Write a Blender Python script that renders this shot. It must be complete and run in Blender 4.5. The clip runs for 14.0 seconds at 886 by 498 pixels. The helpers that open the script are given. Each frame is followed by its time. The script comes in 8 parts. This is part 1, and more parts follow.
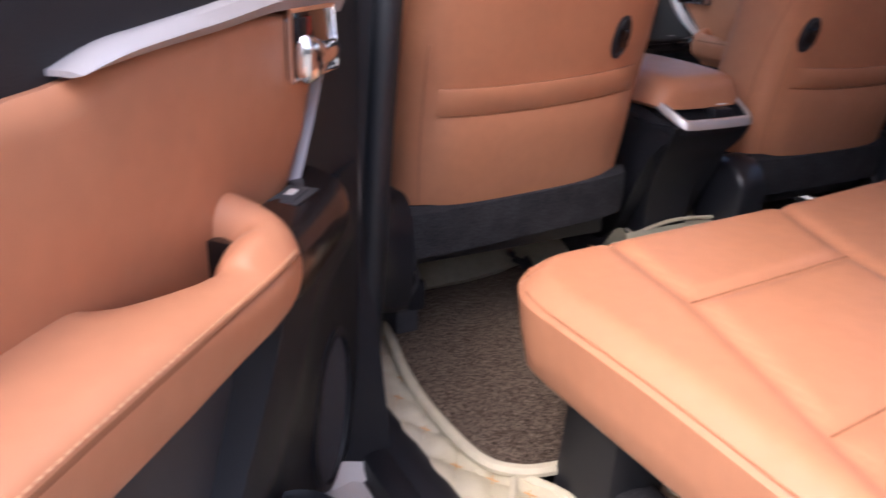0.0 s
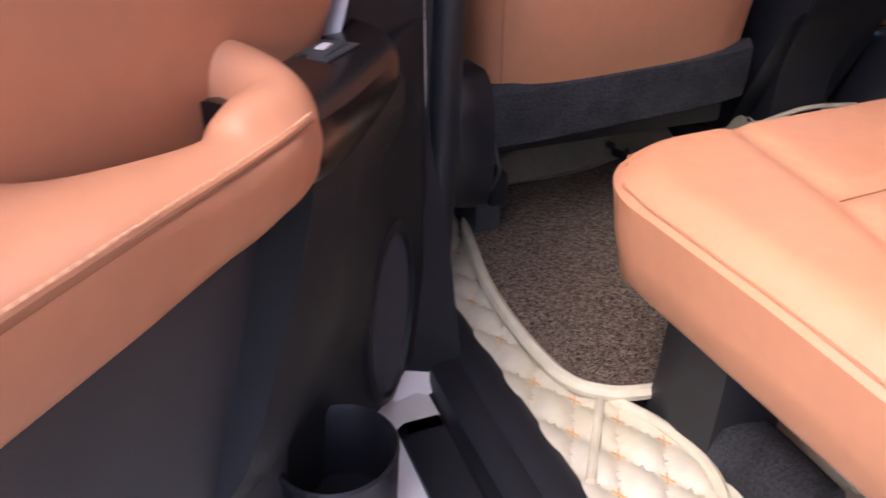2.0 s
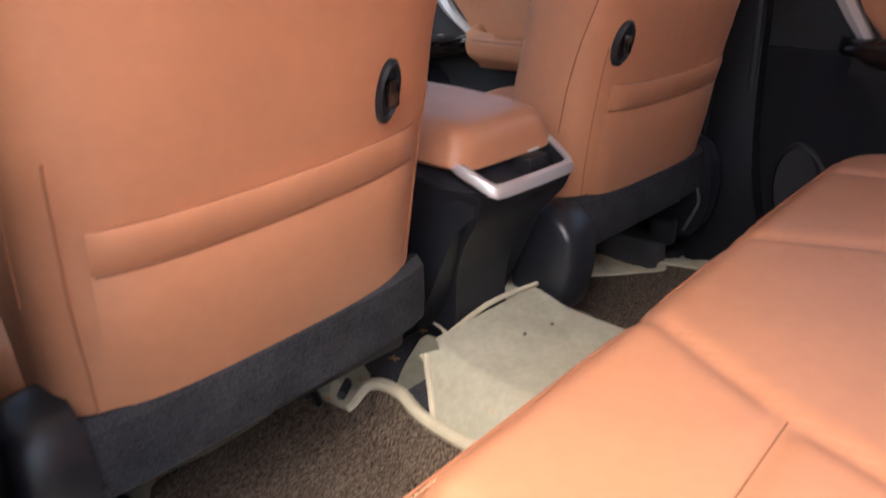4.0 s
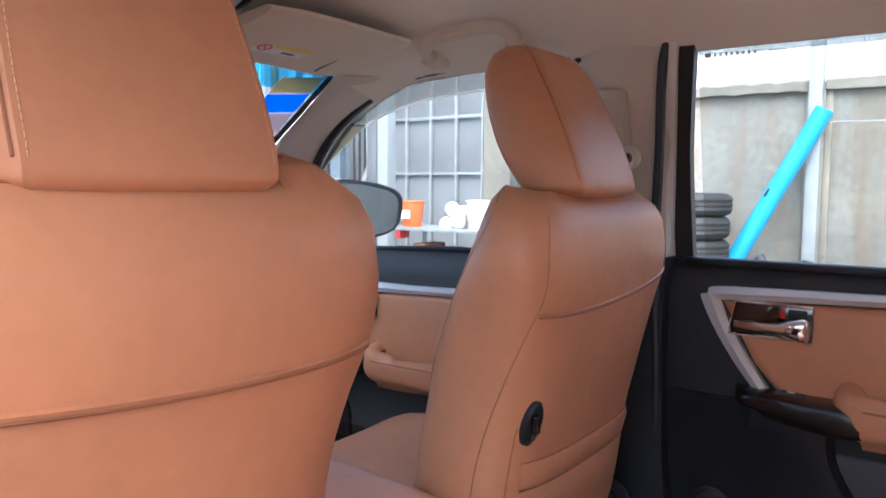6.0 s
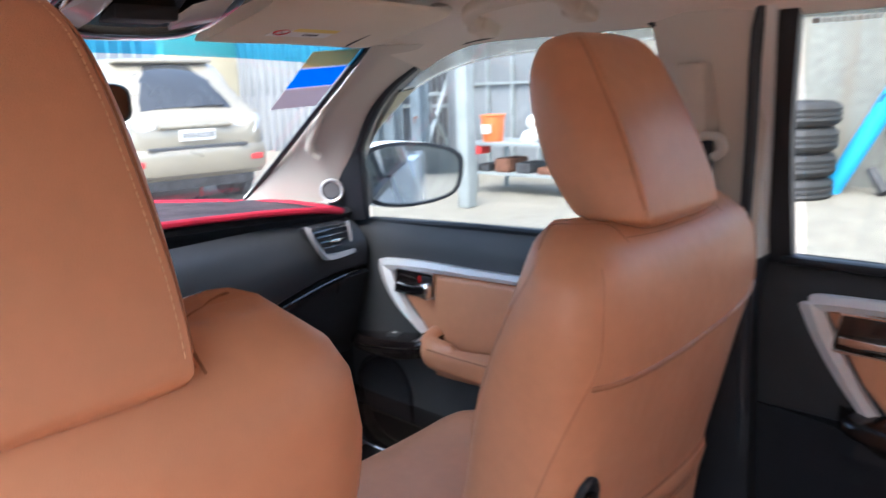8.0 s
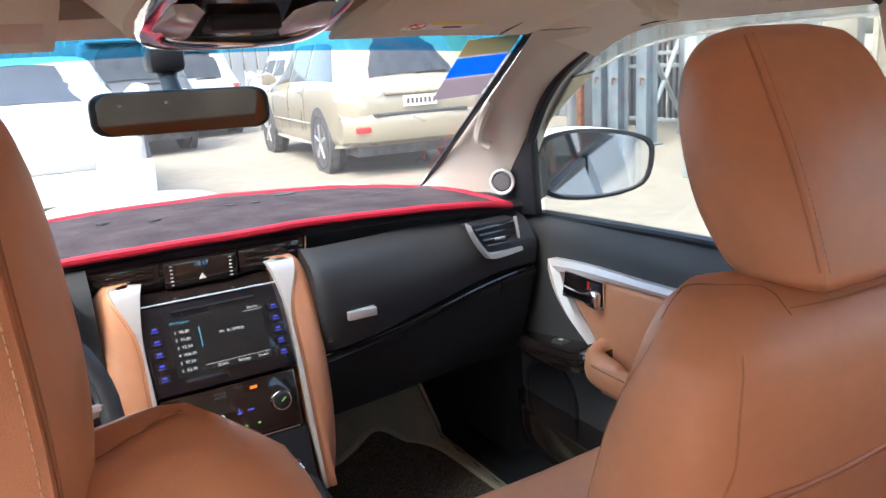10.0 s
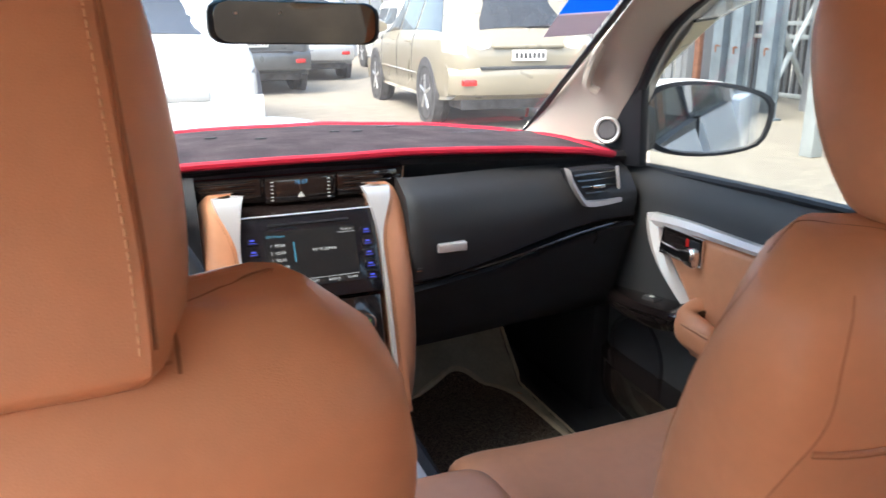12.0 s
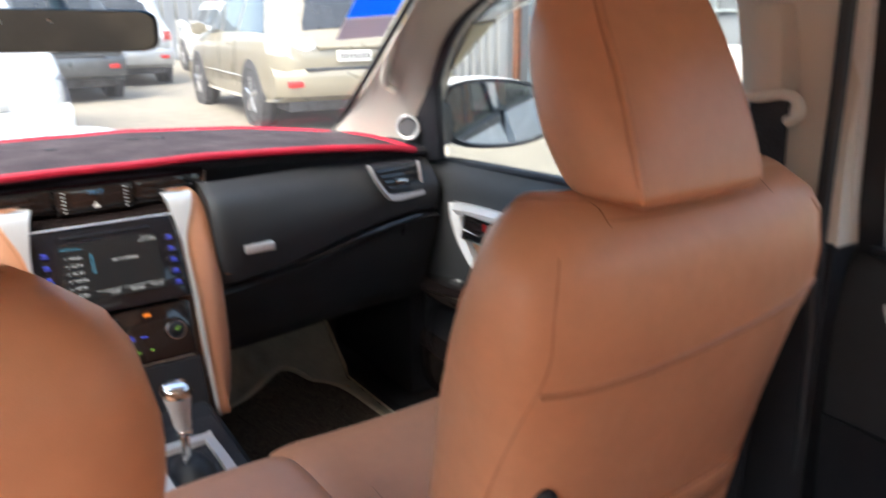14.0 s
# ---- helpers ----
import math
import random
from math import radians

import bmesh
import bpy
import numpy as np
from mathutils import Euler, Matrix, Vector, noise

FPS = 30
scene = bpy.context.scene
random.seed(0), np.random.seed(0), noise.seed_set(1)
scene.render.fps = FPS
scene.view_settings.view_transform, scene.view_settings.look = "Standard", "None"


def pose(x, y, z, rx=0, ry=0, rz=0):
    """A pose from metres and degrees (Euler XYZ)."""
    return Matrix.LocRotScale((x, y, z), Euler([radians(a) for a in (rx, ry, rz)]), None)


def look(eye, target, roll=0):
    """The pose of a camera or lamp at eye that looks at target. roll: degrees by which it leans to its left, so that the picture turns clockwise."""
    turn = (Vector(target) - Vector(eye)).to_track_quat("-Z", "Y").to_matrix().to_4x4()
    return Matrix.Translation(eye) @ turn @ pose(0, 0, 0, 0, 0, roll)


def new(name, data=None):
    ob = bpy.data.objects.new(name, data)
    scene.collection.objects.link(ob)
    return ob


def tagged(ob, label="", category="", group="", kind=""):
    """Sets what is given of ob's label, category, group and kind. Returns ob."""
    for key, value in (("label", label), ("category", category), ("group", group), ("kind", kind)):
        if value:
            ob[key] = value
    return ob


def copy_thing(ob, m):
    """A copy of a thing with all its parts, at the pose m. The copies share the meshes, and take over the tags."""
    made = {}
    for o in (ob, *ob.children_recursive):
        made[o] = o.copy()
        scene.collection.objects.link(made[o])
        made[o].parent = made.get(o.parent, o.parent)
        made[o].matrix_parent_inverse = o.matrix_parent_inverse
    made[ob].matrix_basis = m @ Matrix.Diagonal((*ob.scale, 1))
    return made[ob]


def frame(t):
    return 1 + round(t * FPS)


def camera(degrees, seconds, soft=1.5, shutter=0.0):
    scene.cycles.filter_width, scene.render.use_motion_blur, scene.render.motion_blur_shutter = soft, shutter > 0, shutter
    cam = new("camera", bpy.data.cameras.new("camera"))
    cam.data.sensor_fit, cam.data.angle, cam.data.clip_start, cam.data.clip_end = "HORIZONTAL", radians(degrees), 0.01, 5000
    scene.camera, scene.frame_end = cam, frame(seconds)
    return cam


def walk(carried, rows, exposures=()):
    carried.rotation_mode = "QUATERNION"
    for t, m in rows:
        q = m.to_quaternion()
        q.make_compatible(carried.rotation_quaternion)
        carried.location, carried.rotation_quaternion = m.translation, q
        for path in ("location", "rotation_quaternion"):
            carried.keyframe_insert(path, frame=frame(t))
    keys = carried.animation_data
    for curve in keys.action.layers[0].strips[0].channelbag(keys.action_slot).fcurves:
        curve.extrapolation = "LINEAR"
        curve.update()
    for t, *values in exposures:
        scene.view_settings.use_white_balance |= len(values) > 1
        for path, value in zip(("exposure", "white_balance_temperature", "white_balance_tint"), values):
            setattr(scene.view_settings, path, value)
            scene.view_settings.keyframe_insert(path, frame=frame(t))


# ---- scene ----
cam = camera(61.0, 14.0, shutter=0.4)
SKY, SUN = 0.168, 0.55
SUN_FROM = (-0.50, -0.22, 0.78)

PATH = [
    (0, (-0.99, -0.861, 1.103), (-0.088, 0.762, 0.359), 2.1),
    (0.5, (-1.002, -0.855, 1.097), (-0.449, 0.891, 0.292), 1.8),
    (1, (-1.006, -0.842, 1.077), (-0.602, 0.914, 0.208), 0.5),
    (1.5, (-0.965, -0.816, 1.059), (-0.515, 0.894, 0.123), -0.2),
    (2, (-0.917, -0.769, 1.039), (-0.295, 0.856, 0.052), -0.1),
    (2.5, (-0.881, -0.687, 1.065), (-0.039, 0.829, 0.07), 0.2),
    (3, (-0.837, -0.603, 1.076), (0.194, 0.817, 0.116), -0.1),
    (3.5, (-0.752, -0.554, 1.102), (0.45, 0.775, 0.214), -1.3),
    (3.7, (-0.727, -0.542, 1.11), (0.527, 0.76, 0.255), -1.6),
    (5.8, (-0.612, -0.444, 1.281), (0.982, 0.743, 1.058), 0.1),
    (6, (-0.611, -0.441, 1.28), (0.996, 0.738, 1.115), 0.4),
    (6.5, (-0.619, -0.436, 1.309), (1.024, 0.703, 1.238), 0.4),
    (7, (-0.608, -0.443, 1.347), (1.102, 0.593, 1.312), -0.8),
    (7.5, (-0.566, -0.452, 1.382), (1.12, 0.613, 1.23), -1.6),
    (8, (-0.434, -0.382, 1.422), (0.994, 0.955, 1.005), -2.0),
    (8.5, (-0.329, -0.363, 1.465), (0.876, 1.152, 0.959), -4.0),
    (9, (-0.285, -0.338, 1.469), (0.763, 1.286, 0.954), -6.4),
    (9.2, (-0.27, -0.337, 1.474), (0.759, 1.301, 0.966), -6.1),
    (11.3, (-0.241, -0.375, 1.446), (0.573, 1.377, 0.93), 0.4),
    (11.5, (-0.24, -0.374, 1.441), (0.55, 1.381, 0.897), 0.2),
    (12, (-0.252, -0.349, 1.427), (0.464, 1.423, 0.837), 0.0),
    (12.5, (-0.273, -0.322, 1.431), (0.349, 1.488, 0.851), -0.3),
    (13, (-0.265, -0.36, 1.473), (0.36, 1.471, 0.966), -0.7),
    (13.5, (-0.244, -0.408, 1.483), (0.57, 1.355, 1.007), 0.3),
    (14, (-0.216, -0.434, 1.434), (0.859, 1.145, 0.842), -0.5),
]
walk(cam, [(t, look(eye, target, roll)) for t, eye, target, roll in PATH], [(0, 1.72, 6300, 20), (2.5, 1.82, 6150, 22), (3.0, 1.92, 6200, 20), (3.7, 2.2, 6650, 14), (5.8, 2.33, 6000, 9), (7.5, 2.42, 5950, 7), (9.2, 2.62, 6500, 6), (14, 2.53, 6900, 6)])

# ---- world and light ----
world = bpy.data.worlds.new("world")
scene.world = world
world.use_nodes = True
wn, wl = world.node_tree.nodes, world.node_tree.links
sky = wn.new("ShaderNodeTexSky")
sky.sky_type = "NISHITA"
sky.sun_disc = False
sky.sun_elevation = math.asin(SUN_FROM[2] / Vector(SUN_FROM).length)
sky.sun_rotation = math.atan2(SUN_FROM[0], SUN_FROM[1])
sky.air_density, sky.dust_density, sky.ozone_density = 1.0, 4.0, 1.0
wl.new(sky.outputs["Color"], wn["Background"].inputs["Color"])
wn["Background"].inputs["Strength"].default_value = SKY

sun_data = bpy.data.lights.new("sun", "SUN")
sun_data.energy, sun_data.angle, sun_data.color = SUN, radians(50), (1.0, 0.99, 0.97)
sun = new("sun", sun_data)
sun.matrix_world = look(Vector(SUN_FROM) * 20, (0, 0, 0))

# ---- materials ----
MATS = {}


def mat(name, color, rough=0.5, metal=0.0, var=0.12, scale=6.0, fine=0.0, fine_scale=400.0, bump=0.0, bump_scale=300.0,
        coat=0.0, spec=0.5, second=None, rough_var=0.08, wear=None):
    """Procedural surface: base colour broken up at two scales, rough wear and a fine relief."""
    if name in MATS:
        return MATS[name]
    m = bpy.data.materials.new(name)
    m.use_nodes = True
    n, l = m.node_tree.nodes, m.node_tree.links
    b = n["Principled BSDF"]
    tc = n.new("ShaderNodeTexCoord")
    big = n.new("ShaderNodeTexNoise")
    big.inputs["Scale"].default_value, big.inputs["Detail"].default_value = scale, 5
    l.new(tc.outputs["Object"], big.inputs["Vector"])
    small = n.new("ShaderNodeTexNoise")
    small.inputs["Scale"].default_value, small.inputs["Detail"].default_value = fine_scale, 3
    l.new(tc.outputs["Object"], small.inputs["Vector"])
    other = second or tuple(c * (1 - var) for c in color)
    mix = n.new("ShaderNodeMix")
    mix.data_type = "RGBA"
    mix.inputs[6].default_value, mix.inputs[7].default_value = (*color, 1), (*other, 1)
    ramp = n.new("ShaderNodeMapRange")
    ramp.inputs[1].default_value, ramp.inputs[2].default_value = 0.35, 0.68
    l.new(big.outputs["Fac"], ramp.inputs[0])
    l.new(ramp.outputs[0], mix.inputs[0])
    mix2 = n.new("ShaderNodeMix")
    mix2.data_type, mix2.blend_type = "RGBA", "MULTIPLY"
    r2 = n.new("ShaderNodeMapRange")
    r2.inputs[1].default_value, r2.inputs[2].default_value = 0.3, 0.7
    r2.inputs[3].default_value, r2.inputs[4].default_value = 1 - fine, 1 + fine
    l.new(small.outputs["Fac"], r2.inputs[0])
    mix2.inputs[0].default_value = 1
    l.new(mix.outputs[2], mix2.inputs[6])
    l.new(r2.outputs[0], mix2.inputs[7])
    l.new(mix2.outputs[2], b.inputs["Base Color"])
    rr = n.new("ShaderNodeMapRange")
    rr.inputs[3].default_value, rr.inputs[4].default_value = max(0.03, rough - rough_var), min(1, rough + rough_var)
    l.new(big.outputs["Fac"], rr.inputs[0])
    l.new(rr.outputs[0], b.inputs["Roughness"])
    b.inputs["Metallic"].default_value = metal
    b.inputs["Specular IOR Level"].default_value = spec
    b.inputs["Coat Weight"].default_value = coat
    if bump:
        vor = n.new("ShaderNodeTexNoise")
        vor.inputs["Scale"].default_value, vor.inputs["Detail"].default_value = bump_scale, 2
        l.new(tc.outputs["Object"], vor.inputs["Vector"])
        bp = n.new("ShaderNodeBump")
        bp.inputs["Strength"].default_value, bp.inputs["Distance"].default_value = bump, 0.001
        l.new(vor.outputs["Fac"], bp.inputs["Height"])
        l.new(bp.outputs["Normal"], b.inputs["Normal"])
    MATS[name] = m
    return m


def leather(name, color, rough=0.42):
    """Grained leather: small voronoi cells as relief, soft creases, slight colour drift."""
    m = mat(name, color, rough, var=0.10, scale=5.0, fine=0.03, fine_scale=60, spec=0.45)
    n, l = m.node_tree.nodes, m.node_tree.links
    tc = [x for x in n if x.type == "TEX_COORD"][0]
    v = n.new("ShaderNodeTexVoronoi")
    v.feature = "DISTANCE_TO_EDGE"
    v.inputs["Scale"].default_value = 620
    l.new(tc.outputs["Object"], v.inputs["Vector"])
    crease = n.new("ShaderNodeTexNoise")
    crease.inputs["Scale"].default_value, crease.inputs["Detail"].default_value = 9, 3
    l.new(tc.outputs["Object"], crease.inputs["Vector"])
    b1, b2 = n.new("ShaderNodeBump"), n.new("ShaderNodeBump")
    b1.inputs["Strength"].default_value, b1.inputs["Distance"].default_value = 0.22, 0.0006
    b2.inputs["Strength"].default_value, b2.inputs["Distance"].default_value = 0.35, 0.012
    l.new(v.outputs["Distance"], b1.inputs["Height"])
    l.new(crease.outputs["Fac"], b2.inputs["Height"])
    l.new(b2.outputs["Normal"], b1.inputs["Normal"])
    l.new(b1.outputs["Normal"], n["Principled BSDF"].inputs["Normal"])
    return m


def glass_mat(name, tint=(0.93, 0.96, 0.95), gloss=0.12, veil=0.0):
    m = bpy.data.materials.new(name)
    m.use_nodes = True
    n, l = m.node_tree.nodes, m.node_tree.links
    out = n["Material Output"]
    n.remove(n["Principled BSDF"])
    tr, gl, mx, fr = n.new("ShaderNodeBsdfTransparent"), n.new("ShaderNodeBsdfGlossy"), n.new("ShaderNodeMixShader"), n.new("ShaderNodeLayerWeight")
    tr.inputs["Color"].default_value = (*tint, 1)
    gl.inputs["Roughness"].default_value = 0.02
    steep = n.new("ShaderNodeMath")
    steep.operation = "POWER"
    steep.inputs[1].default_value = 4.5
    l.new(fr.outputs["Facing"], steep.inputs[0])
    weight = n.new("ShaderNodeMapRange")
    weight.inputs[3].default_value, weight.inputs[4].default_value = 0.03, 0.03 + gloss * 4
    l.new(steep.outputs[0], weight.inputs[0])
    l.new(weight.outputs[0], mx.inputs[0])
    l.new(tr.outputs[0], mx.inputs[1])
    l.new(gl.outputs[0], mx.inputs[2])
    l.new(mx.outputs[0], out.inputs["Surface"])
    # pale translucent layer imitating a haze of reflected light on the pane
    if veil:
        film, tl, nz, amount = n.new("ShaderNodeMixShader"), n.new("ShaderNodeBsdfTranslucent"), n.new("ShaderNodeTexNoise"), n.new("ShaderNodeMapRange")
        tl.inputs["Color"].default_value = (0.85, 0.84, 0.82, 1)
        nz.inputs["Scale"].default_value, nz.inputs["Detail"].default_value = 5, 4
        amount.inputs[3].default_value, amount.inputs[4].default_value = veil * 0.6, veil * 1.4
        l.new(nz.outputs["Fac"], amount.inputs[0])
        l.new(amount.outputs[0], film.inputs[0])
        l.new(mx.outputs[0], film.inputs[1])
        l.new(tl.outputs[0], film.inputs[2])
        l.new(film.outputs[0], out.inputs["Surface"])
    return m


def glow(name, color, strength):
    m = bpy.data.materials.new(name)
    m.use_nodes = True
    b = m.node_tree.nodes["Principled BSDF"]
    b.inputs["Base Color"].default_value = (0.01, 0.01, 0.01, 1)
    b.inputs["Emission Color"].default_value = (*color, 1)
    b.inputs["Emission Strength"].default_value = strength
    b.inputs["Roughness"].default_value = 0.2
    return m


LEATHER = leather("orange_leather", (0.57, 0.258, 0.142))
LEATHER_EDGE = leather("leather_piping", (0.44, 0.19, 0.10), 0.5)
# dark seam thread; on folds and lips its colour stands in for crease shade
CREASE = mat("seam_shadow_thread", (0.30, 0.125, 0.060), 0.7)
THREAD = mat("pale_thread", (0.66, 0.38, 0.22), 0.7, fine=0.2, fine_scale=900)
BLACK = mat("black_plastic", (0.018, 0.0195, 0.025), 0.44, var=0.3, bump=0.3, bump_scale=900, spec=0.32)
SATIN = mat("satin_black_plastic", (0.020, 0.022, 0.028), 0.30, var=0.3, bump=0.2, bump_scale=900, rough_var=0.06)
BLACK_SOFT = mat("black_soft_trim", (0.024, 0.0255, 0.030), 0.55, var=0.3, bump=0.5, bump_scale=700, spec=0.35)
GREY_TRIM = mat("dark_grey_trim", (0.045, 0.048, 0.054), 0.55, var=0.2, bump=0.4, bump_scale=800)
GREY_DOOR = mat("slate_grey_panel", (0.055, 0.057, 0.066), 0.5, var=0.2, bump=0.4, bump_scale=800)
GLOSS = mat("piano_black", (0.012, 0.009, 0.009), 0.12, var=0.3, coat=0.8, rough_var=0.04)
WOODGLOSS = mat("dark_brown_gloss", (0.012, 0.009, 0.0095), 0.24, var=0.4, scale=20, coat=0.1, rough_var=0.05)
RUBBER = mat("rubber_seal", (0.013, 0.016, 0.022), 0.5, var=0.25, bump=0.3, bump_scale=500)
SILVER = mat("silver_trim", (0.68, 0.68, 0.70), 0.36, metal=0.55, var=0.08, scale=12)
SLAT_GREY = mat("warm_grey_slat", (0.40, 0.36, 0.33), 0.6)
SILVER_L = mat("matt_silver_trim", (0.46, 0.45, 0.465), 0.50, metal=0.35, var=0.06, scale=12)
# lighter copy of the matt silver, with the skylight put into its colour
SILVER_SKYLIT = mat("sky_lit_silver_trim", (0.66, 0.645, 0.655), 0.45, metal=0.25, var=0.05, scale=12)
CHROME = mat("chrome", (0.85, 0.85, 0.86), 0.08, metal=1.0, var=0.05, rough_var=0.04)
HEADLINER = mat("headliner_cloth", (0.82, 0.76, 0.69), 0.92, var=0.05, scale=3, fine=0.05, fine_scale=700, bump=0.35, bump_scale=900, spec=0.15)
PILLAR = mat("pillar_trim", (0.64, 0.59, 0.53), 0.7, var=0.05, scale=3, bump=0.2, bump_scale=800, spec=0.3)
VISORM = mat("visor_vinyl", (0.72, 0.64, 0.54), 0.75, var=0.06, bump=0.25, bump_scale=900, spec=0.25)
FLAP = mat("rosy_vinyl", (0.62, 0.46, 0.38), 0.6, var=0.06, bump=0.2, bump_scale=900)
CARPET = mat("charcoal_carpet", (0.048, 0.049, 0.055), 0.95, var=0.35, scale=25, fine=0.35, fine_scale=350, bump=0.9, bump_scale=420, spec=0.1)
LINER = mat("cream_quilted_leatherette", (0.56, 0.53, 0.44), 0.55, var=0.14, scale=9, fine=0.04, fine_scale=90, bump=0.15, bump_scale=300, second=(0.55, 0.50, 0.36))
LINER_DIRTY = mat("dusty_cream_leatherette", (0.44, 0.43, 0.34), 0.65, var=0.2, scale=14, fine=0.08, fine_scale=120, second=(0.36, 0.35, 0.27))
BINDING = mat("cream_binding", (0.62, 0.57, 0.43), 0.6, var=0.15, scale=30)
THREAD_OR = mat("orange_thread", (0.62, 0.32, 0.12), 0.7)
WHITE_PAINT = mat("white_car_paint", (0.80, 0.80, 0.79), 0.22, var=0.03, coat=0.6)
PEARL = mat("champagne_car_paint", (0.31, 0.275, 0.21), 0.3, metal=0.25, var=0.02, coat=0.5)
DARK_PAINT = mat("dark_car_paint", (0.10, 0.11, 0.12), 0.3, metal=0.3, coat=0.5)
SILVER_PAINT = mat("silver_car_paint", (0.55, 0.56, 0.57), 0.3, metal=0.4, coat=0.5)
CARGLASS = mat("dark_car_window", (0.03, 0.035, 0.04), 0.08, var=0.4, coat=0.5)
TYRE = mat("tyre_rubber", (0.035, 0.036, 0.038), 0.8, var=0.3, scale=20, bump=0.5, bump_scale=120)
ALLOY = mat("alloy_wheel", (0.55, 0.55, 0.56), 0.3, metal=0.8)
RED_LAMP = mat("red_lamp", (0.55, 0.02, 0.02), 0.15, coat=0.6)
HEADLAMP = mat("smoky_headlamp", (0.30, 0.32, 0.35), 0.15, metal=0.2, coat=0.6)
CLEAR_LAMP = mat("clear_lamp", (0.75, 0.76, 0.78), 0.12, metal=0.3, coat=0.6)
PAD = mat("dash_mat_felt", (0.085, 0.072, 0.085), 0.95, var=0.25, scale=14, fine=0.25, fine_scale=500, bump=0.8, bump_scale=500, spec=0.1, second=(0.15, 0.125, 0.14))
RED_PIPE = mat("crimson_binding", (0.42, 0.003, 0.028), 0.6, var=0.2, scale=30)
MIRROR = mat("mirror_glass", (0.82, 0.84, 0.86), 0.02, metal=1.0, var=0.02, rough_var=0.01)
MIRROR_DIM = mat("dim_mirror_glass", (0.24, 0.19, 0.155), 0.03, metal=1.0, var=0.02, rough_var=0.01)
CONCRETE = mat("stained_concrete", (0.20, 0.194, 0.178), 0.9, var=0.3, scale=0.9, fine=0.12, fine_scale=18, bump=0.4, bump_scale=30, second=(0.33, 0.31, 0.26))


def streaked(name, color, second, stain):
    """Old concrete: soft blotches crossed by long vertical run-off stains."""
    m = mat(name, color, 0.92, var=0.3, scale=1.3, fine=0.14, fine_scale=26, bump=0.5, bump_scale=34, second=second)
    n, l = m.node_tree.nodes, m.node_tree.links
    b = n["Principled BSDF"]
    base = b.inputs["Base Color"].links[0].from_socket
    tc = [x for x in n if x.type == "TEX_COORD"][0]
    mp, nz, ramp, mx = n.new("ShaderNodeMapping"), n.new("ShaderNodeTexNoise"), n.new("ShaderNodeMapRange"), n.new("ShaderNodeMix")
    mp.inputs["Scale"].default_value = (1.0, 2.6, 0.30)
    nz.inputs["Scale"].default_value, nz.inputs["Detail"].default_value = 1.5, 6
    ramp.inputs[1].default_value, ramp.inputs[2].default_value, ramp.inputs[4].default_value = 0.50, 0.68, 0.75
    mx.data_type = "RGBA"
    mx.inputs[7].default_value = (*stain, 1)
    l.new(tc.outputs["Object"], mp.inputs["Vector"])
    l.new(mp.outputs[0], nz.inputs["Vector"])
    l.new(nz.outputs["Fac"], ramp.inputs[0])
    l.new(ramp.outputs[0], mx.inputs[0])
    l.new(base, mx.inputs[6])
    l.new(mx.outputs[2], b.inputs["Base Color"])
    return m


STAINED = streaked("rain_stained_concrete", (0.21, 0.21, 0.195), (0.285, 0.285, 0.26), (0.20, 0.155, 0.11))
YARD = mat("dusty_yard", (0.255, 0.232, 0.192), 0.95, var=0.3, scale=0.45, fine=0.12, fine_scale=8, bump=0.5, bump_scale=22, second=(0.22, 0.20, 0.165))
SHEET = mat("pale_sheet_metal", (0.26, 0.275, 0.30), 0.5, var=0.15, scale=1.2, metal=0.1, second=(0.21, 0.225, 0.25))
COLUMN = mat("blue_grey_steel", (0.22, 0.27, 0.32), 0.55, var=0.35, scale=4, metal=0.2, fine=0.1, fine_scale=40)
BRICK = mat("red_brick", (0.30, 0.13, 0.09), 0.9, var=0.4, scale=8, fine=0.2, fine_scale=60)
STEEL = mat("grey_steel_post", (0.42, 0.46, 0.48), 0.5, var=0.2, scale=5, metal=0.3)
PLASTER = mat("cream_plaster", (0.55, 0.48, 0.33), 0.85, var=0.15, scale=1.5)
BLUE_PIPE = mat("bright_blue_plastic", (0.03, 0.40, 0.78), 0.4, var=0.06, scale=5)
ORANGE_PL = mat("orange_plastic", (0.80, 0.18, 0.05), 0.45, var=0.1)
WHITE_PL = mat("white_plastic", (0.80, 0.80, 0.78), 0.45, var=0.05)
RED_PL = mat("red_plastic", (0.65, 0.05, 0.05), 0.45, var=0.15)
RUST = mat("rusty_steel", (0.25, 0.11, 0.07), 0.8, var=0.4, scale=12)
SCRAP = mat("dark_scrap_metal", (0.10, 0.10, 0.11), 0.6, var=0.5, scale=9, metal=0.3)
LABEL_W = mat("white_label", (0.78, 0.78, 0.76), 0.5)
LABEL_Y = mat("yellow_label", (0.80, 0.62, 0.12), 0.5)
def backlit(name, color):
    m = bpy.data.materials.new(name)
    m.use_nodes = True
    n, l = m.node_tree.nodes, m.node_tree.links
    tl, mx, nz = n.new("ShaderNodeBsdfTranslucent"), n.new("ShaderNodeMixShader"), n.new("ShaderNodeTexNoise")
    n["Principled BSDF"].inputs["Base Color"].default_value = (*color, 1)
    tl.inputs["Color"].default_value = (*color, 1)
    nz.inputs["Scale"].default_value = 30
    ramp = n.new("ShaderNodeMapRange")
    ramp.inputs[3].default_value, ramp.inputs[4].default_value = 0.6, 0.75
    l.new(nz.outputs["Fac"], ramp.inputs[0])
    l.new(ramp.outputs[0], mx.inputs[0])
    l.new(n["Principled BSDF"].outputs[0], mx.inputs[1])
    l.new(tl.outputs[0], mx.inputs[2])
    l.new(mx.outputs[0], n["Material Output"].inputs["Surface"])
    return m


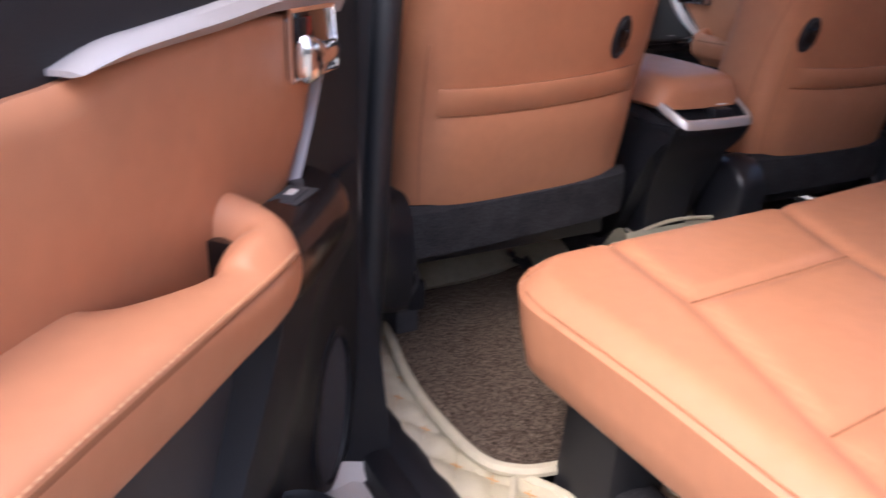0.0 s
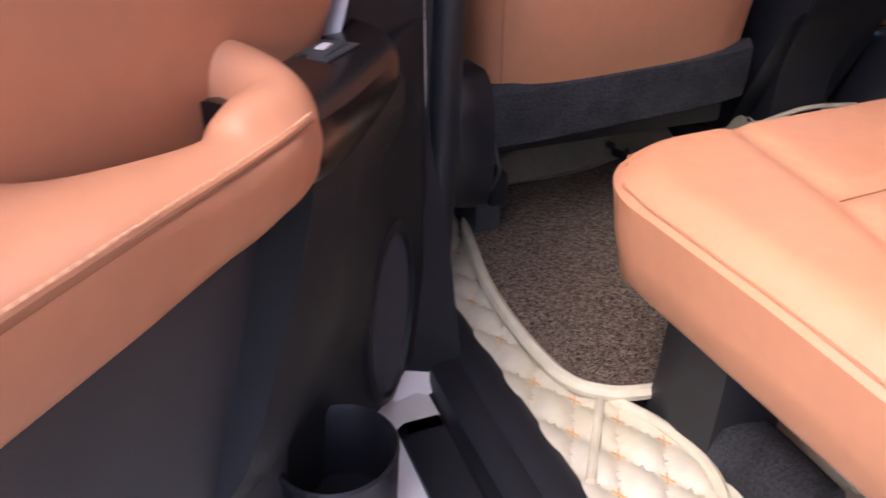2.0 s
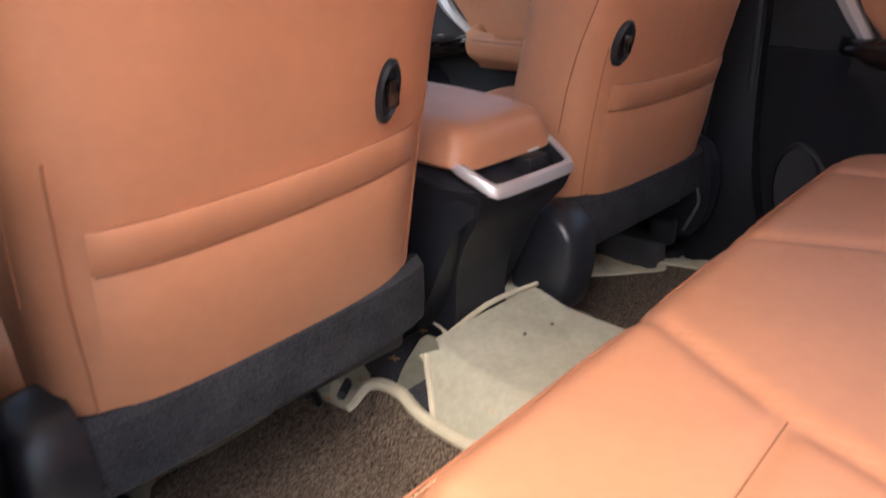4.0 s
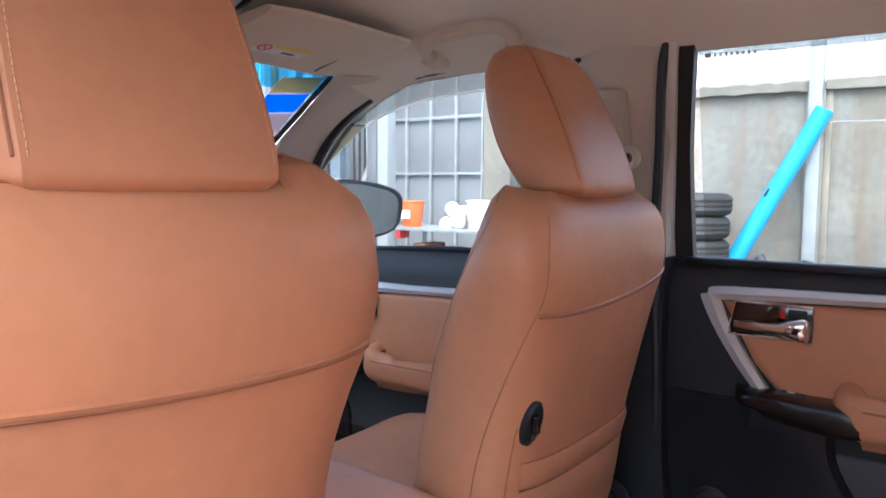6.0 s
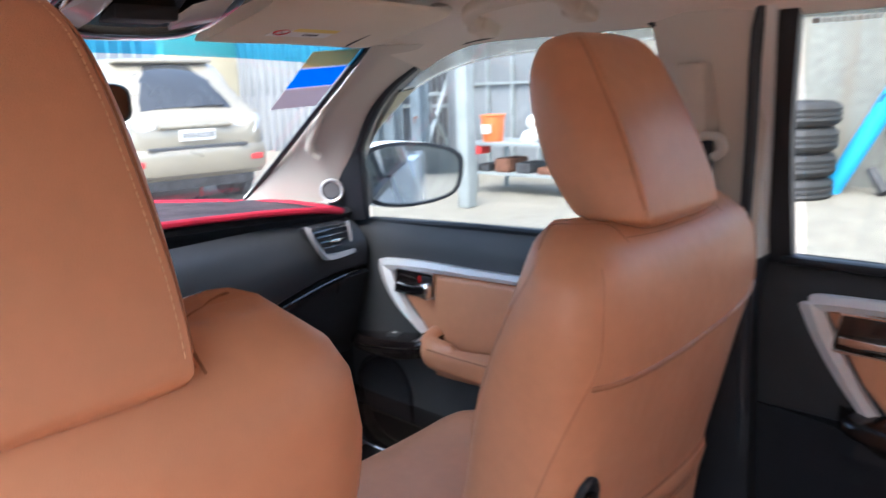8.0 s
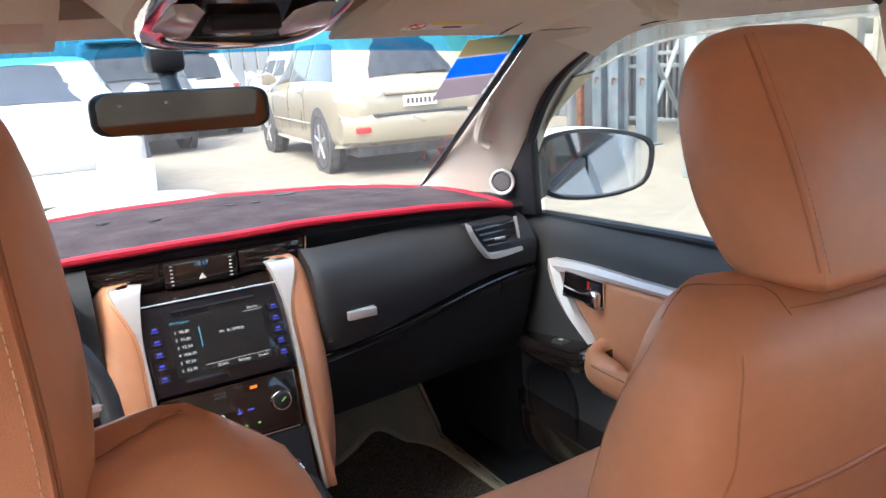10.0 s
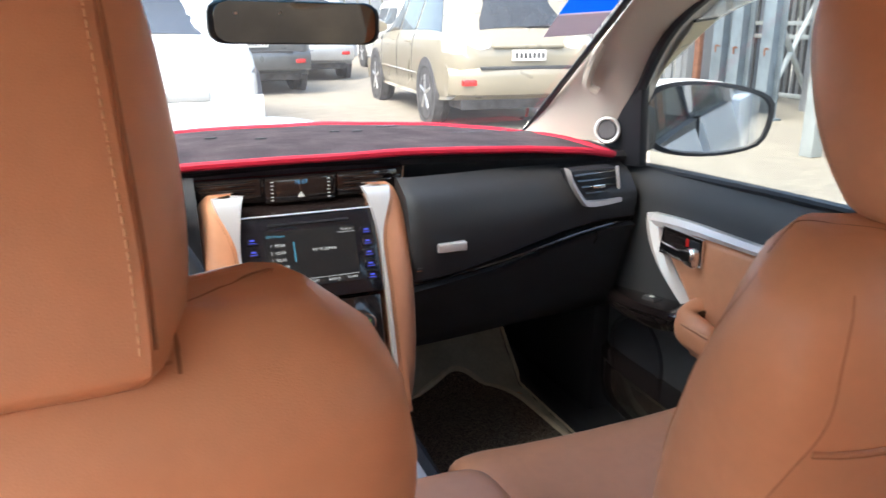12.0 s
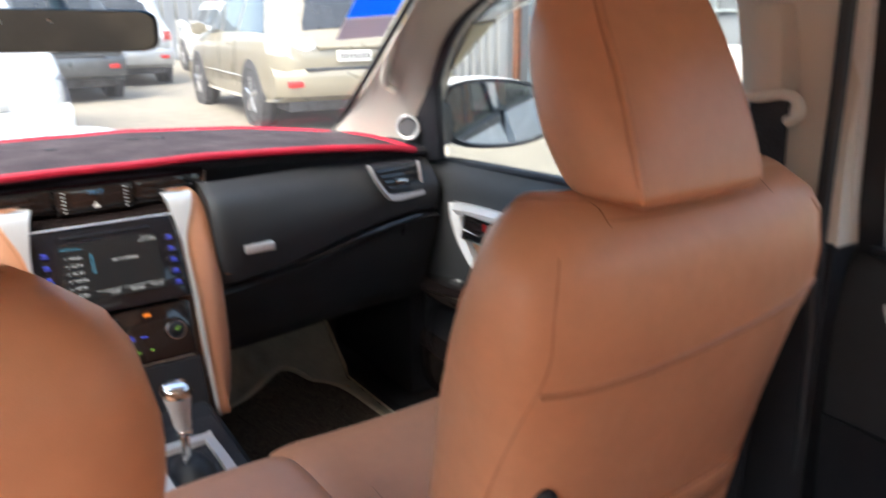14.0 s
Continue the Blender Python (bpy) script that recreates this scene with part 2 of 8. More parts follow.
FILM_M = backlit("mauve_film", (0.46, 0.41, 0.44))
FILM_B, FILM_O, FILM_W = backlit("blue_film", (0.0, 0.30, 0.80)), backlit("orange_film", (0.50, 0.40, 0.25)), backlit("pale_film", (0.62, 0.62, 0.70))
SCREEN_BLK = mat("display_glass", (0.008, 0.008, 0.012), 0.15, coat=0.4, rough_var=0.03)
MESH_GRILLE = mat("speaker_mesh", (0.13, 0.13, 0.145), 0.6, metal=0.3, bump=1.0, bump_scale=1500)
GLASS = glass_mat("window_glass", (0.83, 0.855, 0.85))
# windscreen glass with the reflected haze mixed in as a pale layer
VEILED_GLASS = glass_mat("veiled_windscreen_glass", (0.83, 0.855, 0.85), veil=0.017)
GLASS_BAND = glass_mat("blue_shade_band", (0.10, 0.55, 0.85))
SMOKE = glass_mat("smoked_visor_plastic", (0.62, 0.64, 0.65))
G_WHITE = glow("display_white", (0.9, 0.95, 1.0), 0.16)
G_BLUE = glow("display_blue", (0.10, 0.14, 1.0), 0.16)
G_CYAN = glow("display_cyan", (0.15, 0.6, 0.9), 0.12)
G_ICE = glow("clock_blue", (0.2, 0.55, 1.0), 0.12)
G_AMBER = glow("amber_lamp", (1.0, 0.25, 0.03), 0.2)
G_GREEN = glow("green_lamp", (0.45, 1.0, 0.15), 0.1)
G_SCREEN = glow("display_back", (0.03, 0.04, 0.06), 0.03)


def loop_mat(name):
    """Coiled brown loop pile: speckle of tan and black curls with strong relief."""
    m = bpy.data.materials.new(name)
    m.use_nodes = True
    n, l = m.node_tree.nodes, m.node_tree.links
    b = n["Principled BSDF"]
    tc = n.new("ShaderNodeTexCoord")
    a = n.new("ShaderNodeTexNoise")
    a.inputs["Scale"].default_value, a.inputs["Detail"].default_value, a.inputs["Distortion"].default_value = 300, 2, 1.5
    c = n.new("ShaderNodeTexNoise")
    c.inputs["Scale"].default_value, c.inputs["Detail"].default_value = 5, 3
    ramp = n.new("ShaderNodeValToRGB")
    ramp.color_ramp.elements[0].position, ramp.color_ramp.elements[0].color = 0.34, (0.028, 0.022, 0.018, 1)
    ramp.color_ramp.elements[1].position, ramp.color_ramp.elements[1].color = 0.66, (0.36, 0.29, 0.23, 1)
    e = ramp.color_ramp.elements.new(0.5)
    e.color = (0.165, 0.125, 0.095, 1)
    for t in (a, c):
        l.new(tc.outputs["Object"], t.inputs["Vector"])
    l.new(a.outputs["Fac"], ramp.inputs[0])
    mr = n.new("ShaderNodeMapRange")
    mr.inputs[3].default_value, mr.inputs[4].default_value = 0.75, 1.15
    l.new(c.outputs["Fac"], mr.inputs[0])
    mx = n.new("ShaderNodeMix")
    mx.data_type, mx.blend_type = "RGBA", "MULTIPLY"
    mx.inputs[0].default_value = 1
    l.new(ramp.outputs[0], mx.inputs[6])
    l.new(mr.outputs[0], mx.inputs[7])
    l.new(mx.outputs[2], b.inputs["Base Color"])
    b.inputs["Roughness"].default_value = 0.95
    b.inputs["Specular IOR Level"].default_value = 0.1
    bp = n.new("ShaderNodeBump")
    bp.inputs["Strength"].default_value, bp.inputs["Distance"].default_value = 1.0, 0.006
    l.new(a.outputs["Fac"], bp.inputs["Height"])
    l.new(bp.outputs["Normal"], b.inputs["Normal"])
    return m


LOOPS = loop_mat("brown_loop_pile")

# ---- building helpers ----


def thing(name, label, category, at=(0, 0, 0), group="", kind=""):
    ob = new(name)
    ob.location = at
    ob.empty_display_size = 0.05
    return tagged(ob, label, category, group, kind)


def mesh_of(bm, name, smooth=True):
    bmesh.ops.recalc_face_normals(bm, faces=bm.faces)
    me = bpy.data.meshes.new(name)
    bm.to_mesh(me)
    bm.free()
    if smooth:
        me.shade_smooth()
        me.set_sharp_from_angle(angle=radians(38))
    return me


def part(name, bm, material, parent=None, label="", smooth=True):
    """One mesh object under a thing or a part; the mesh is given in world places."""
    ob = new(name, mesh_of(bm, name, smooth))
    ob.data.materials.append(material)
    if parent:
        ob.parent = parent
        chain, shift = parent, Vector()
        while chain:
            shift += chain.location
            chain = chain.parent
        ob.location = -shift
    return tagged(ob, label)


def solo(name, bm, material, label, category, kind="", group="", smooth=True):
    """A thing or a piece of the setting that is one mesh."""
    ob = new(name, mesh_of(bm, name, smooth))
    ob.data.materials.append(material)
    return tagged(ob, label, category, group, kind)


def spline(pts, k, closed=False):
    """Catmull-Rom through pts with k steps a span."""
    pts = [Vector(p) for p in pts]
    n, out = len(pts), []
    for i in range(n if closed else n - 1):
        g = (lambda j: pts[j % n]) if closed else (lambda j: pts[min(max(j, 0), n - 1)])
        p0, p1, p2, p3 = g(i - 1), g(i), g(i + 1), g(i + 2)
        for j in range(k):
            t = j / k
            out.append(0.5 * (2 * p1 + (p2 - p0) * t + (2 * p0 - 5 * p1 + 4 * p2 - p3) * t * t + (3 * p1 - p0 - 3 * p2 + p3) * t ** 3))
    if not closed:
        out.append(pts[-1])
    return out


def loft(secs, ks=4, kl=4, caps=True, closed=True, bm=None):
    """A skin through sections of equal point count, rounded by splines (ks, kl steps; 1 keeps the corners)."""
    rings = [spline(s, ks, closed) if ks > 1 else [Vector(p) for p in s] for s in secs]
    if kl > 1:
        cols = [spline([r[i] for r in rings], kl) for i in range(len(rings[0]))]
        rings = [[c[j] for c in cols] for j in range(len(cols[0]))]
    bm = bm or bmesh.new()
    vs = [[bm.verts.new(p) for p in r] for r in rings]
    n = len(vs[0])
    for a, b in zip(vs, vs[1:]):
        for i in range(n if closed else n - 1):
            j = (i + 1) % n
            bm.faces.new((a[i], a[j], b[j], b[i]))
    if caps and closed:
        bm.faces.new(vs[0])
        bm.faces.new(vs[-1])
    return bm


def rbox(lo, hi, r=0.004, seg=2, m=None, bm=None):
    """A box from corner to corner with rounded edges."""
    own = bmesh.new()
    size = [abs(b - a) for a, b in zip(lo, hi)]
    mid = [(a + b) / 2 for a, b in zip(lo, hi)]
    bmesh.ops.create_cube(own, size=1, matrix=Matrix.Translation(mid) @ Matrix.Diagonal((*size, 1)))
    if r:
        bmesh.ops.bevel(own, geom=own.edges[:], offset=min(r, min(size) * 0.45), segments=seg, affect="EDGES", profile=0.5)
    if m:
        own.transform(m)
    return merge(own, bm)


def merge(own, bm=None):
    if bm is None:
        return own
    me = bpy.data.meshes.new("tmp")
    own.to_mesh(me)
    own.free()
    bm.from_mesh(me)
    bpy.data.meshes.remove(me)
    return bm


def tube(path, r, sides=8, k=1, closed=False, bm=None, flat=1.0):
    """A round cord along a path."""
    pts = spline(path, k, closed) if k > 1 else [Vector(p) for p in path]
    bm = bm or bmesh.new()
    rings, up, n = [], None, len(pts)
    for i, p in enumerate(pts):
        a = pts[(i - 1) % n] if closed or i else pts[0]
        b = pts[(i + 1) % n] if closed or i < n - 1 else pts[-1]
        d = (b - a).normalized()
        if up is None:
            up = d.orthogonal().normalized()
        up = (up - d * up.dot(d)).normalized()
        side = d.cross(up)
        rr = r[i] if isinstance(r, (list, tuple)) else r
        rings.append([bm.verts.new(p + (up * math.cos(t) * flat + side * math.sin(t)) * rr) for t in (2 * math.pi * j / sides for j in range(sides))])
    for q in range(n if closed else n - 1):
        a, b = rings[q], rings[(q + 1) % n]
        for i in range(sides):
            j = (i + 1) % sides
            bm.faces.new((a[i], a[j], b[j], b[i]))
    if not closed:
        bm.faces.new(rings[0])
        bm.faces.new(rings[-1])
    return bm


def slab(poly, depth, r=0.0, seg=2, bm=None):
    """A flat outline of places in space pushed by the vector depth, edges rounded by r."""
    own = bmesh.new()
    depth = Vector(depth)
    f = own.faces.new([own.verts.new(Vector(p)) for p in poly])
    back = bmesh.ops.extrude_face_region(own, geom=[f])
    bmesh.ops.translate(own, vec=depth, verts=[v for v in back["geom"] if isinstance(v, bmesh.types.BMVert)])
    bmesh.ops.recalc_face_normals(own, faces=own.faces)
    if r:
        bmesh.ops.bevel(own, geom=own.edges[:], offset=r, segments=seg, affect="EDGES", profile=0.5)
    return merge(own, bm)


def disc(c, axis, r, h, r2=None, sides=28, bev=0.0, bm=None):
    """A short cylinder or cone along an axis from c."""
    own = bmesh.new()
    q = Vector(axis).normalized().to_track_quat("Z", "Y").to_matrix().to_4x4()
    bmesh.ops.create_cone(own, cap_ends=True, segments=sides, radius1=r, radius2=r if r2 is None else r2, depth=h,
                          matrix=Matrix.Translation(Vector(c) + Vector(axis).normalized() * h / 2) @ q)
    if bev:
        bmesh.ops.bevel(own, geom=[e for e in own.edges if len(e.link_faces) == 2 and e.calc_face_angle() > 0.6], offset=bev, segments=2, affect="EDGES", profile=0.5)
    return merge(own, bm)


def stitches(path, step=0.006, length=0.004, r=0.0009, k=6, bm=None):
    """Short dashes of thread along a path."""
    pts = spline(path, k)
    bm = bm or bmesh.new()
    acc, mark = 0.0, 0.0
    for a, b in zip(pts, pts[1:]):
        d = (b - a)
        ln = d.length
        if ln < 1e-6:
            continue
        d /= ln
        while mark < acc + ln:
            p = a + d * (mark - acc)
            tube([p, p + d * length], r, 5, bm=bm)
            mark += step
        acc += ln
    return bm


def lerp_rows(rows, z):
    """Rows of (z, values...) read at z."""
    for a, b in zip(rows, rows[1:]):
        if z <= b[0]:
            t = (z - a[0]) / (b[0] - a[0])
            t = max(0.0, t)
            return [p + (q - p) * t for p, q in zip(a[1:], b[1:])]
    return list(rows[-1][1:])


def text_bm(body, size, origin, right, up, lift=0.0006):
    """Letters of the built-in font laid in the plane of right and up."""
    cu = bpy.data.curves.new("t", "FONT")
    cu.body, cu.size, cu.resolution_u = body, size, 2
    tmp = new("t", cu)
    dg = bpy.context.evaluated_depsgraph_get()
    dg.update()
    me = bpy.data.meshes.new_from_object(tmp.evaluated_get(dg))
    bm = bmesh.new()
    bm.from_mesh(me)
    bpy.data.objects.remove(tmp)
    bpy.data.curves.remove(cu)
    bpy.data.meshes.remove(me)
    right, up = Vector(right).normalized(), Vector(up).normalized()
    nrm = right.cross(up).normalized()
    m = Matrix((right, up, nrm)).transposed().to_4x4()
    m.translation = Vector(origin) + nrm * lift
    bm.transform(m)
    return bm


def bars(rows, origin, right, up, bm=None, lift=0.0006):
    """Small flat bars: rows of (x, y, width, height) in the plane of right and up."""
    right, up = Vector(right).normalized(), Vector(up).normalized()
    nrm = right.cross(up).normalized()
    bm = bm or bmesh.new()
    for x, y, w, h in rows:
        p = Vector(origin) + right * x + up * y + nrm * lift
        slab([p, p + right * w, p + right * w + up * h, p + up * h], nrm * 0.0006, bm=bm)
    return bm

# ---- the yard outside ----


def ease(t):
    t = min(max(t, 0.0), 1.0)
    return t * t * (3 - 2 * t)


def yard_z(x, y):
    return 0.2 + 0.36 * ease((x - 2.6) / 2.4) * ease((4.2 - y) / 2.0)


bm = bmesh.new()
steps = [-600, -200, -80, -40, -20, -12] + [-8 + 0.5 * i for i in range(53)] + [22, 30, 45, 80, 200, 600]
grid = [[bm.verts.new((x, y, yard_z(x, y) + (0.012 * noise.noise((x * 0.8, y * 0.8, 0)) if abs(x) < 25 else 0))) for y in steps] for x in steps]
for i in range(len(steps) - 1):
    for j in range(len(steps) - 1):
        bm.faces.new((grid[i][j], grid[i + 1][j], grid[i + 1][j + 1], grid[i][j + 1]))
solo("ground", bm, YARD, "dusty pale concrete yard with sandy stains", "ground", "structure")

# boundary wall of cast panels
for nm, lo, hi in (("rear_yard_wall", (-13.5, -14.2, 0.2), (6.2, -14.0, 2.8)), ("side_yard_wall", (-13.7, -14.2, 0.2), (-13.5, 24, 2.8))):
    solo(nm, rbox(lo, hi, 0.02), CONCRETE, "plain stained concrete wall closing the yard", "wall", "structure")
wall = thing("boundary_wall", "stained grey concrete boundary wall with rough mortar coping", "wall", (6.0, 0, 0.4), kind="structure")
for y0, y1 in ((-7.0, -3.2), (-3.14, -0.92), (-0.86, 0.68), (0.78, 3.40)):
    part("panel", rbox((6.02, y0, 0.3), (6.16, y1, 2.08), 0.012), STAINED, wall)
    for lo, hi in ((y0, y0 + 0.05), (y1 - 0.05, y1)):
        part("panel_rib", rbox((5.995, lo, 0.3), (6.018, hi, 2.06), 0.008), CONCRETE, wall, "pale raised panel edge")
for y0, y1 in ((-7.0, 0.68), (0.78, 3.40)):
    secs, n = [], 40
    for i in range(n + 1):
        y, h = y0 + (y1 - y0) * i / n, 2.15 + 0.02 * noise.noise((i * 0.9, y0, 3))
        secs.append([(5.96, y, 2.06 - 0.02 * noise.noise((i * 1.7, 5, y0))), (5.95, y, h - 0.02), (6.0, y, h), (6.16, y, h), (6.2, y, h - 0.03), (6.18, y, 2.06)])
    part("coping", loft(secs, 1, 1), CONCRETE, wall, "rough pale mortar coping")
for y in (-3.17, -0.89, 0.73):
    part("post", rbox((5.97, y - 0.05, 0.3), (6.03, y + 0.05, 2.12), 0.01), CONCRETE, wall)

post = thing("steel_post", "grey galvanised steel post bolted to the wall", "post", (5.9, 0.74, 0.5))
part("tube", rbox((5.86, 0.685, 0.45), (5.95, 0.785, 2.9), 0.01), STEEL, post)
part("bracket", disc((5.82, 0.62, 1.80), (0, 1, 0), 0.03, 0.12), STEEL, post)
part("wire", tube([(5.9, 0.70, 1.80), (5.96, -1.5, 1.78), (5.96, -4, 1.83)], 0.006, 6), STEEL, post)

# white sheeting above the wall
bm = bmesh.new()
for i in range(56):
    y = -7 + i * 0.2
    slab([(7.2, y, 1.6), (7.2, y + 0.19, 1.6), (7.2, y + 0.19, 3.3), (7.2, y, 3.3)], (0.03, 0, 0), 0.008, 1, bm)
solo("fence_sheeting", bm, mat("white_sheeting", (0.74, 0.76, 0.77), 0.5, var=0.1, scale=2), "white corrugated sheeting behind the boundary wall", "fence", "structure")

pole = thing("blue_pipe", "bright blue plastic pipe leaning on the wall", "pipe", (5.7, 1.4, 0.62))
part("pipe", tube([(5.62, 1.33, 0.52), (5.72, 1.00, 1.20), (5.82, 0.655, 1.89)], 0.070, 20), BLUE_PIPE, pole)
part("clip", tube([(5.655, 1.03, 1.22), (5.67, 1.00, 1.28)], 0.010, 8), BLACK, pole)


def tyre_mesh(r=0.34, w=0.179, hole=0.2):
    """A standing-alone tyre lying flat: rounded tread with grooves and sidewalls."""
    prof = [(hole, 0.02), (hole + 0.03, 0.0), (r - 0.06, 0.0), (r - 0.02, 0.018), (r, 0.05), (r - 0.008, 0.075), (r, 0.08), (r, w - 0.08), (r - 0.008, w - 0.075),
            (r, w - 0.05), (r - 0.02, w - 0.018), (r - 0.06, w), (hole + 0.03, w), (hole, w - 0.02)]
    secs = [[(a * math.cos(t), a * math.sin(t), z) for a, z in prof] for t in (2 * math.pi * i / 36 for i in range(37))]
    bm = loft(secs, 1, 1, caps=False)
    bmesh.ops.remove_doubles(bm, verts=bm.verts, dist=1e-5)
    return bm


first = None
for k in range(4):
    at = pose(5.35 + 0.012 * (k % 2), 1.56 - 0.008 * k, yard_z(5.35, 1.56) - 0.03 + 0.179 * k)
    if first is None:
        first = solo("tyre", tyre_mesh(), TYRE, "worn black car tyre lying in a stack of four", "tyre", group="stack of tyres")
        first.matrix_world = at
    else:
        copy_thing(first, at)

# scrap on the ground before the wall
r = random.Random(4)
for k in range(5):
    y = 0.55 - k * 0.5 + r.uniform(-0.1, 0.1)
    z0 = yard_z(5.6, y)
    bm = bmesh.new()
    for q in range(4):
        m = Matrix.Translation((5.6 + r.uniform(-0.15, 0.15), y + r.uniform(-0.2, 0.2), z0 + 0.03 + 0.03 * q)) @ Euler((r.uniform(-0.3, 0.3), r.uniform(-0.3, 0.3), r.uniform(0, 3))).to_matrix().to_4x4()
        rbox((-0.14, -0.05, -0.02), (0.14, 0.05, 0.02), 0.008, m=m, bm=bm)
    solo("scrap_part", bm, (SCRAP, LABEL_W, SCRAP, RUST, BLUE_PIPE)[k], "discarded car parts lying on the ground by the wall", "scrap", group="scrap by the wall")
bm = tube([(5.62, 0.94, yard_z(5.6, 1) + 0.02), (5.66, 1.0, yard_z(5.6, 1) + 0.10), (5.7, 1.06, yard_z(5.6, 1) + 0.18)], 0.04, 10, 4)
solo("rubber_hose_piece", bm, SCRAP, "dark piece of rubber hose standing by the wall", "hose")

# workshop behind: sheet-metal gate, posts and workbench
gate = thing("sheet_gate", "pale blue-grey sheet metal gate with a welded grid frame", "gate", (8.2, 6.0, 0.2))
for i in range(4):
    for z0, z1 in ((0.24, 1.45), (1.49, 2.26), (2.30, 3.20)):
        part("panel", rbox((8.3, 5.41 + 0.455 * i, z0), (8.33, 5.84 + 0.455 * i, z1), 0.006), SHEET, gate)
for i in range(5):
    part("upright", rbox((8.23, 5.385 + 0.455 * i - 0.018, 0.2), (8.30, 5.385 + 0.455 * i + 0.018, 3.25), 0.004), STEEL, gate)
for z in (0.22, 1.47, 2.28, 3.22):
    part("rail", rbox((8.24, 5.36, z - 0.018), (8.29, 7.24, z + 0.018), 0.004), STEEL, gate)
part("hinge_post", rbox((8.12, 7.26, 0.2), (8.34, 7.44, 3.4), 0.01), SHEET, gate)
part("lock_wall", rbox((8.20, 4.90, 0.2), (8.36, 5.34, 3.4), 0.01), CONCRETE, gate, "grey wall pier beside the gate")
part("latch", tube([(8.22, 7.10, 1.36), (8.16, 7.08, 1.44), (8.22, 7.06, 1.52)], 0.025, 8, 4), PLASTER, gate)

shed = thing("workshop_shed", "open workshop with blue-grey steel columns and sheet cladding", "shed", (8, 9, 0.2))
for x, y in ((6.98, 6.90), (6.98, 7.42), (7.22, 8.02)):
    bm = rbox((x - 0.09, y - 0.012, 0.2), (x + 0.09, y + 0.012, 3.6), 0.003)
    for sx in (-0.09, 0.09):
        rbox((x + sx - 0.012, y - 0.09, 0.2), (x + sx + 0.012, y + 0.09, 3.6), 0.003, bm=bm)
    part("column", bm, COLUMN, shed, "blue-grey steel section column")
    part("base_plate", rbox((x - 0.15, y - 0.14, 0.2), (x + 0.15, y + 0.14, 0.225), 0.004), COLUMN, shed)
    part("hook", tube([(x - 0.105, y - 0.05, 1.05), (x - 0.16, y - 0.05, 1.06), (x - 0.16, y - 0.05, 0.98)], 0.012, 6, 3), RUST, shed)
part("post", rbox((5.38, 4.68, 0.2), (5.52, 4.82, 3.4), 0.01), STEEL, shed)
part("corner_post", rbox((7.28, 8.56, 0.2), (7.36, 8.66, 3.4), 0.01), RUST, shed, "rust-stained dark post")
bm = bmesh.new()
for i in range(40):
    y = 8.3 + i * 0.28
    slab([(9.3, y, 0.2), (9.3, y + 0.2, 0.2), (9.3, y + 0.2, 3.8), (9.3, y, 3.8)], (0.06, 0, 0), 0.02, 1, bm)
part("cladding", bm, SHEET, shed)
part("plaster_wall", rbox((7.45, 9.0, 0.2), (9.2, 9.1, 3.6), 0.01), SHEET, shed, "plain pale grey sheet wall")
for a, b in (((7.02, 6.95, 1.5), (8.4, 7.6, 0.4)), ((7.02, 6.95, 0.4), (8.4, 7.6, 1.7))):
    part("brace", tube([a, b], 0.035, 8), STEEL, shed)
for k in range(13):
    part("bar", rbox((8.68, 7.50 + 0.12 * k, 0.3), (8.71, 7.53 + 0.12 * k, 3.3), 0.004), SCRAP, shed)
for z in (0.32, 1.15, 1.34, 3.28):
    part("bar_rail", rbox((8.65, 7.46, z - 0.03), (8.74, 8.98, z + 0.03), 0.004), STEEL, shed)
for k in range(22):
    part("brick_course", rbox((8.30 + 0.006 * (k % 2), 7.02, 0.2 + 0.14 * k), (8.62 - 0.006 * (k % 2), 7.36, 0.33 + 0.14 * k), 0.008), BRICK, shed)

bench = thing("workbench", "steel workbench crowded with parts", "workbench", (6.6, 4.6, 0.2))
part("worktop", rbox((6.3, 3.3, 0.76), (7.0, 5.5, 0.80), 0.006), STEEL, bench)
for x, y in ((6.35, 3.4), (6.35, 5.4), (6.95, 3.4), (6.95, 5.4)):
    part("leg", rbox((x - 0.025, y - 0.025, 0.2), (x + 0.025, y + 0.025, 0.76), 0.004), STEEL, bench)
part("lower_shelf", rbox((6.35, 3.4, 0.42), (6.95, 5.4, 0.45), 0.004), STEEL, bench)


def bucket(y, x, material, label, rr=0.14, h=0.3):
    b = thing("bucket", label, "bucket", (x, y, 0.80))
    bm = disc((x, y, 0.80), (0, 0, 1), rr * 0.82, h, rr, 24, 0.008)
    part("body", bm, material, b)
    part("rim", tube([(x + rr * math.cos(t), y + rr * math.sin(t), 0.80 + h) for t in (2 * math.pi * i / 20 for i in range(20))], 0.012, 6, closed=True), material, b)
    part("handle", tube([(x, y - rr, 1.07), (x - 0.08, y, 0.98), (x, y + rr, 1.07)], 0.005, 6, 6), STEEL, b)
    part("label", rbox((x - rr - 0.002, y - 0.06, 0.9), (x - rr + 0.03, y + 0.06, 1.0), 0.002), LABEL_W, b)


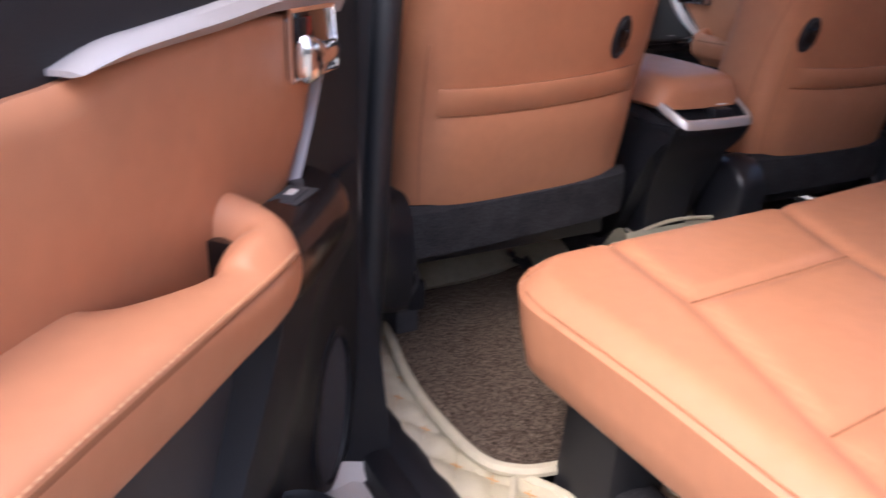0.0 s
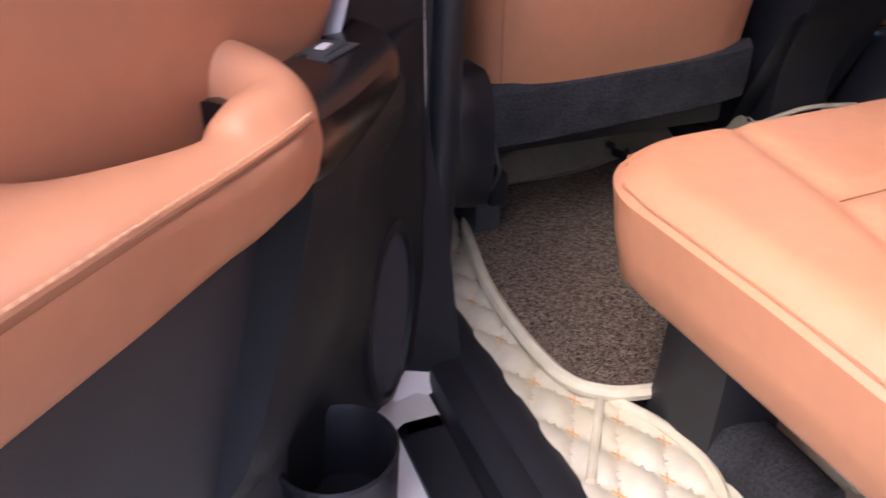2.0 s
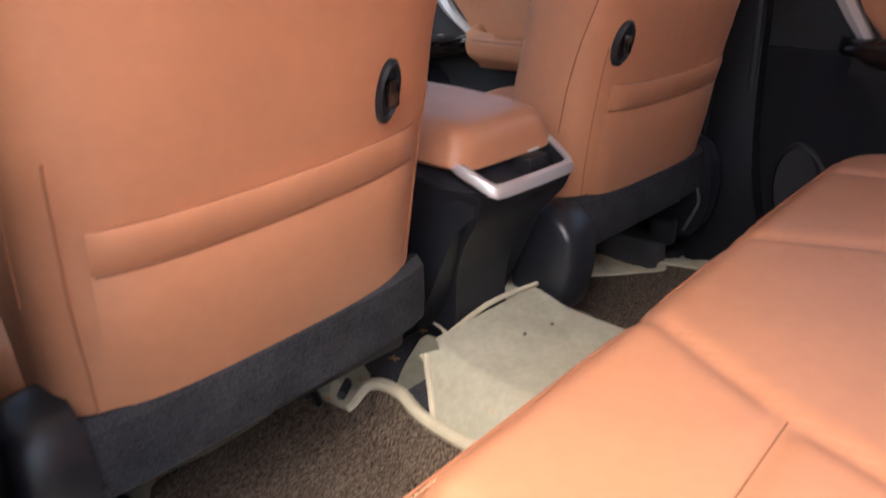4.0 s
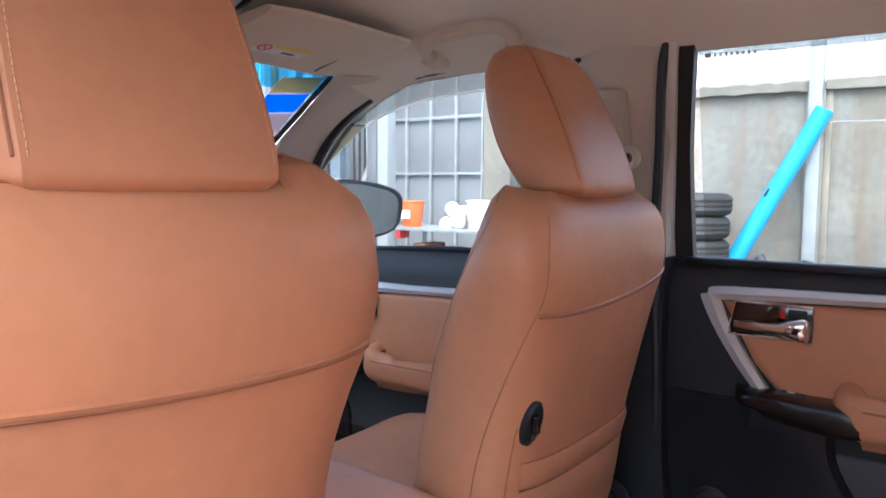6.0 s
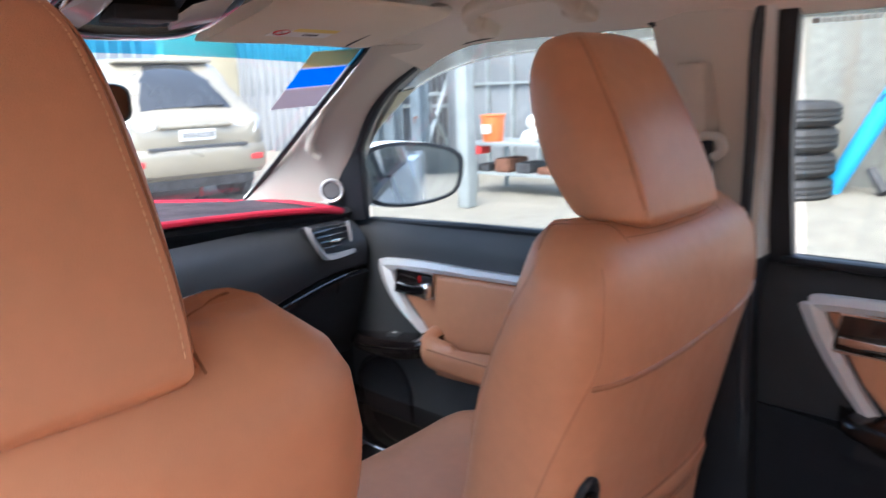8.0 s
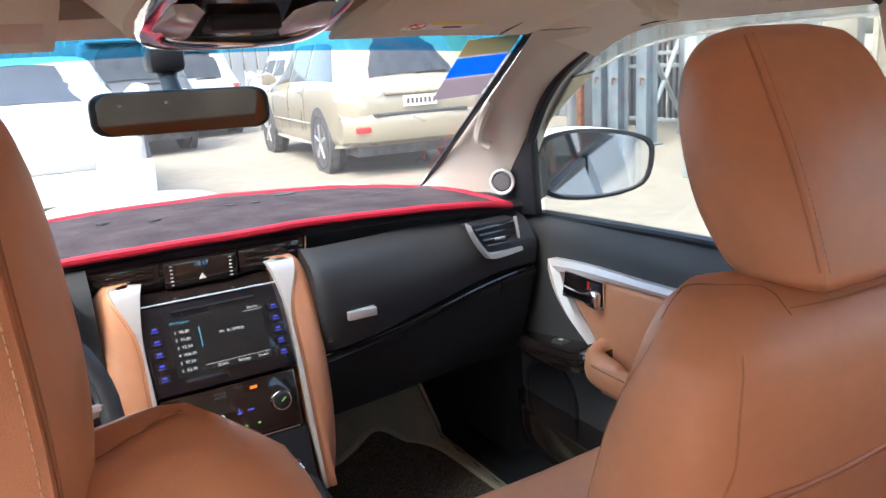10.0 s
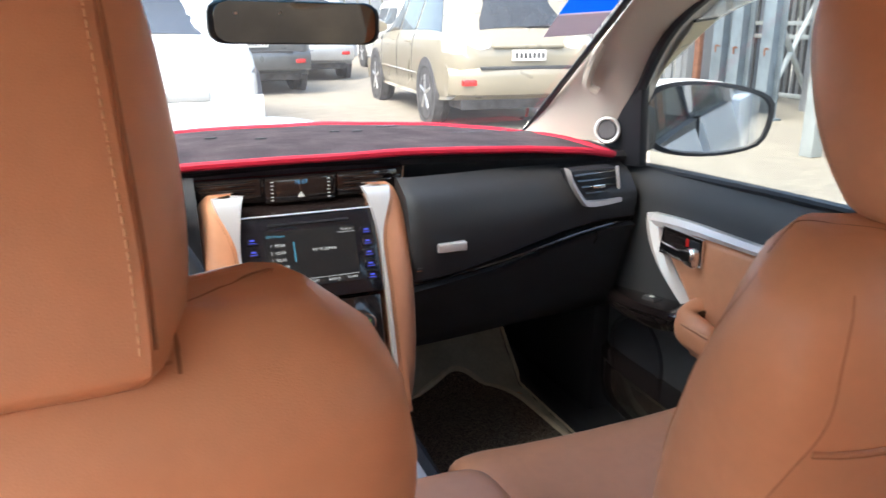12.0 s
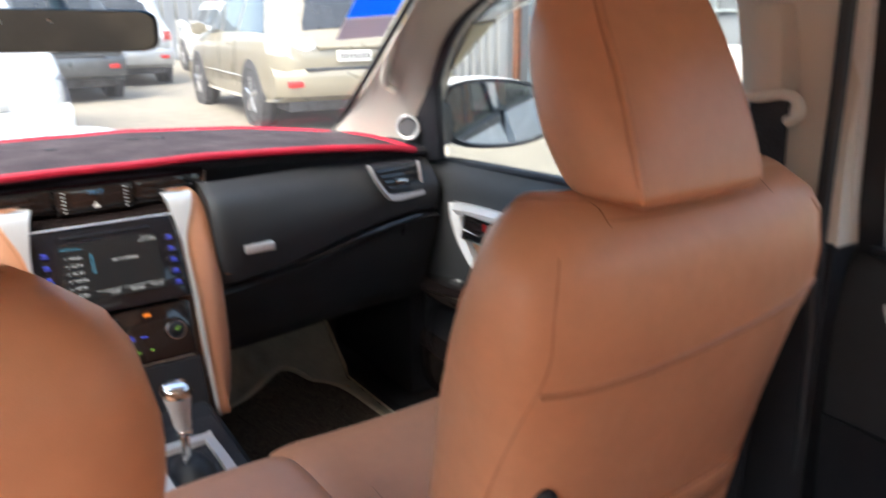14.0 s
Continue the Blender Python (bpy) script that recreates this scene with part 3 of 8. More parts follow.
bucket(5.20, 6.45, ORANGE_PL, "orange plastic bucket on the workbench")
bucket(4.24, 6.45, WHITE_PL, "white plastic bucket on the workbench", 0.14, 0.32)
bm = bmesh.new()
for k in range(9):
    a, b_, c_ = r.uniform(-0.16, 0.16), r.uniform(-0.12, 0.12), r.uniform(0.04, 0.22)
    bmesh.ops.create_icosphere(bm, subdivisions=2, radius=0.09, matrix=Matrix.Translation((6.6 + b_, 4.68 + a, 0.80 + c_)))
solo("cloth_bundle", bm, WHITE_PL, "bundle of white rags heaped on the workbench", "rags")
solo("red_toolbox", rbox((6.6, 3.75, 0.80), (6.95, 4.5, 1.06), 0.03), RED_PL, "red toolbox standing on the workbench", "toolbox")
solo("red_tray", rbox((6.32, 5.28, 0.66), (6.5, 5.46, 0.758), 0.01), RED_PL, "red metal tray under the bench top", "tray")
for k in range(7):
    y = 3.45 + 0.3 * k
    solo("engine_part", rbox((6.4, y, 0.45), (6.7 + 0.02 * k, y + 0.2, 0.53 + 0.04 * (k % 3)), 0.02), (SCRAP, RUST)[k % 2], "greasy engine part on the bench shelf", "machine part", group="parts under the bench")
# arched cream building edge beyond the mirror
bm = slab([(7.6, 15, 0.2), (9.4, 15, 0.2), (9.4, 15, 4.6), (7.6, 15, 4.6)], (0, 0.3, 0), 0.02)
solo("cream_building", bm, PLASTER, "cream plastered building edge with dark vents", "building", "structure")


def wheel(parent, c, rr=0.35, side=1, w=0.22):
    x, y, z = c
    wh = part("wheel", disc((x, y, z), (side, 0, 0), rr * 0.62, 0.02, sides=24), SCRAP, parent)
    prof = [(rr * 0.62, -0.0), (rr * 0.9, 0.02), (rr, -0.03), (rr, -w + 0.03), (rr * 0.9, -w), (rr * 0.62, -w)]
    secs = [[(x + side * (b + 0.02), y + a * math.cos(t), z + a * math.sin(t)) for a, b in prof] for t in (2 * math.pi * i / 28 for i in range(29))]
    part("tyre", loft(secs, 1, 1, caps=False), TYRE, wh)
    bm = tube([(x + side * 0.02, y + rr * 0.6 * math.cos(t), z + rr * 0.6 * math.sin(t)) for t in (2 * math.pi * i / 24 for i in range(24))], 0.018, 6, closed=True)
    disc((x + side * 0.005, y, z), (side, 0, 0), 0.05, 0.03, bm=bm)
    for i in range(5):
        t = 2 * math.pi * i / 5 + 0.3
        p = Vector((x + side * 0.025, y, z))
        tube([p, p + Vector((0, math.cos(t), math.sin(t))) * rr * 0.6], 0.03, 6, bm=bm, flat=0.7)
    part("rim", bm, ALLOY, wh)


def parked_car(name, at, turn, paint, label, length=4.6, width=1.84, height=1.68, rear_view=True, hatch=0.55, plate=True):
    """A parked car: one smooth body skin with panes, lamps, trim and wheels laid on it; local +y is its nose."""
    car = thing(name, label, "car")
    hw, L, H = width / 2, length / 2, height
    # y, sill, belt, roof, half width
    rows = [(-L, 0.50, 0.84, 0.86, 0.70), (-L + 0.05, 0.40, 0.95, 0.98, 0.85), (-L + 0.16, 0.33, 1.02, 1.10, 0.95), (-L + hatch * 0.6, 0.30, 1.04, H - 0.26, 0.99), (-L + hatch, 0.29, 1.04, H - 0.08, 1.0), (-L + hatch + 0.35, 0.28, 1.04, H - 0.01, 1.0), (0.0, 0.27, 1.02, H, 1.0), (0.35, 0.27, 1.01, H - 0.05, 1.0), (0.75, 0.27, 1.00, H - 0.26, 1.0), (1.20, 0.28, 0.985, 1.05, 0.99), (1.45, 0.28, 0.96, 1.0, 0.98), (L - 0.45, 0.29, 0.88, 0.93, 0.95), (L - 0.12, 0.33, 0.74, 0.80, 0.86), (L, 0.42, 0.64, 0.68, 0.70)]

    def at_y(y):
        zl, zb, zr, w = lerp_rows(rows, y)
        return zl, zb, zr, w * hw

    def section(y):
        zl, zb, zr, w = at_y(y)
        up = min(1.0, max(0.0, (zr - zb - 0.04) / 0.3))
        top = [(w * (0.93 - 0.20 * up), zr - 0.10 * up - 0.02), (w * (0.84 - 0.18 * up), zr - 0.03), (w * 0.45, zr - 0.004), (0.0, zr)]
        return [(w * 0.80, zl), (w * 0.95, zl + 0.05), (w, zl + 0.22), (w, (zl + zb) / 2 + 0.12), (w * 0.985, zb - 0.07), (w * 0.945, zb)] + top

    def skin(y, f, out=0.008):
        """A place on the glass band: f from the belt 0 to the roof edge 1."""
        p = section(y)
        a, b = p[5], p[6]
        return Vector((a[0] + (b[0] - a[0]) * f + out, y, a[1] + (b[1] - a[1]) * f))

    stations = [-L, -L + 0.02, -L + 0.05, -L + 0.1, -L + 0.16] + [-L + 0.16 + (2 * L - 0.28) * i / 34 for i in range(1, 35)] + [L - 0.06, L]
    secs = []
    for y in stations:
        h = section(y)
        secs.append([(-x, y, z) for x, z in h] + [(x, y, z) for x, z in h[-2::-1]])
    part("body", loft(secs, 2, 1), paint, car)
    part("underside", rbox((-hw * 0.8, -L + 0.15, 0.22), (hw * 0.8, L - 0.2, 0.42), 0.03), SCRAP, car)

    def sheet(grid, d):
        bm = bmesh.new()
        g = [[bm.verts.new(p) for p in r] for r in grid]
        for a, b in zip(g, g[1:]):
            for k in range(len(a) - 1):
                bm.faces.new((a[k], a[k + 1], b[k + 1], b[k]))
        bmesh.ops.recalc_face_normals(bm, faces=bm.faces[:])
        bmesh.ops.solidify(bm, geom=bm.faces[:], thickness=d)
        return bm

    for s in (-1, 1):
        M = lambda v: Vector((s * v.x, v.y, v.z))
        for y0, y1, a, b in ((-L + 0.50, -0.80, 0.0, 0.0), (-0.72, 0.02, 0.0, 0.0), (0.10, 0.98, 0.0, 0.48)):
            y0a = y0 + (hatch * 0.55 if y0 < -1 else 0)
            grid = []
            for k in range(5):
                f = 0.08 + 0.80 * k / 4
                lo, hi = y0 + (y0a - y0) * k / 4, y1 - b * k / 4
                grid.append([M(skin(lo + (hi - lo) * q / 5, f)) for q in range(6)])
            part("window", sheet(grid, 0.006), CARGLASS, car)
        for y in (-0.76, 0.06, 1.02):
            line = [M(Vector((x + 0.002, y, z))) for x, z in section(y)[1:6]]
            part("door_gap", tube(line, 0.006, 5), SCRAP, car)
        part("door_trim", tube([M(Vector((section(y)[2][0] + 0.004, y, 0.56))) for y in (-1.0, -0.4, 0.3, 1.0)], 0.014, 6), paint, car)
        part("side_mirror", loft([[(s * (hw - 0.06), 0.85, 1.06), (s * (hw - 0.06), 0.92, 1.06), (s * (hw - 0.06), 0.92, 1.12), (s * (hw - 0.06), 0.85, 1.12)], [(s * (hw + 0.05), 0.80, 1.03), (s * (hw + 0.05), 0.92, 1.03), (s * (hw + 0.05), 0.90, 1.18), (s * (hw + 0.05), 0.80, 1.18)], [(s * (hw + 0.17), 0.78, 1.05), (s * (hw + 0.17), 0.86, 1.06), (s * (hw + 0.17), 0.85, 1.15), (s * (hw + 0.17), 0.78, 1.16)]], 2, 3), paint, car)
        for yw in (-L + 0.95, L - 0.92):
            part("wheel_arch", disc((s * (hw - 0.10), yw, 0.36), (s, 0, 0), 0.425, 0.106, 0.415, 32), SCRAP, car)
            wheel(car, (s * (hw - 0.03), yw, 0.35), 0.355, s)
        grid = [[M(Vector((section(y)[4][0] + 0.010 - (0.03 if k in (0, 4) else 0), y - 0.012, 0.80 + 0.052 * k))) for y in (-L + 0.03, -L + 0.08, -L + 0.16, -L + 0.26, -L + 0.36)] for k in range(5)]
        part("tail_lamp", sheet(grid, 0.012), CLEAR_LAMP if rear_view else RED_LAMP, car)
        part("reflector", rbox((s * (hw * 0.84 - 0.20), -L - 0.035, 0.50), (s * (hw * 0.84), -L + 0.04, 0.57), 0.012), RED_LAMP, car)
        part("headlamp", sheet([[M(Vector((section(L - y)[4][0] * k + 0.006, L - y + 0.02, at_y(L - y)[1] - 0.05 + 0.06 * (1 - k) - dz))) for y, k in ((0.42, 1.0), (0.30, 0.97), (0.18, 0.90), (0.08, 0.80), (0.02, 0.66))] for dz in (0.0, 0.06, 0.12)], 0.014), HEADLAMP, car)
        for y in (-0.62, 0.20):
            part("door_handle", tube([M(Vector((section(y)[4][0] + 0.01, y, 0.93))), M(Vector((section(y)[4][0] + 0.035, y + 0.03, 0.935))), M(Vector((section(y)[4][0] + 0.035, y + 0.15, 0.935))), M(Vector((section(y)[4][0] + 0.01, y + 0.18, 0.93)))], 0.011, 6), paint, car)
    y0, y1 = -L + 0.17, -L + hatch * 0.93
    part("rear_window", sheet([[Vector((at_y(y)[3] * (0.60 - 0.05 * k) * (q - 3) / 3, y - 0.010, at_y(y)[2] + 0.012 - 0.035 * abs((q - 3) / 3) ** 2)) for q in range(7)] for k, y in ((k, y0 + (y1 - y0) * k / 4) for k in range(5))], 0.008), CARGLASS, car)
    part("windscreen", sheet([[Vector((at_y(y)[3] * (0.74 - 0.04 * k) * (q - 3) / 3, y + 0.012, at_y(y)[2] + 0.012 - 0.05 * abs((q - 3) / 3) ** 2)) for q in range(7)] for k, y in ((k, 1.14 - 0.72 * k / 5) for k in range(6))], 0.008), CARGLASS, car)
    part("rear_bumper", loft([[(x, -L + 0.14 + 0.10 * (abs(x) / hw) ** 4 + 0.05, 0.40), (x, -L - 0.05 + 0.22 * (abs(x) / hw) ** 4, 0.40), (x, -L - 0.08 + 0.22 * (abs(x) / hw) ** 4, 0.54), (x, -L - 0.07 + 0.22 * (abs(x) / hw) ** 4, 0.66), (x, -L + 0.0 + 0.22 * (abs(x) / hw) ** 4, 0.70), (x, -L + 0.3, 0.70)] for x in [hw * q / 8 * 0.97 for q in range(-8, 9)]], 2, 1), paint, car)
    if rear_view:
        for s in (-1, 1):
            part("lamp_glass", loft([[(s * hw * k, -L + 0.012 + 0.16 * max(0.0, k - 0.55) - y, z) for k, z in ((0.50, 0.90), (0.74, 0.88), (0.80, 0.96), (0.78, 1.02), (0.52, 1.01))] for y in (-0.04, 0.0, 0.006)], 2, 1), CLEAR_LAMP, car, "clear inner tail lamp")
        part("bumper_step", rbox((-hw * 0.62, -L - 0.066, 0.672), (hw * 0.62, -L + 0.02, 0.706), 0.008), GREY_TRIM, car)
    part("tailgate_strip", rbox((-0.42, -L - 0.03, 0.90), (0.42, -L + 0.08, 0.935), 0.012), paint, car)
    part("front_bumper", loft([[(x, L - 0.2, 0.30), (x, L + 0.03 - 0.22 * (abs(x) / hw) ** 4, 0.32), (x, L + 0.06 - 0.22 * (abs(x) / hw) ** 4, 0.44), (x, L + 0.03 - 0.22 * (abs(x) / hw) ** 4, 0.56), (x, L - 0.2, 0.58)] for x in [hw * q / 8 * 0.96 for q in range(-8, 9)]], 2, 1), paint, car)
    part("grille", rbox((-0.42, L - 0.06, 0.57), (0.42, L + 0.025, 0.655), 0.015), SILVER_PAINT, car)
    part("rear_spoiler", rbox((-hw * 0.62, -L + hatch - 0.10, H - 0.085), (hw * 0.62, -L + hatch + 0.22, H - 0.045), 0.018), paint, car)
    if plate:
        pl = part("number_plate", rbox((-0.2, -L - 0.035, 0.76), (0.2, -L + 0.05, 0.88), 0.006), LABEL_W, car)
        part("plate_bars", bars([(0.03 + 0.052 * i, 0.03, 0.034, 0.06) for i in range(7)], (-0.2, -L - 0.036, 0.76), (1, 0, 0), (0, 0, 1)), SCRAP, pl)
    part("wiper", tube([(0.05, -L + 0.17, 1.12), (0.42, -L + 0.16, 1.13)], 0.012, 6), BLACK, car)
    car.location, car.rotation_euler = at, (0, 0, radians(turn))
    return car


parked_car("parked_suv", (4.05, 9.6, 0.2), -5, PEARL, "champagne SUV parked with its tail to the camera", 4.7, 1.84, 1.70, hatch=0.75)
parked_car("parked_sedan", (-0.02, 8.4, 0.2), 178, WHITE_PAINT, "white hatchback parked nose towards the camera", 4.5, 1.80, 1.5, rear_view=False)
parked_car("parked_pickup", (1.55, 14.6, 0.2), 2, DARK_PAINT, "dark grey off-road car parked in the second row", 4.6, 1.9, 1.85, hatch=0.35)
parked_car("parked_wagon", (3.2, 17.2, 0.2), -3, SILVER_PAINT, "silver wagon parked in the second row", 4.7, 1.85, 1.75, rear_view=False, hatch=0.4)
parked_car("parked_van", (-2.4, 13.5, 0.2), 0, WHITE_PAINT, "white van parked in the second row", 4.9, 1.9, 1.95, hatch=0.3)
parked_car("parked_estate", (6.1, 17.5, 0.2), -4, WHITE_PAINT, "white estate car parked behind the others", 4.6, 1.8, 1.6)
pole = thing("marker_pole", "thin red marker pole standing in the yard", "pole", (4.28, 8.07, 0.2))
part("shaft", tube([(4.28, 8.07, 0.2), (4.31, 8.05, 0.75)], 0.02, 8), RED_PL, pole)
part("foot", disc((4.28, 8.07, 0.2), (0, 0, 1), 0.10, 0.03, 0.08, 16), SCRAP, pole)
bm = bmesh.new()
for i in range(70):
    x = -16 + i * 0.42
    slab([(x, 24, 0.2), (x + 0.36, 24, 0.2), (x + 0.36, 24, 3.6), (x, 24, 3.6)], (0, 0.08, 0), 0.02, 1, bm)
solo("yard_fence", bm, SHEET, "tall pale sheet metal fence closing the yard", "fence", "structure")

# ---- car shell: floor, sills, pillars, roof ----


def liner_z(x, y):
    """Floor height: flat wells with a transmission hump."""
    hump = ease((0.21 - abs(x)) / 0.11)
    return 0.505 + 0.115 * hump


bm = bmesh.new()
xs = [-0.70 + 0.02 * i for i in range(71)]
ys = [-2.2 + 0.05 * i for i in range(72)]
g = [[bm.verts.new((x, y, liner_z(x, y) - 0.012)) for y in ys] for x in xs]
for i in range(len(xs) - 1):
    for j in range(len(ys) - 1):
        bm.faces.new((g[i][j], g[i + 1][j], g[i + 1][j + 1], g[i][j + 1]))
solo("floor", bm, CARPET, "charcoal carpet floor of the car with a centre hump", "floor", "structure")
solo("underbody", rbox((-0.72, -2.2, 0.36), (0.72, 1.5, 0.44), 0.01), BLACK, "black underbody of the car", "underbody", "structure")


def headliner_z(x, y):
    a = abs(x)
    z = 1.590 - 0.03 * (a / 0.5) ** 2 - 0.30 * max(0.0, a - 0.47)
    z -= 1.5 * max(0.0, y - 0.47) ** 2
    z -= 0.016 * ease((a - 0.24) / 0.08) * ease((0.62 - a) / 0.1) * ease((y - 0.1) / 0.1) * 0.5
    return z


bm = bmesh.new()
xs = [-0.62 + 0.02 * i for i in range(63)]
ys = [-2.2 + 0.04 * i for i in range(72)]
g = [[bm.verts.new((x, y, headliner_z(x, y))) for y in ys] for x in xs]
for i in range(len(xs) - 1):
    for j in range(len(ys) - 1):
        bm.faces.new((g[i][j], g[i][j + 1], g[i + 1][j + 1], g[i + 1][j]))
solo("ceiling", bm, HEADLINER, "beige cloth headliner moulded under the roof", "headliner", "structure")
bm = bmesh.new()
xs2 = [-0.68 + 0.04 * i for i in range(35)]
g = [[bm.verts.new((x, y, headliner_z(min(abs(x), 0.60), y) + 0.045)) for y in ys] for x in xs2]
for i in range(len(xs2) - 1):
    for j in range(len(ys) - 1):
        bm.faces.new((g[i][j], g[i][j + 1], g[i + 1][j + 1], g[i + 1][j]))
solo("roof", bm, WHITE_PAINT, "white painted steel roof of the car", "roof", "structure")


def strip(secs, name, material, label, cat, k=3, ks=1):
    return solo(name, loft(secs, ks, k), material, label, cat, "structure")


def quad(c_in, c_out, t):
    """A four-point section between an inner and an outer edge, t thick outwards."""
    a, b = Vector(c_in), Vector(c_out)
    n = Vector(t)
    return [a, (a + b) / 2 - n * 0.25, b, b + n, a + n]


for s in (-1, 1):
    side = "right" if s > 0 else "left"
    X = lambda p: (s * p[0], p[1], p[2])
    # windscreen pillar trim
    pairs = [((0.660, 1.36, 1.150), (0.70, 1.03, 1.17)), ((0.617, 1.10, 1.285), (0.672, 0.90, 1.32)), ((0.559, 0.85, 1.405), (0.652, 0.745, 1.432)), ((0.496, 0.64, 1.502), (0.628, 0.54, 1.508))]
    strip([quad(X(a), X(b), (s * 0.055, 0.002, 0.02)) for a, b in pairs], "windscreen_pillar_" + side, PILLAR, "pale grey moulded windscreen pillar trim", "pillar", 5, 3)
    grip = [X((0.628, 0.985, 1.280)), X((0.606, 0.990, 1.298)), X((0.592, 0.950, 1.343)), X((0.582, 0.895, 1.386)), X((0.582, 0.852, 1.411)), X((0.596, 0.835, 1.416))]
    solo("pillar_grip", tube(grip, 0.010, 8, 5), PILLAR, "moulded grab grip on the windscreen pillar", "grab handle", "structure")
    # roof rail trim above the doors
    rail = [(0.625, 0.60, 1.505), (0.604, 0.35, 1.517), (0.600, 0.15, 1.520), (0.598, -0.05, 1.522), (0.598, -0.5, 1.520), (0.60, -1.0, 1.50), (0.61, -2.15, 1.47)]
    strip([[X((x - 0.03, y, z + 0.012)), X((x, y, z - 0.004)), X((x + 0.05, y, z - 0.008)), X((x + 0.09, y, z + 0.02)), X((x + 0.02, y, z + 0.07))] for x, y, z in rail],
          "roof_rail_" + side, PILLAR, "beige roof rail trim above the doors", "roof rail", 4)
    # centre pillar: pale upper trim, dark lower
    up = [(1.53, 0.600, 0.165, -0.015), (1.42, 0.628, 0.155, -0.005), (1.30, 0.650, 0.150, 0.012), (1.16, 0.672, 0.145, 0.018)]
    strip([[X((x, y0, z)), X((x - 0.018, (y0 + y1) / 2 + 0.03, z)), X((x - 0.016, (y0 + y1) / 2 - 0.03, z)), X((x, y1, z)), X((x + 0.06, y1, z)), X((x + 0.06, y0, z))] for z, x, y0, y1 in up],
          "centre_pillar_upper_" + side, PILLAR, "pale beige centre pillar trim", "pillar", 4)
    yb = (0.02, 0.0) if s > 0 else (-0.03, -0.10)
    low = [(1.165, 0.668, 0.145, yb[0]), (0.95, 0.672, 0.15, (yb[0] + yb[1]) / 2 + 0.01), (0.70, 0.66, 0.17, yb[1]), (0.50, 0.66, 0.25, yb[1] - 0.06)]
    strip([[X((x, y0, z)), X((x - 0.015, (y0 + y1) / 2, z)), X((x, y1, z)), X((x + 0.07, y1, z)), X((x + 0.07, y0, z))] for z, x, y0, y1 in low],
          "centre_pillar_lower_" + side, BLACK, "black plastic lower centre pillar trim", "pillar", 4)
    solo("kick_panel_" + side, rbox((s * 0.665, 1.0, 0.40), (s * 0.76, 1.5, 1.13), 0.01), BLACK, "black footwell side panel", "trim", "structure")
    # sill
    sill = solo("sill_" + side, rbox((s * 0.70, -0.95, 0.36), (s * 0.80, 1.5, 0.505), 0.02), WHITE_PAINT, "white painted door sill", "sill", "structure")
    prof = ((0.622, 0.49), (0.624, 0.516), (0.634, 0.522), (0.664, 0.523), (0.667, 0.5215), (0.670, 0.523), (0.690, 0.523), (0.699, 0.519), (0.703, 0.508), (0.703, 0.49))
    solo("scuff_plate_" + side, loft([[X((x - g * (x - 0.62) / 0.08, y, z)) for x, z in prof] for y, g in ((-0.92, 0.0), (-0.34, 0.0), (-0.24, 0.0), (-0.16, 0.002), (-0.10, 0.008), (-0.04, 0.020), (0.02, 0.028))], 1, 3), BLACK, "black plastic sill scuff plate", "scuff plate", "structure")
    solo("front_scuff_plate_" + side, rbox((s * 0.60, 0.10, 0.46), (s * 0.735, 1.40, 0.535), 0.012, 3), BLACK, "black plastic front sill trim", "scuff plate", "structure")
    # quarter panel behind the rear door
    solo("quarter_panel_" + side, rbox((s * 0.72, -2.2, 0.36), (s * 0.80, -0.97, 1.16), 0.02), WHITE_PAINT, "white rear quarter panel", "body panel", "structure")
    solo("quarter_trim_" + side, rbox((s * 0.66, -2.2, 0.45), (s * 0.715, -0.97, 1.15), 0.02), BLACK, "black rear side trim", "trim", "structure")
    solo("rear_pillar_" + side, loft([[X((0.70, -0.97, 1.15)), X((0.70, -1.1, 1.15)), X((0.76, -1.1, 1.15)), X((0.76, -0.97, 1.15))], [X((0.59, -0.93, 1.53)), X((0.59, -1.06, 1.53)), X((0.65, -1.06, 1.53)), X((0.65, -0.93, 1.53))]], 1, 1), PILLAR, "beige rear pillar trim", "pillar", "structure")
solo("tailgate", rbox((-0.74, -2.26, 0.40), (0.74, -2.2, 1.12), 0.02), GREY_TRIM, "grey tailgate lining", "tailgate", "structure")
solo("firewall", rbox((-0.74, 1.42, 0.36), (0.74, 1.5, 1.10), 0.02), CARPET, "carpeted bulkhead ahead of the footwells", "bulkhead", "structure")
solo("header_rail", loft([[(x, 0.60, 1.535 - abs(x) * 0.02), (x, 0.685 - 0.16 * x * x, 1.515 - 0.05 * x * x), (x, 0.72 - 0.16 * x * x, 1.54 - 0.05 * x * x), (x, 0.66, 1.60)] for x in [-0.6 + 0.1 * i for i in range(13)]], 1, 1), HEADLINER, "beige header above the windscreen", "header", "structure")


# windscreen with its shade band
def screen_point(u, v):
    """u across from -1 to 1, v from the base 0 to the top 1."""
    x = u * (0.665 - 0.165 * v)
    bow = 0.13 * (1 - u * u) * (1 - 0.3 * v)
    return Vector((x, 1.36 - 0.70 * v + bow, 1.150 + 0.352 * v + 0.028 * (1 - u * u) * v))


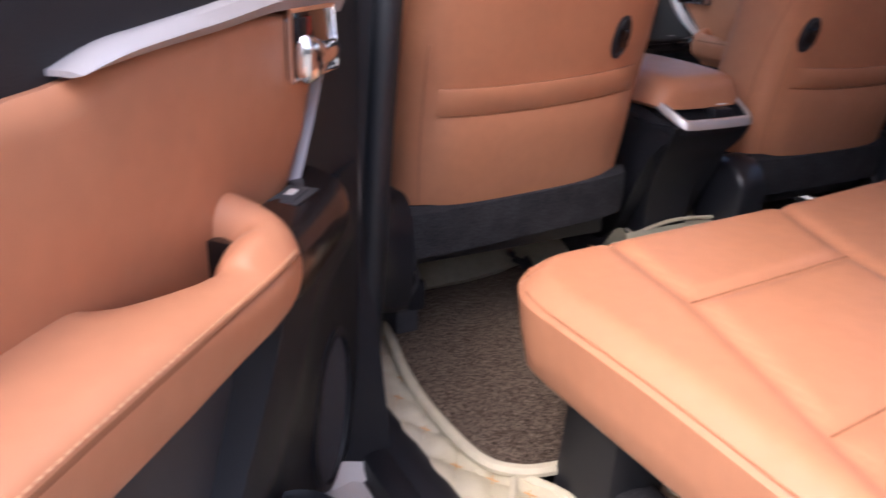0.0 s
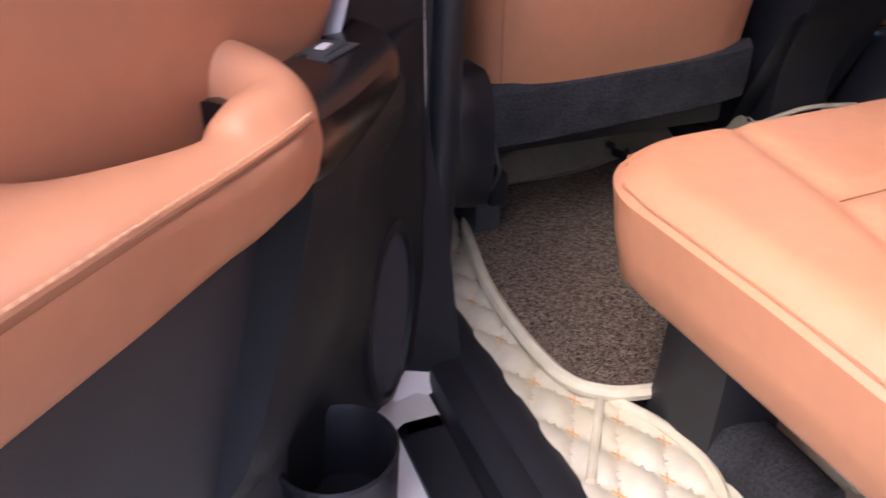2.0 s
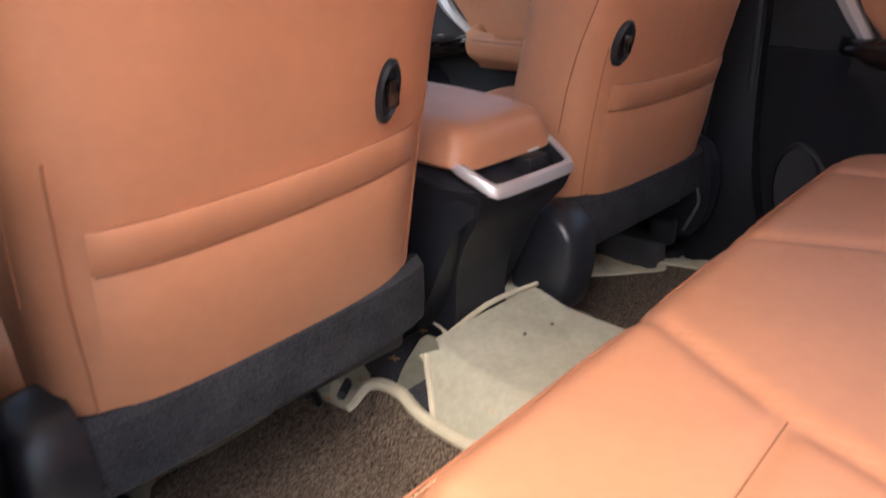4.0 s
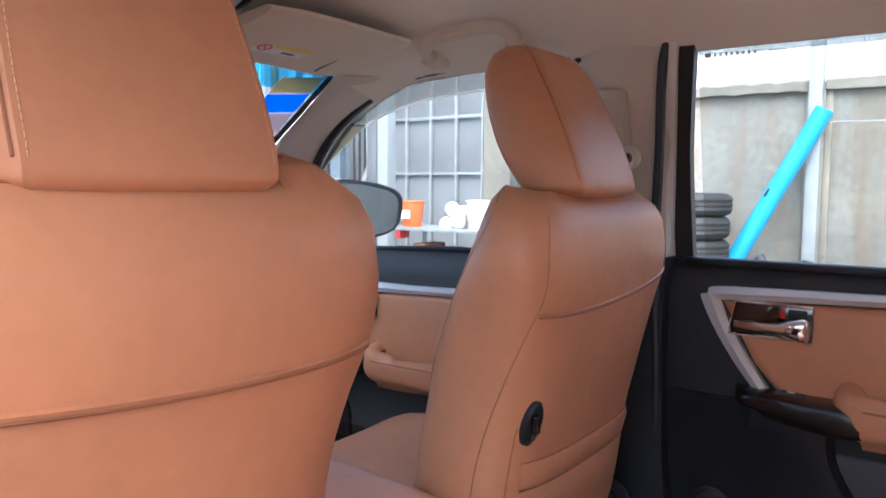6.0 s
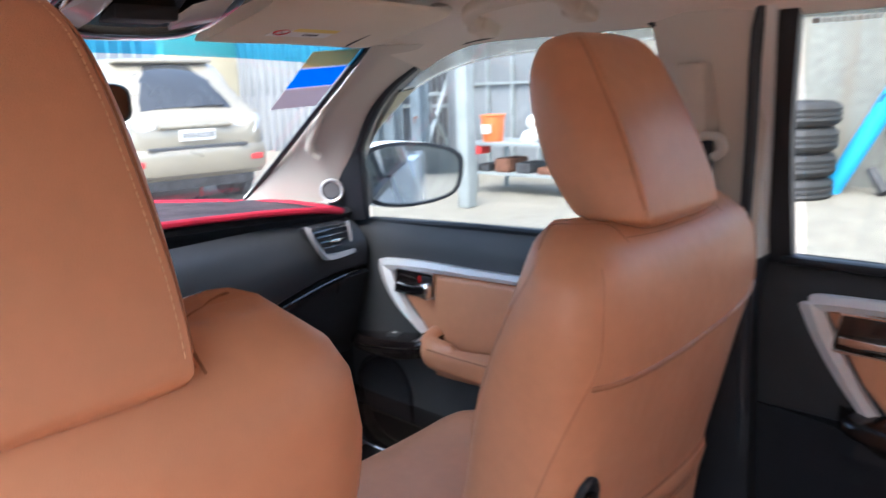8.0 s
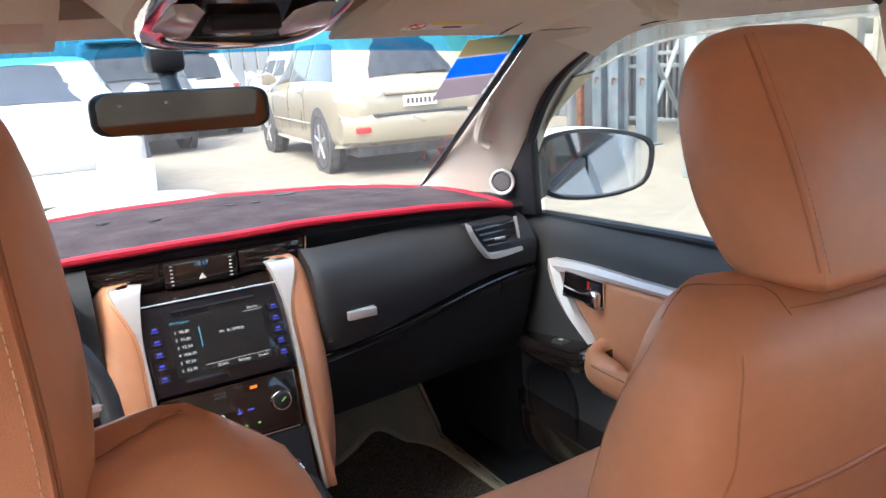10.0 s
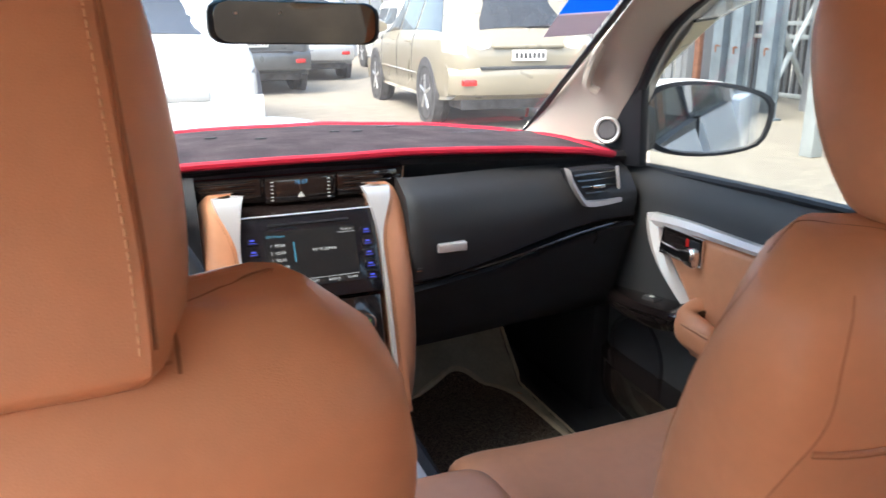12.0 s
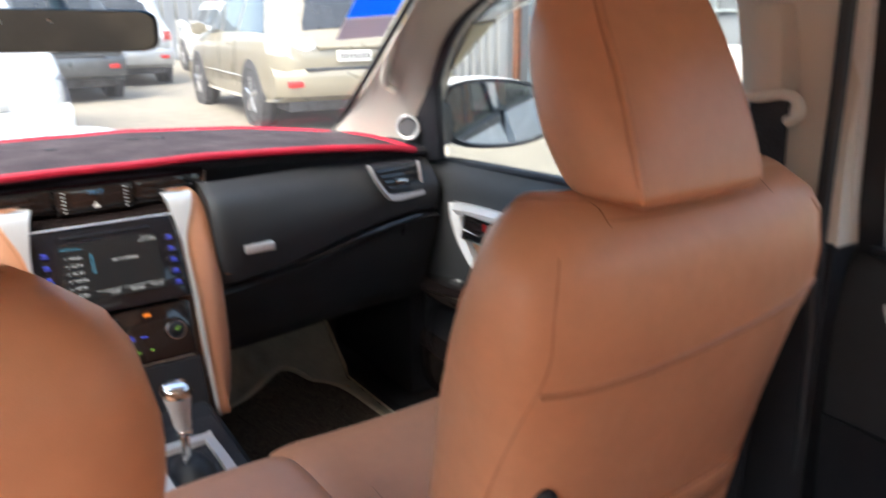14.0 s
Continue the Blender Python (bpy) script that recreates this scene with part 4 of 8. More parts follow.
def pane(name, v0, v1, material, label, lift=0.0):
    bm = bmesh.new()
    n, m = 24, 8
    off = Vector((0, -0.35, -0.9)).normalized() * lift
    g = [[bm.verts.new(screen_point(-1 + 2 * i / n, v0 + (v1 - v0) * j / m) + off) for j in range(m + 1)] for i in range(n + 1)]
    for i in range(n):
        for j in range(m):
            bm.faces.new((g[i][j], g[i + 1][j], g[i + 1][j + 1], g[i][j + 1]))
    ob = solo(name, bm, material, label, "windscreen", "structure")
    ob.visible_shadow = False
    return ob


pane("window_1", -0.05, 1.02, VEILED_GLASS, "clear curved windscreen")
pane("window_band", 0.915, 1.02, GLASS_BAND, "blue tinted shade band along the windscreen top", 0.004)
for s in (-1, 1):
    solo("windscreen_edge", loft([[screen_point(s * a, v) + Vector((0, 0, dz)) for a, dz in ((0.990, -0.002), (0.997, -0.005), (1.012, -0.003), (1.012, 0.005), (0.994, 0.003))] for v in (-0.03, 0.25, 0.5, 0.75, 1.0)], 1, 3), RUBBER, "black edge seal of the windscreen", "seal", "structure")

# inspection sticker at the top corner of the windscreen
stick = thing("windscreen_sticker", "striped orange, blue and mauve sticker on the windscreen", "sticker", screen_point(0.9, 0.75))
for v0, v1, material, nm in ((0.685, 0.788, FILM_M, "mauve_band"), (0.788, 0.797, FILM_W, "white_band"), (0.797, 0.888, FILM_B, "blue_band"), (0.888, 0.896, FILM_W, "white_band"), (0.896, 0.965, FILM_O, "orange_band")):
    bm = bmesh.new()
    f = [screen_point(u, v) + Vector((0, -0.003, -0.006)) for u, v in ((0.825, v0), (0.972, v0 + 0.032), (0.972, v1 + 0.032), (0.825, v1))]
    slab(f, (0, 0.0004, 0.001), 0, bm=bm)
    part(nm, bm, material, stick)

# bonnet seen over the dash
secs = []
for y, z, w in ((1.44, 1.095, 0.76), (1.75, 1.106, 0.80), (2.05, 1.064, 0.80), (2.3, 1.0, 0.78), (2.42, 0.90, 0.74)):
    secs.append([(-w, y, z - 0.1), (-w + 0.06, y, z - 0.012), (-w * 0.62, y, z + 0.012), (-w * 0.5, y, z - 0.004), (0, y, z + 0.012), (w * 0.5, y, z - 0.004), (w * 0.62, y, z + 0.012), (w - 0.06, y, z - 0.012), (w, y, z - 0.1), (w, y, z - 0.2), (-w, y, z - 0.2)])
solo("bonnet", loft(secs, 3, 4), WHITE_PAINT, "white bonnet with two raised flanks", "bonnet", "structure")
scoop = []
for y, z, w in ((1.60, 1.10, 0.10), (1.64, 1.148, 0.20), (1.72, 1.168, 0.235), (1.86, 1.150, 0.245), (2.02, 1.108, 0.235), (2.14, 1.06, 0.20)):
    scoop.append([(-w - 0.05, y, z - 0.075), (-w, y, z - 0.035), (-w * 0.72, y, z - 0.010), (-w * 0.3, y, z), (w * 0.3, y, z), (w * 0.72, y, z - 0.010), (w, y, z - 0.035), (w + 0.05, y, z - 0.075)])
solo("bonnet_scoop", loft(scoop, 3, 4), WHITE_PAINT, "white raised air scoop on the bonnet", "bonnet", "structure")
solo("front_wing", rbox((-0.84, 1.5, 0.35), (0.84, 2.45, 0.9), 0.1, 3), WHITE_PAINT, "white front end of the car", "body panel", "structure")

# ---- doors ----


def front_map(s):
    return lambda a, v, z: Vector((s * (0.715 - v), 1.02 - a, z))


def rear_map_right(a, v, z):
    return Vector((0.715 - v, 0.03 - a, z))


OPEN_U, OPEN_V = Vector((-0.669, -0.743, 0)), Vector((0.743, -0.669, 0))


def rear_map_left(a, v, z):
    return Vector((-0.695, -0.10, z - 0.04)) + OPEN_U * a + OPEN_V * v


def flat(P, pts, v0, v1, r=0.003, seg=2, bm=None):
    """An outline of (along, height) on a door pushed from depth v0 to v1."""
    base = [P(a, v0, z) for a, z in pts]
    return slab(base, P(0, v1, 0) - P(0, v0, 0), r, seg, bm)


def cushion(P, pts, v0, v1, inset=0.02, bm=None):
    """A soft padded panel: outline at v0, drawn in to a flat crown at v1."""
    c = Vector((sum(p[0] for p in pts) / len(pts), sum(p[1] for p in pts) / len(pts)))
    secs = []
    for k, v in ((0.0, v0), (0.0, v0 + (v1 - v0) * 0.5), (0.35, v0 + (v1 - v0) * 0.85), (1.0, v1)):
        ring = []
        for a, z in pts:
            d = c - Vector((a, z))
            q = Vector((a, z)) + d.normalized() * inset * k
            ring.append(P(q.x, v, q.y))
        secs.append(ring)
    return loft(secs, 1, 1, bm=bm)


def armrest_parts(P, door, tip, end, z, wide=0.095):
    """Padded armrest with a pull loop at its front, stitched along the upper edge."""
    secs = []
    L = end - tip
    for f, v_in, v_out, top in ((0.03, 0.060, wide - 0.006, -0.006), (0.12, 0.058, wide, -0.006), (0.24, 0.052, wide, -0.005), (0.34, 0.040, wide, -0.003), (0.42, 0.020, wide, -0.001), (0.48, -0.006, wide, 0.0), (0.6, -0.01, wide, 0.0), (0.8, -0.01, wide, -0.001), (0.95, -0.01, wide - 0.001, -0.001), (0.985, -0.01, wide - 0.002, -0.002), (1.0, -0.01, wide - 0.006, -0.006)):
        a = tip + L * f
        secs.append([P(a, v_in, z + top + (0.008 if f > 0.45 else -0.006)), P(a, v_in + 0.02, z + top + (0.005 if f > 0.45 else 0.001)), P(a, v_out - 0.022, z + top), P(a, v_out - 0.004, z + top - 0.004), P(a, v_out, z + top - 0.014), P(a, v_out - 0.006, z - 0.048), P(a, v_out - 0.022, z - 0.062), P(a, max(v_in, 0.02), z - 0.078), P(a, v_in, z - 0.06)])
    bm = loft(secs, 3, 4)
    loop = []
    for f, v, dz, ra, rb in ((0.16, 0.068, -0.029, 0.020, 0.031), (0.08, 0.066, -0.028, 0.026, 0.035), (0.02, 0.062, -0.026, 0.026, 0.034), (-0.02, 0.048, -0.017, 0.024, 0.029), (-0.03, 0.024, -0.006, 0.022, 0.025), (-0.01, -0.012, 0.004, 0.020, 0.024)):
        loop.append((tip + L * f, v, z + dz, ra, rb))
    pts = [P(a, v, q) for a, v, q, _, _ in loop]
    rings = []
    for i, (a, v, q, ra, rb) in enumerate(loop):
        d = (pts[min(i + 1, len(pts) - 1)] - pts[max(i - 1, 0)]).normalized()
        upv = (Vector((0, 0, 1)) - d * d.z).normalized()
        sd = d.cross(upv)
        rings.append([pts[i] + upv * rb * math.sin(t) + sd * ra * math.cos(t) for t in (2 * math.pi * j / 10 for j in range(10))])
    loft(rings, 2, 4, bm=bm)
    arm = part("armrest", bm, LEATHER, door, "padded orange leather armrest with a pull loop")
    fuse = arm.modifiers.new("fuse", "REMESH")
    fuse.mode, fuse.voxel_size, fuse.use_smooth_shade = "VOXEL", 0.0035, True
    soft = arm.modifiers.new("soft", "SMOOTH")
    soft.factor, soft.iterations = 0.5, 8
    line = [P(tip + L * f, v, z + dz) for f, v, dz in ((0.045, 0.0905, -0.010), (0.10, wide - 0.0035, -0.0105), (0.2, wide - 0.0022, -0.0105), (0.44, wide - 0.0018, -0.0100), (0.6, wide - 0.0018, -0.0100), (0.8, wide - 0.0018, -0.0110), (0.95, wide - 0.0025, -0.0120), (0.985, wide - 0.004, -0.0130))]
    seam = part("seam", tube(line, 0.0014, 6, 6), CREASE, arm)
    up = [p + Vector((0, 0, 0.0040)) - (P(0, 1, 0) - P(0, 0, 0)) * 0.0004 for p in line]
    thread = part("stitching", stitches(up, 0.0056, 0.0042, 0.0007), THREAD, arm)
    for ob, lift in ((seam, 0.0003), (thread, 0.0008)):
        lie = ob.modifiers.new("lie_on_leather", "SHRINKWRAP")
        lie.target, lie.wrap_method, lie.wrap_mode, lie.offset = arm, "NEAREST_SURFACEPOINT", "OUTSIDE", lift
    return arm


def lever_set(P, door, a0, a1, z0, z1, v):
    """Inside door lever in a dark bezel with a chrome edge and a red lock mark."""
    part("bezel", flat(P, [(a0, z0), (a1, z0), (a1, z1), (a0 + 0.01, z1)], v, v + 0.006, 0.004), GLOSS, door)
    part("bezel_rim", tube([P(a, v + 0.006, z) for a, z in ((a0, z0), (a1, z0), (a1, z1), (a0 + 0.01, z1))], 0.0028, 6, closed=True), CHROME, door)
    zc = z0 + (z1 - z0) * 0.32
    ln = a1 - a0
    secs = []
    for f, w, h, d in ((0.08, 0.006, 0.006, 0.006), (0.3, 0.009, 0.007, 0.010), (0.6, 0.010, 0.008, 0.014), (0.78, 0.010, 0.014, 0.016), (0.92, 0.010, 0.017, 0.014), (0.97, 0.006, 0.012, 0.010)):
        p = (a0 + ln * f, v + d + 0.004, zc)
        secs.append([P(p[0], p[1] - w * 0.6, p[2] - h), P(p[0], p[1] + w * 0.5, p[2] - h * 0.8), P(p[0], p[1] + w * 0.5, p[2] + h * 0.8), P(p[0], p[1] - w * 0.6, p[2] + h)])
    part("lever", loft(secs, 3, 4), CHROME, door, "chrome inside door lever")
    part("lock_tab", flat(P, [(a0 + ln * 0.72, z1 - 0.024), (a0 + ln * 0.93, z1 - 0.024), (a0 + ln * 0.93, z1 - 0.006), (a0 + ln * 0.72, z1 - 0.006)], v + 0.005, v + 0.010, 0.001), BLACK, door)
    part("lock_mark", flat(P, [(a0 + ln * 0.62, z1 - 0.022), (a0 + ln * 0.68, z1 - 0.022), (a0 + ln * 0.68, z1 - 0.006), (a0 + ln * 0.62, z1 - 0.006)], v + 0.005, v + 0.008, 0.001), RED_LAMP, door)


def rear_door(P, name, label, glass_pts, lever=(0.118, 0.248), droop=0.0, arm_z=0.964):
    d = thing(name, label, "car door", P(0.0, 0.0, 0.6))
    skin = [(-0.02, 0.54), (-0.10, 0.56), (-0.125, 0.70), (-0.122, 0.85), (-0.095, 1.02), (-0.06, 1.12), (-0.045, 1.15), (-0.05, 1.0), (-0.05, 0.6)]
    part("shell", loft([[P(a, v, z) for v, z in skin] for a in (-0.02, 0.3, 0.6, 0.80, 0.93)], 2, 2), WHITE_PAINT, d, "white painted door skin")
    # black moulded panel with a rolled upper edge
    secs = []
    for a in (-0.01, 0.15, 0.35, 0.6, 0.91):
        secs.append([P(a, -0.05, 0.56), P(a, 0.0, 0.57), P(a, 0.012, 0.75), P(a, 0.012, 0.90), P(a, 0.012, 1.10), P(a, 0.004, 1.135), P(a, -0.012, 1.152), P(a, -0.05, 1.155)])
    part("door_panel", loft(secs, 1, 2), BLACK_SOFT, d, "black soft-touch door panel")
    ins = [(0.105, 1.092), (0.25, 1.096), (0.55, 1.104), (0.86, 1.085), (0.875, 0.95), (0.86, 0.88), (0.60, 0.865), (0.36, 0.885), (0.26, 0.93), (0.20, 0.945), (0.16, 0.99)]
    if droop:
        ins = [(0.105, 1.090), (0.25, 1.091), (0.36, 1.084), (0.45, 1.073), (0.55, 1.066), (0.70, 1.058), (0.86, 1.045)] + ins[4:]
    part("insert", cushion(P, ins, 0.010, 0.026, 0.02), LEATHER, d, "orange leather door insert")
    # silver frame: top run and the slanted limb
    top = [(0.082, 1.098, 0.013), (0.10, 1.103, 0.011), (0.16, 1.106, 0.010), (0.30, 1.110, 0.009), (0.40, 1.112, 0.008), (0.445, 1.108, 0.002)]
    if droop:
        top = [(0.082, 1.098, 0.013), (0.10, 1.102, 0.011), (0.16, 1.102, 0.009), (0.22, 1.1015, 0.008), (0.295, 1.0945, 0.0068), (0.36, 1.0895, 0.0055), (0.405, 1.0855, 0.0048), (0.443, 1.079, 0.0015)]
    secs = [[P(a, 0.012, z - h), P(a, 0.028, z - h), P(a, 0.034, z), P(a, 0.026, z + h), P(a, 0.012, z + h)] for a, z, h in top]
    # the closed door takes the silver whose colour is lightened for skylight
    part("silver_trim", loft(secs, 1, 4), SILVER_L if droop else SILVER_SKYLIT, d, "matt silver trim strip")
    limb = [(0.070, 1.110, 0.011), (0.076, 1.090, 0.011), (0.100, 1.045, 0.010), (0.135, 0.99, 0.009), (0.175, 0.938, 0.007)]
    if droop:
        limb = [(a + 0.6 * w, z, 0.4 * w) for a, z, w in limb]
    else:
        limb = [(0.084, 1.098, 0.014), (0.087, 1.088, 0.0155), (0.106, 1.045, 0.014), (0.139, 0.99, 0.0125), (0.177, 0.938, 0.010)]
    bright = SILVER_L if droop else SILVER_SKYLIT
    k = 0.5 if droop else 1.0
    secs = [[P(a - w, 0.012, z), P(a - w, 0.012 + 0.016 * k, z + 0.002), P(a + w * 0.2, 0.012 + 0.024 * k, z + 0.004), P(a + w, 0.012 + 0.014 * k, z + 0.006), P(a + w, 0.012, z + 0.006)] for a, z, w in limb]
    part("silver_limb", loft(secs, 1, 4), bright, d, "slanted matt silver trim")
    lever_set(P, d, lever[0], lever[1], 1.038, 1.093, 0.024)
    # gloss switch panel along the arm
    secs = []
    for a, v, h in ((0.130, 0.02, 0.010), (0.145, 0.052, 0.016), (0.19, 0.074, 0.026), (0.26, 0.085, 0.032), (0.31, 0.088, 0.034), (0.335, 0.084, 0.03)):
        secs.append([P(a, 0.008, 0.948), P(a, v * 0.7, 0.950), P(a, v - 0.006, 0.945), P(a, v, 0.936), P(a, v - 0.006, 0.94 - h), P(a, 0.008, 0.93 - h)])
    sp = part("switch_panel", loft(secs, 2, 4), WOODGLOSS, d, "dark brown gloss switch panel")
    part("switch_well", flat(P, [(0.198, 0.9505), (0.243, 0.9505), (0.243, 0.9520), (0.198, 0.9520)], 0.022, 0.052, 0.0004), GREY_TRIM, sp)
    part("window_switch", loft([[P(0.204, 0.027, 0.951), P(0.238, 0.027, 0.951), P(0.238, 0.047, 0.951), P(0.204, 0.047, 0.951)], [P(0.206, 0.028, 0.9545), P(0.236, 0.028, 0.9525), P(0.236, 0.046, 0.9525), P(0.206, 0.046, 0.9545)]], 1, 1), GREY_TRIM, sp, "grey window switch")
    part("switch_mark", flat(P, [(0.216, 0.9540), (0.227, 0.9533), (0.227, 0.9545), (0.216, 0.9552)], 0.034, 0.041, 0), LABEL_W, sp)
    # smooth pod that carries the switch panel and the loudspeaker
    secs = []
    for z, edge, bulge in ((0.575, 0.40, 0.010), (0.64, 0.40, 0.012), (0.672, 0.39, 0.022), (0.71, 0.37, 0.046), (0.77, 0.335, 0.054), (0.84, 0.295, 0.060), (0.89, 0.285, 0.066), (0.925, 0.29, 0.070)):
        lip = max(min(0.020, bulge), bulge * (1 if z > 0.85 else 0.45))
        secs.append([P(0.0, 0.0, z), P(0.012, 0.016, z), P(0.06, 0.019, z), P(0.13, 0.021 + 0.3 * (bulge - 0.02) * ease((z - 0.74) / 0.1), z), P(edge - 0.12, 0.5 * (lip + bulge), z), P(edge - 0.04, bulge, z), P(edge - 0.008, bulge - 0.010, z), P(edge, 0.006, z), P(edge - 0.02, -0.01, z), P(0.0, -0.01, z)])
    part("speaker_pod", loft(secs, 1, 3), BLACK, d, "black moulded pod with the loudspeaker")
    armrest_parts(P, d, 0.315, 0.655, arm_z)
    part("arm_tail", loft([[P(0.632, 0.0, 0.942), P(0.632, 0.086, 0.936), P(0.632, 0.08, 0.875), P(0.632, 0.0, 0.87)], [P(0.72, 0.0, 0.94), P(0.72, 0.07, 0.92), P(0.72, 0.055, 0.86), P(0.72, 0.0, 0.85)], [P(0.85, 0.0, 0.92), P(0.85, 0.02, 0.90), P(0.85, 0.02, 0.87), P(0.85, 0.0, 0.85)]], 2, 3), BLACK_SOFT, d, "black end of the armrest")
    # lower pocket, cup holder and loudspeaker
    part("lower_panel", cushion(P, [(0.24, 0.86), (0.86, 0.86), (0.80, 0.58), (0.30, 0.58)], 0.010, 0.018, 0.02), GREY_DOOR, d, "slate grey lower door panel")
    secs = []
    for a, v in ((0.375, 0.02), (0.41, 0.07), (0.5, 0.085), (0.7, 0.07), (0.80, 0.02)):
        secs.append([P(a, 0.0, 0.66), P(a, v, 0.665), P(a, v, 0.655), P(a, v - 0.01, 0.58), P(a, 0.0, 0.57)])
    part("map_pocket", loft(secs, 1, 3), BLACK, d)
    c = (0.263, 0.045)
    prof = [(0.036, 0.560), (0.044, 0.565), (0.0485, 0.636), (0.0495, 0.645), (0.0475, 0.648), (0.0445, 0.643), (0.041, 0.575), (0.0, 0.572)]
    secs = [[P(c[0] + q * math.cos(t) * 1.05, c[1] + q * math.sin(t), z) for q, z in prof] for t in (2 * math.pi * i / 32 for i in range(33))]
    part("cup_holder", loft(secs, 1, 1, caps=False, closed=False), BLACK, d, "black plastic cup holder")
    oval = lambda k, v: [P(0.108 + 0.048 * k * math.cos(t) - 0.010 * k * math.sin(t), v + 0.002, 0.668 + 0.086 * k * math.sin(t)) for t in (2 * math.pi * i / 32 for i in range(32))]
    sec = [oval(1.12, 0.006), oval(1.10, 0.022), oval(1.0, 0.024), oval(0.97, 0.016)]
    part("speaker_ring", loft(sec, 1, 1, caps=False), BLACK, d)
    bm = bmesh.new()
    for i in range(-24, 25):
        z = 0.668 + i * 0.0034
        h = math.sqrt(max(0.0, 1 - ((z - 0.668) / 0.084) ** 2)) * 0.046
        m = 0.108 - 0.010 * (z - 0.668) / 0.086
        if h > 0.006:
            tube([P(m - h, 0.020, z), P(m, 0.0225, z), P(m + h, 0.020, z)], 0.0009, 4, bm=bm)
    loft([oval(0.98, 0.0155), oval(0.5, 0.017), oval(0.02, 0.0175)], 1, 1, caps=False, bm=bm)
    part("speaker_grille", bm, MESH_GRILLE, d, "fine dark speaker grille")
    if glass_pts:
        w = part("window", slab([Vector(p) for p in glass_pts], (0.004, 0, 0)), GLASS, d, "clear side window")
        w.visible_shadow = False
    return d


right_rear = rear_door(rear_map_right, "rear_door", "closed right rear car door, black with an orange leather insert", [(0.738, -0.03, 1.15), (0.738, -0.86, 1.155), (0.606, -0.86, 1.515), (0.606, -0.045, 1.53)])
fr = part("window_frame", loft([[(0.725, 0.018, 1.14), (0.725, -0.014, 1.14), (0.745, -0.014, 1.14), (0.745, 0.018, 1.14)], [(0.66, 0.006, 1.34), (0.66, -0.022, 1.34), (0.68, -0.022, 1.34), (0.68, 0.006, 1.34)], [(0.598, -0.020, 1.519), (0.598, -0.044, 1.519), (0.618, -0.044, 1.519), (0.618, -0.020, 1.519)]], 1, 3), RUBBER, right_rear, "black window frame")
part("window_top_seal", tube([(0.60, -0.04, 1.527), (0.60, -0.45, 1.523), (0.60, -0.88, 1.512)], 0.007, 6), RUBBER, right_rear)
part("waist_seal", rbox((0.712, -0.88, 1.146), (0.738, 0.0, 1.160), 0.005), RUBBER, right_rear)
part("frame_edge", loft([[(0.705, 0.045, 1.16), (0.705, 0.020, 1.16), (0.73, 0.02, 1.16), (0.73, 0.045, 1.16)], [(0.588, 0.008, 1.518), (0.588, -0.018, 1.518), (0.61, -0.018, 1.518), (0.61, 0.008, 1.518)]], 1, 1), WHITE_PAINT, right_rear, "white painted door frame edge")
solo("door_seal", tube([(0.668, 0.030, 0.56), (0.672, 0.028, 0.9), (0.655, 0.032, 1.16), (0.622, 0.017, 1.34), (0.596, 0.0, 1.516), (0.612, -0.06, 1.532), (0.625, -0.2, 1.54)], 0.0085, 8, 4), RUBBER, "black rubber door seal on the pillar", "door seal", "structure")
part("logo_bars", bars([(0.0, 0.0, 0.010, 0.007)] + [(0.014 + 0.0085 * i, 0, 0.0045, 0.006) for i in range(8)] + [(0.092, 0.002, 0.03, 0.002)], (0.6165, -0.055, 1.487), (0, -1, 0), (-0.34, 0, 0.94)), STEEL, right_rear)

secs = [[(0.628, y, 1.530), (0.640, y, 1.516), (0.648, y, z), (0.651, y, z), (0.643, y, 1.518), (0.631, y, 1.533)] for y, z in ((-0.035, 1.498), (-0.10, 1.496), (-0.40, 1.493), (-0.78, 1.490), (-0.84, 1.500))]
shield = part("rain_visor", loft(secs, 1, 3), SMOKE, right_rear, "smoked plastic rain visor over the window")
shield.visible_shadow = False
left_rear = rear_door(rear_map_left, "rear_door", "open left rear car door with an orange padded armrest", None, (0.098, 0.197), 0.055, 0.958)
PL = rear_map_left
wl_pane = part("window", slab([PL(0.02, -0.06, 1.19), PL(0.88, -0.06, 1.195), PL(0.84, -0.19, 1.55), PL(0.04, -0.19, 1.56)], OPEN_V * 0.004), GLASS, left_rear, "clear side window")
wl_pane.visible_shadow = False
part("window_frame", tube([PL(0.0, -0.05, 1.16), PL(0.02, -0.19, 1.58), PL(0.5, -0.2, 1.575), PL(0.88, -0.19, 1.56), PL(0.91, -0.05, 1.18)], 0.016, 8, 3), RUBBER, left_rear)
solo("door_seal", tube([(-0.600, -0.06, 1.515), (-0.622, -0.075, 1.30), (-0.638, -0.085, 1.05), (-0.648, -0.082, 0.88), (-0.655, -0.082, 0.74), (-0.664, -0.088, 0.64), (-0.672, -0.098, 0.575), (-0.677, -0.112, 0.530), (-0.678, -0.118, 0.505)], 0.017, 10, 6), RUBBER, "black rubber door seal round the opening", "door seal", "structure")
solo("pillar_flange", loft([[(x + 0.006, -0.070, z), (x + 0.0060, -0.0885, z), (x - 0.0045, -0.0905, z), (x - 0.006, -0.070, z)] for z, x in ((0.925, -0.681), (0.85, -0.680), (0.80, -0.6805), (0.755, -0.684))], 1, 4), WHITE_PAINT, "white painted body flange beside the door seal", "flange", "structure")
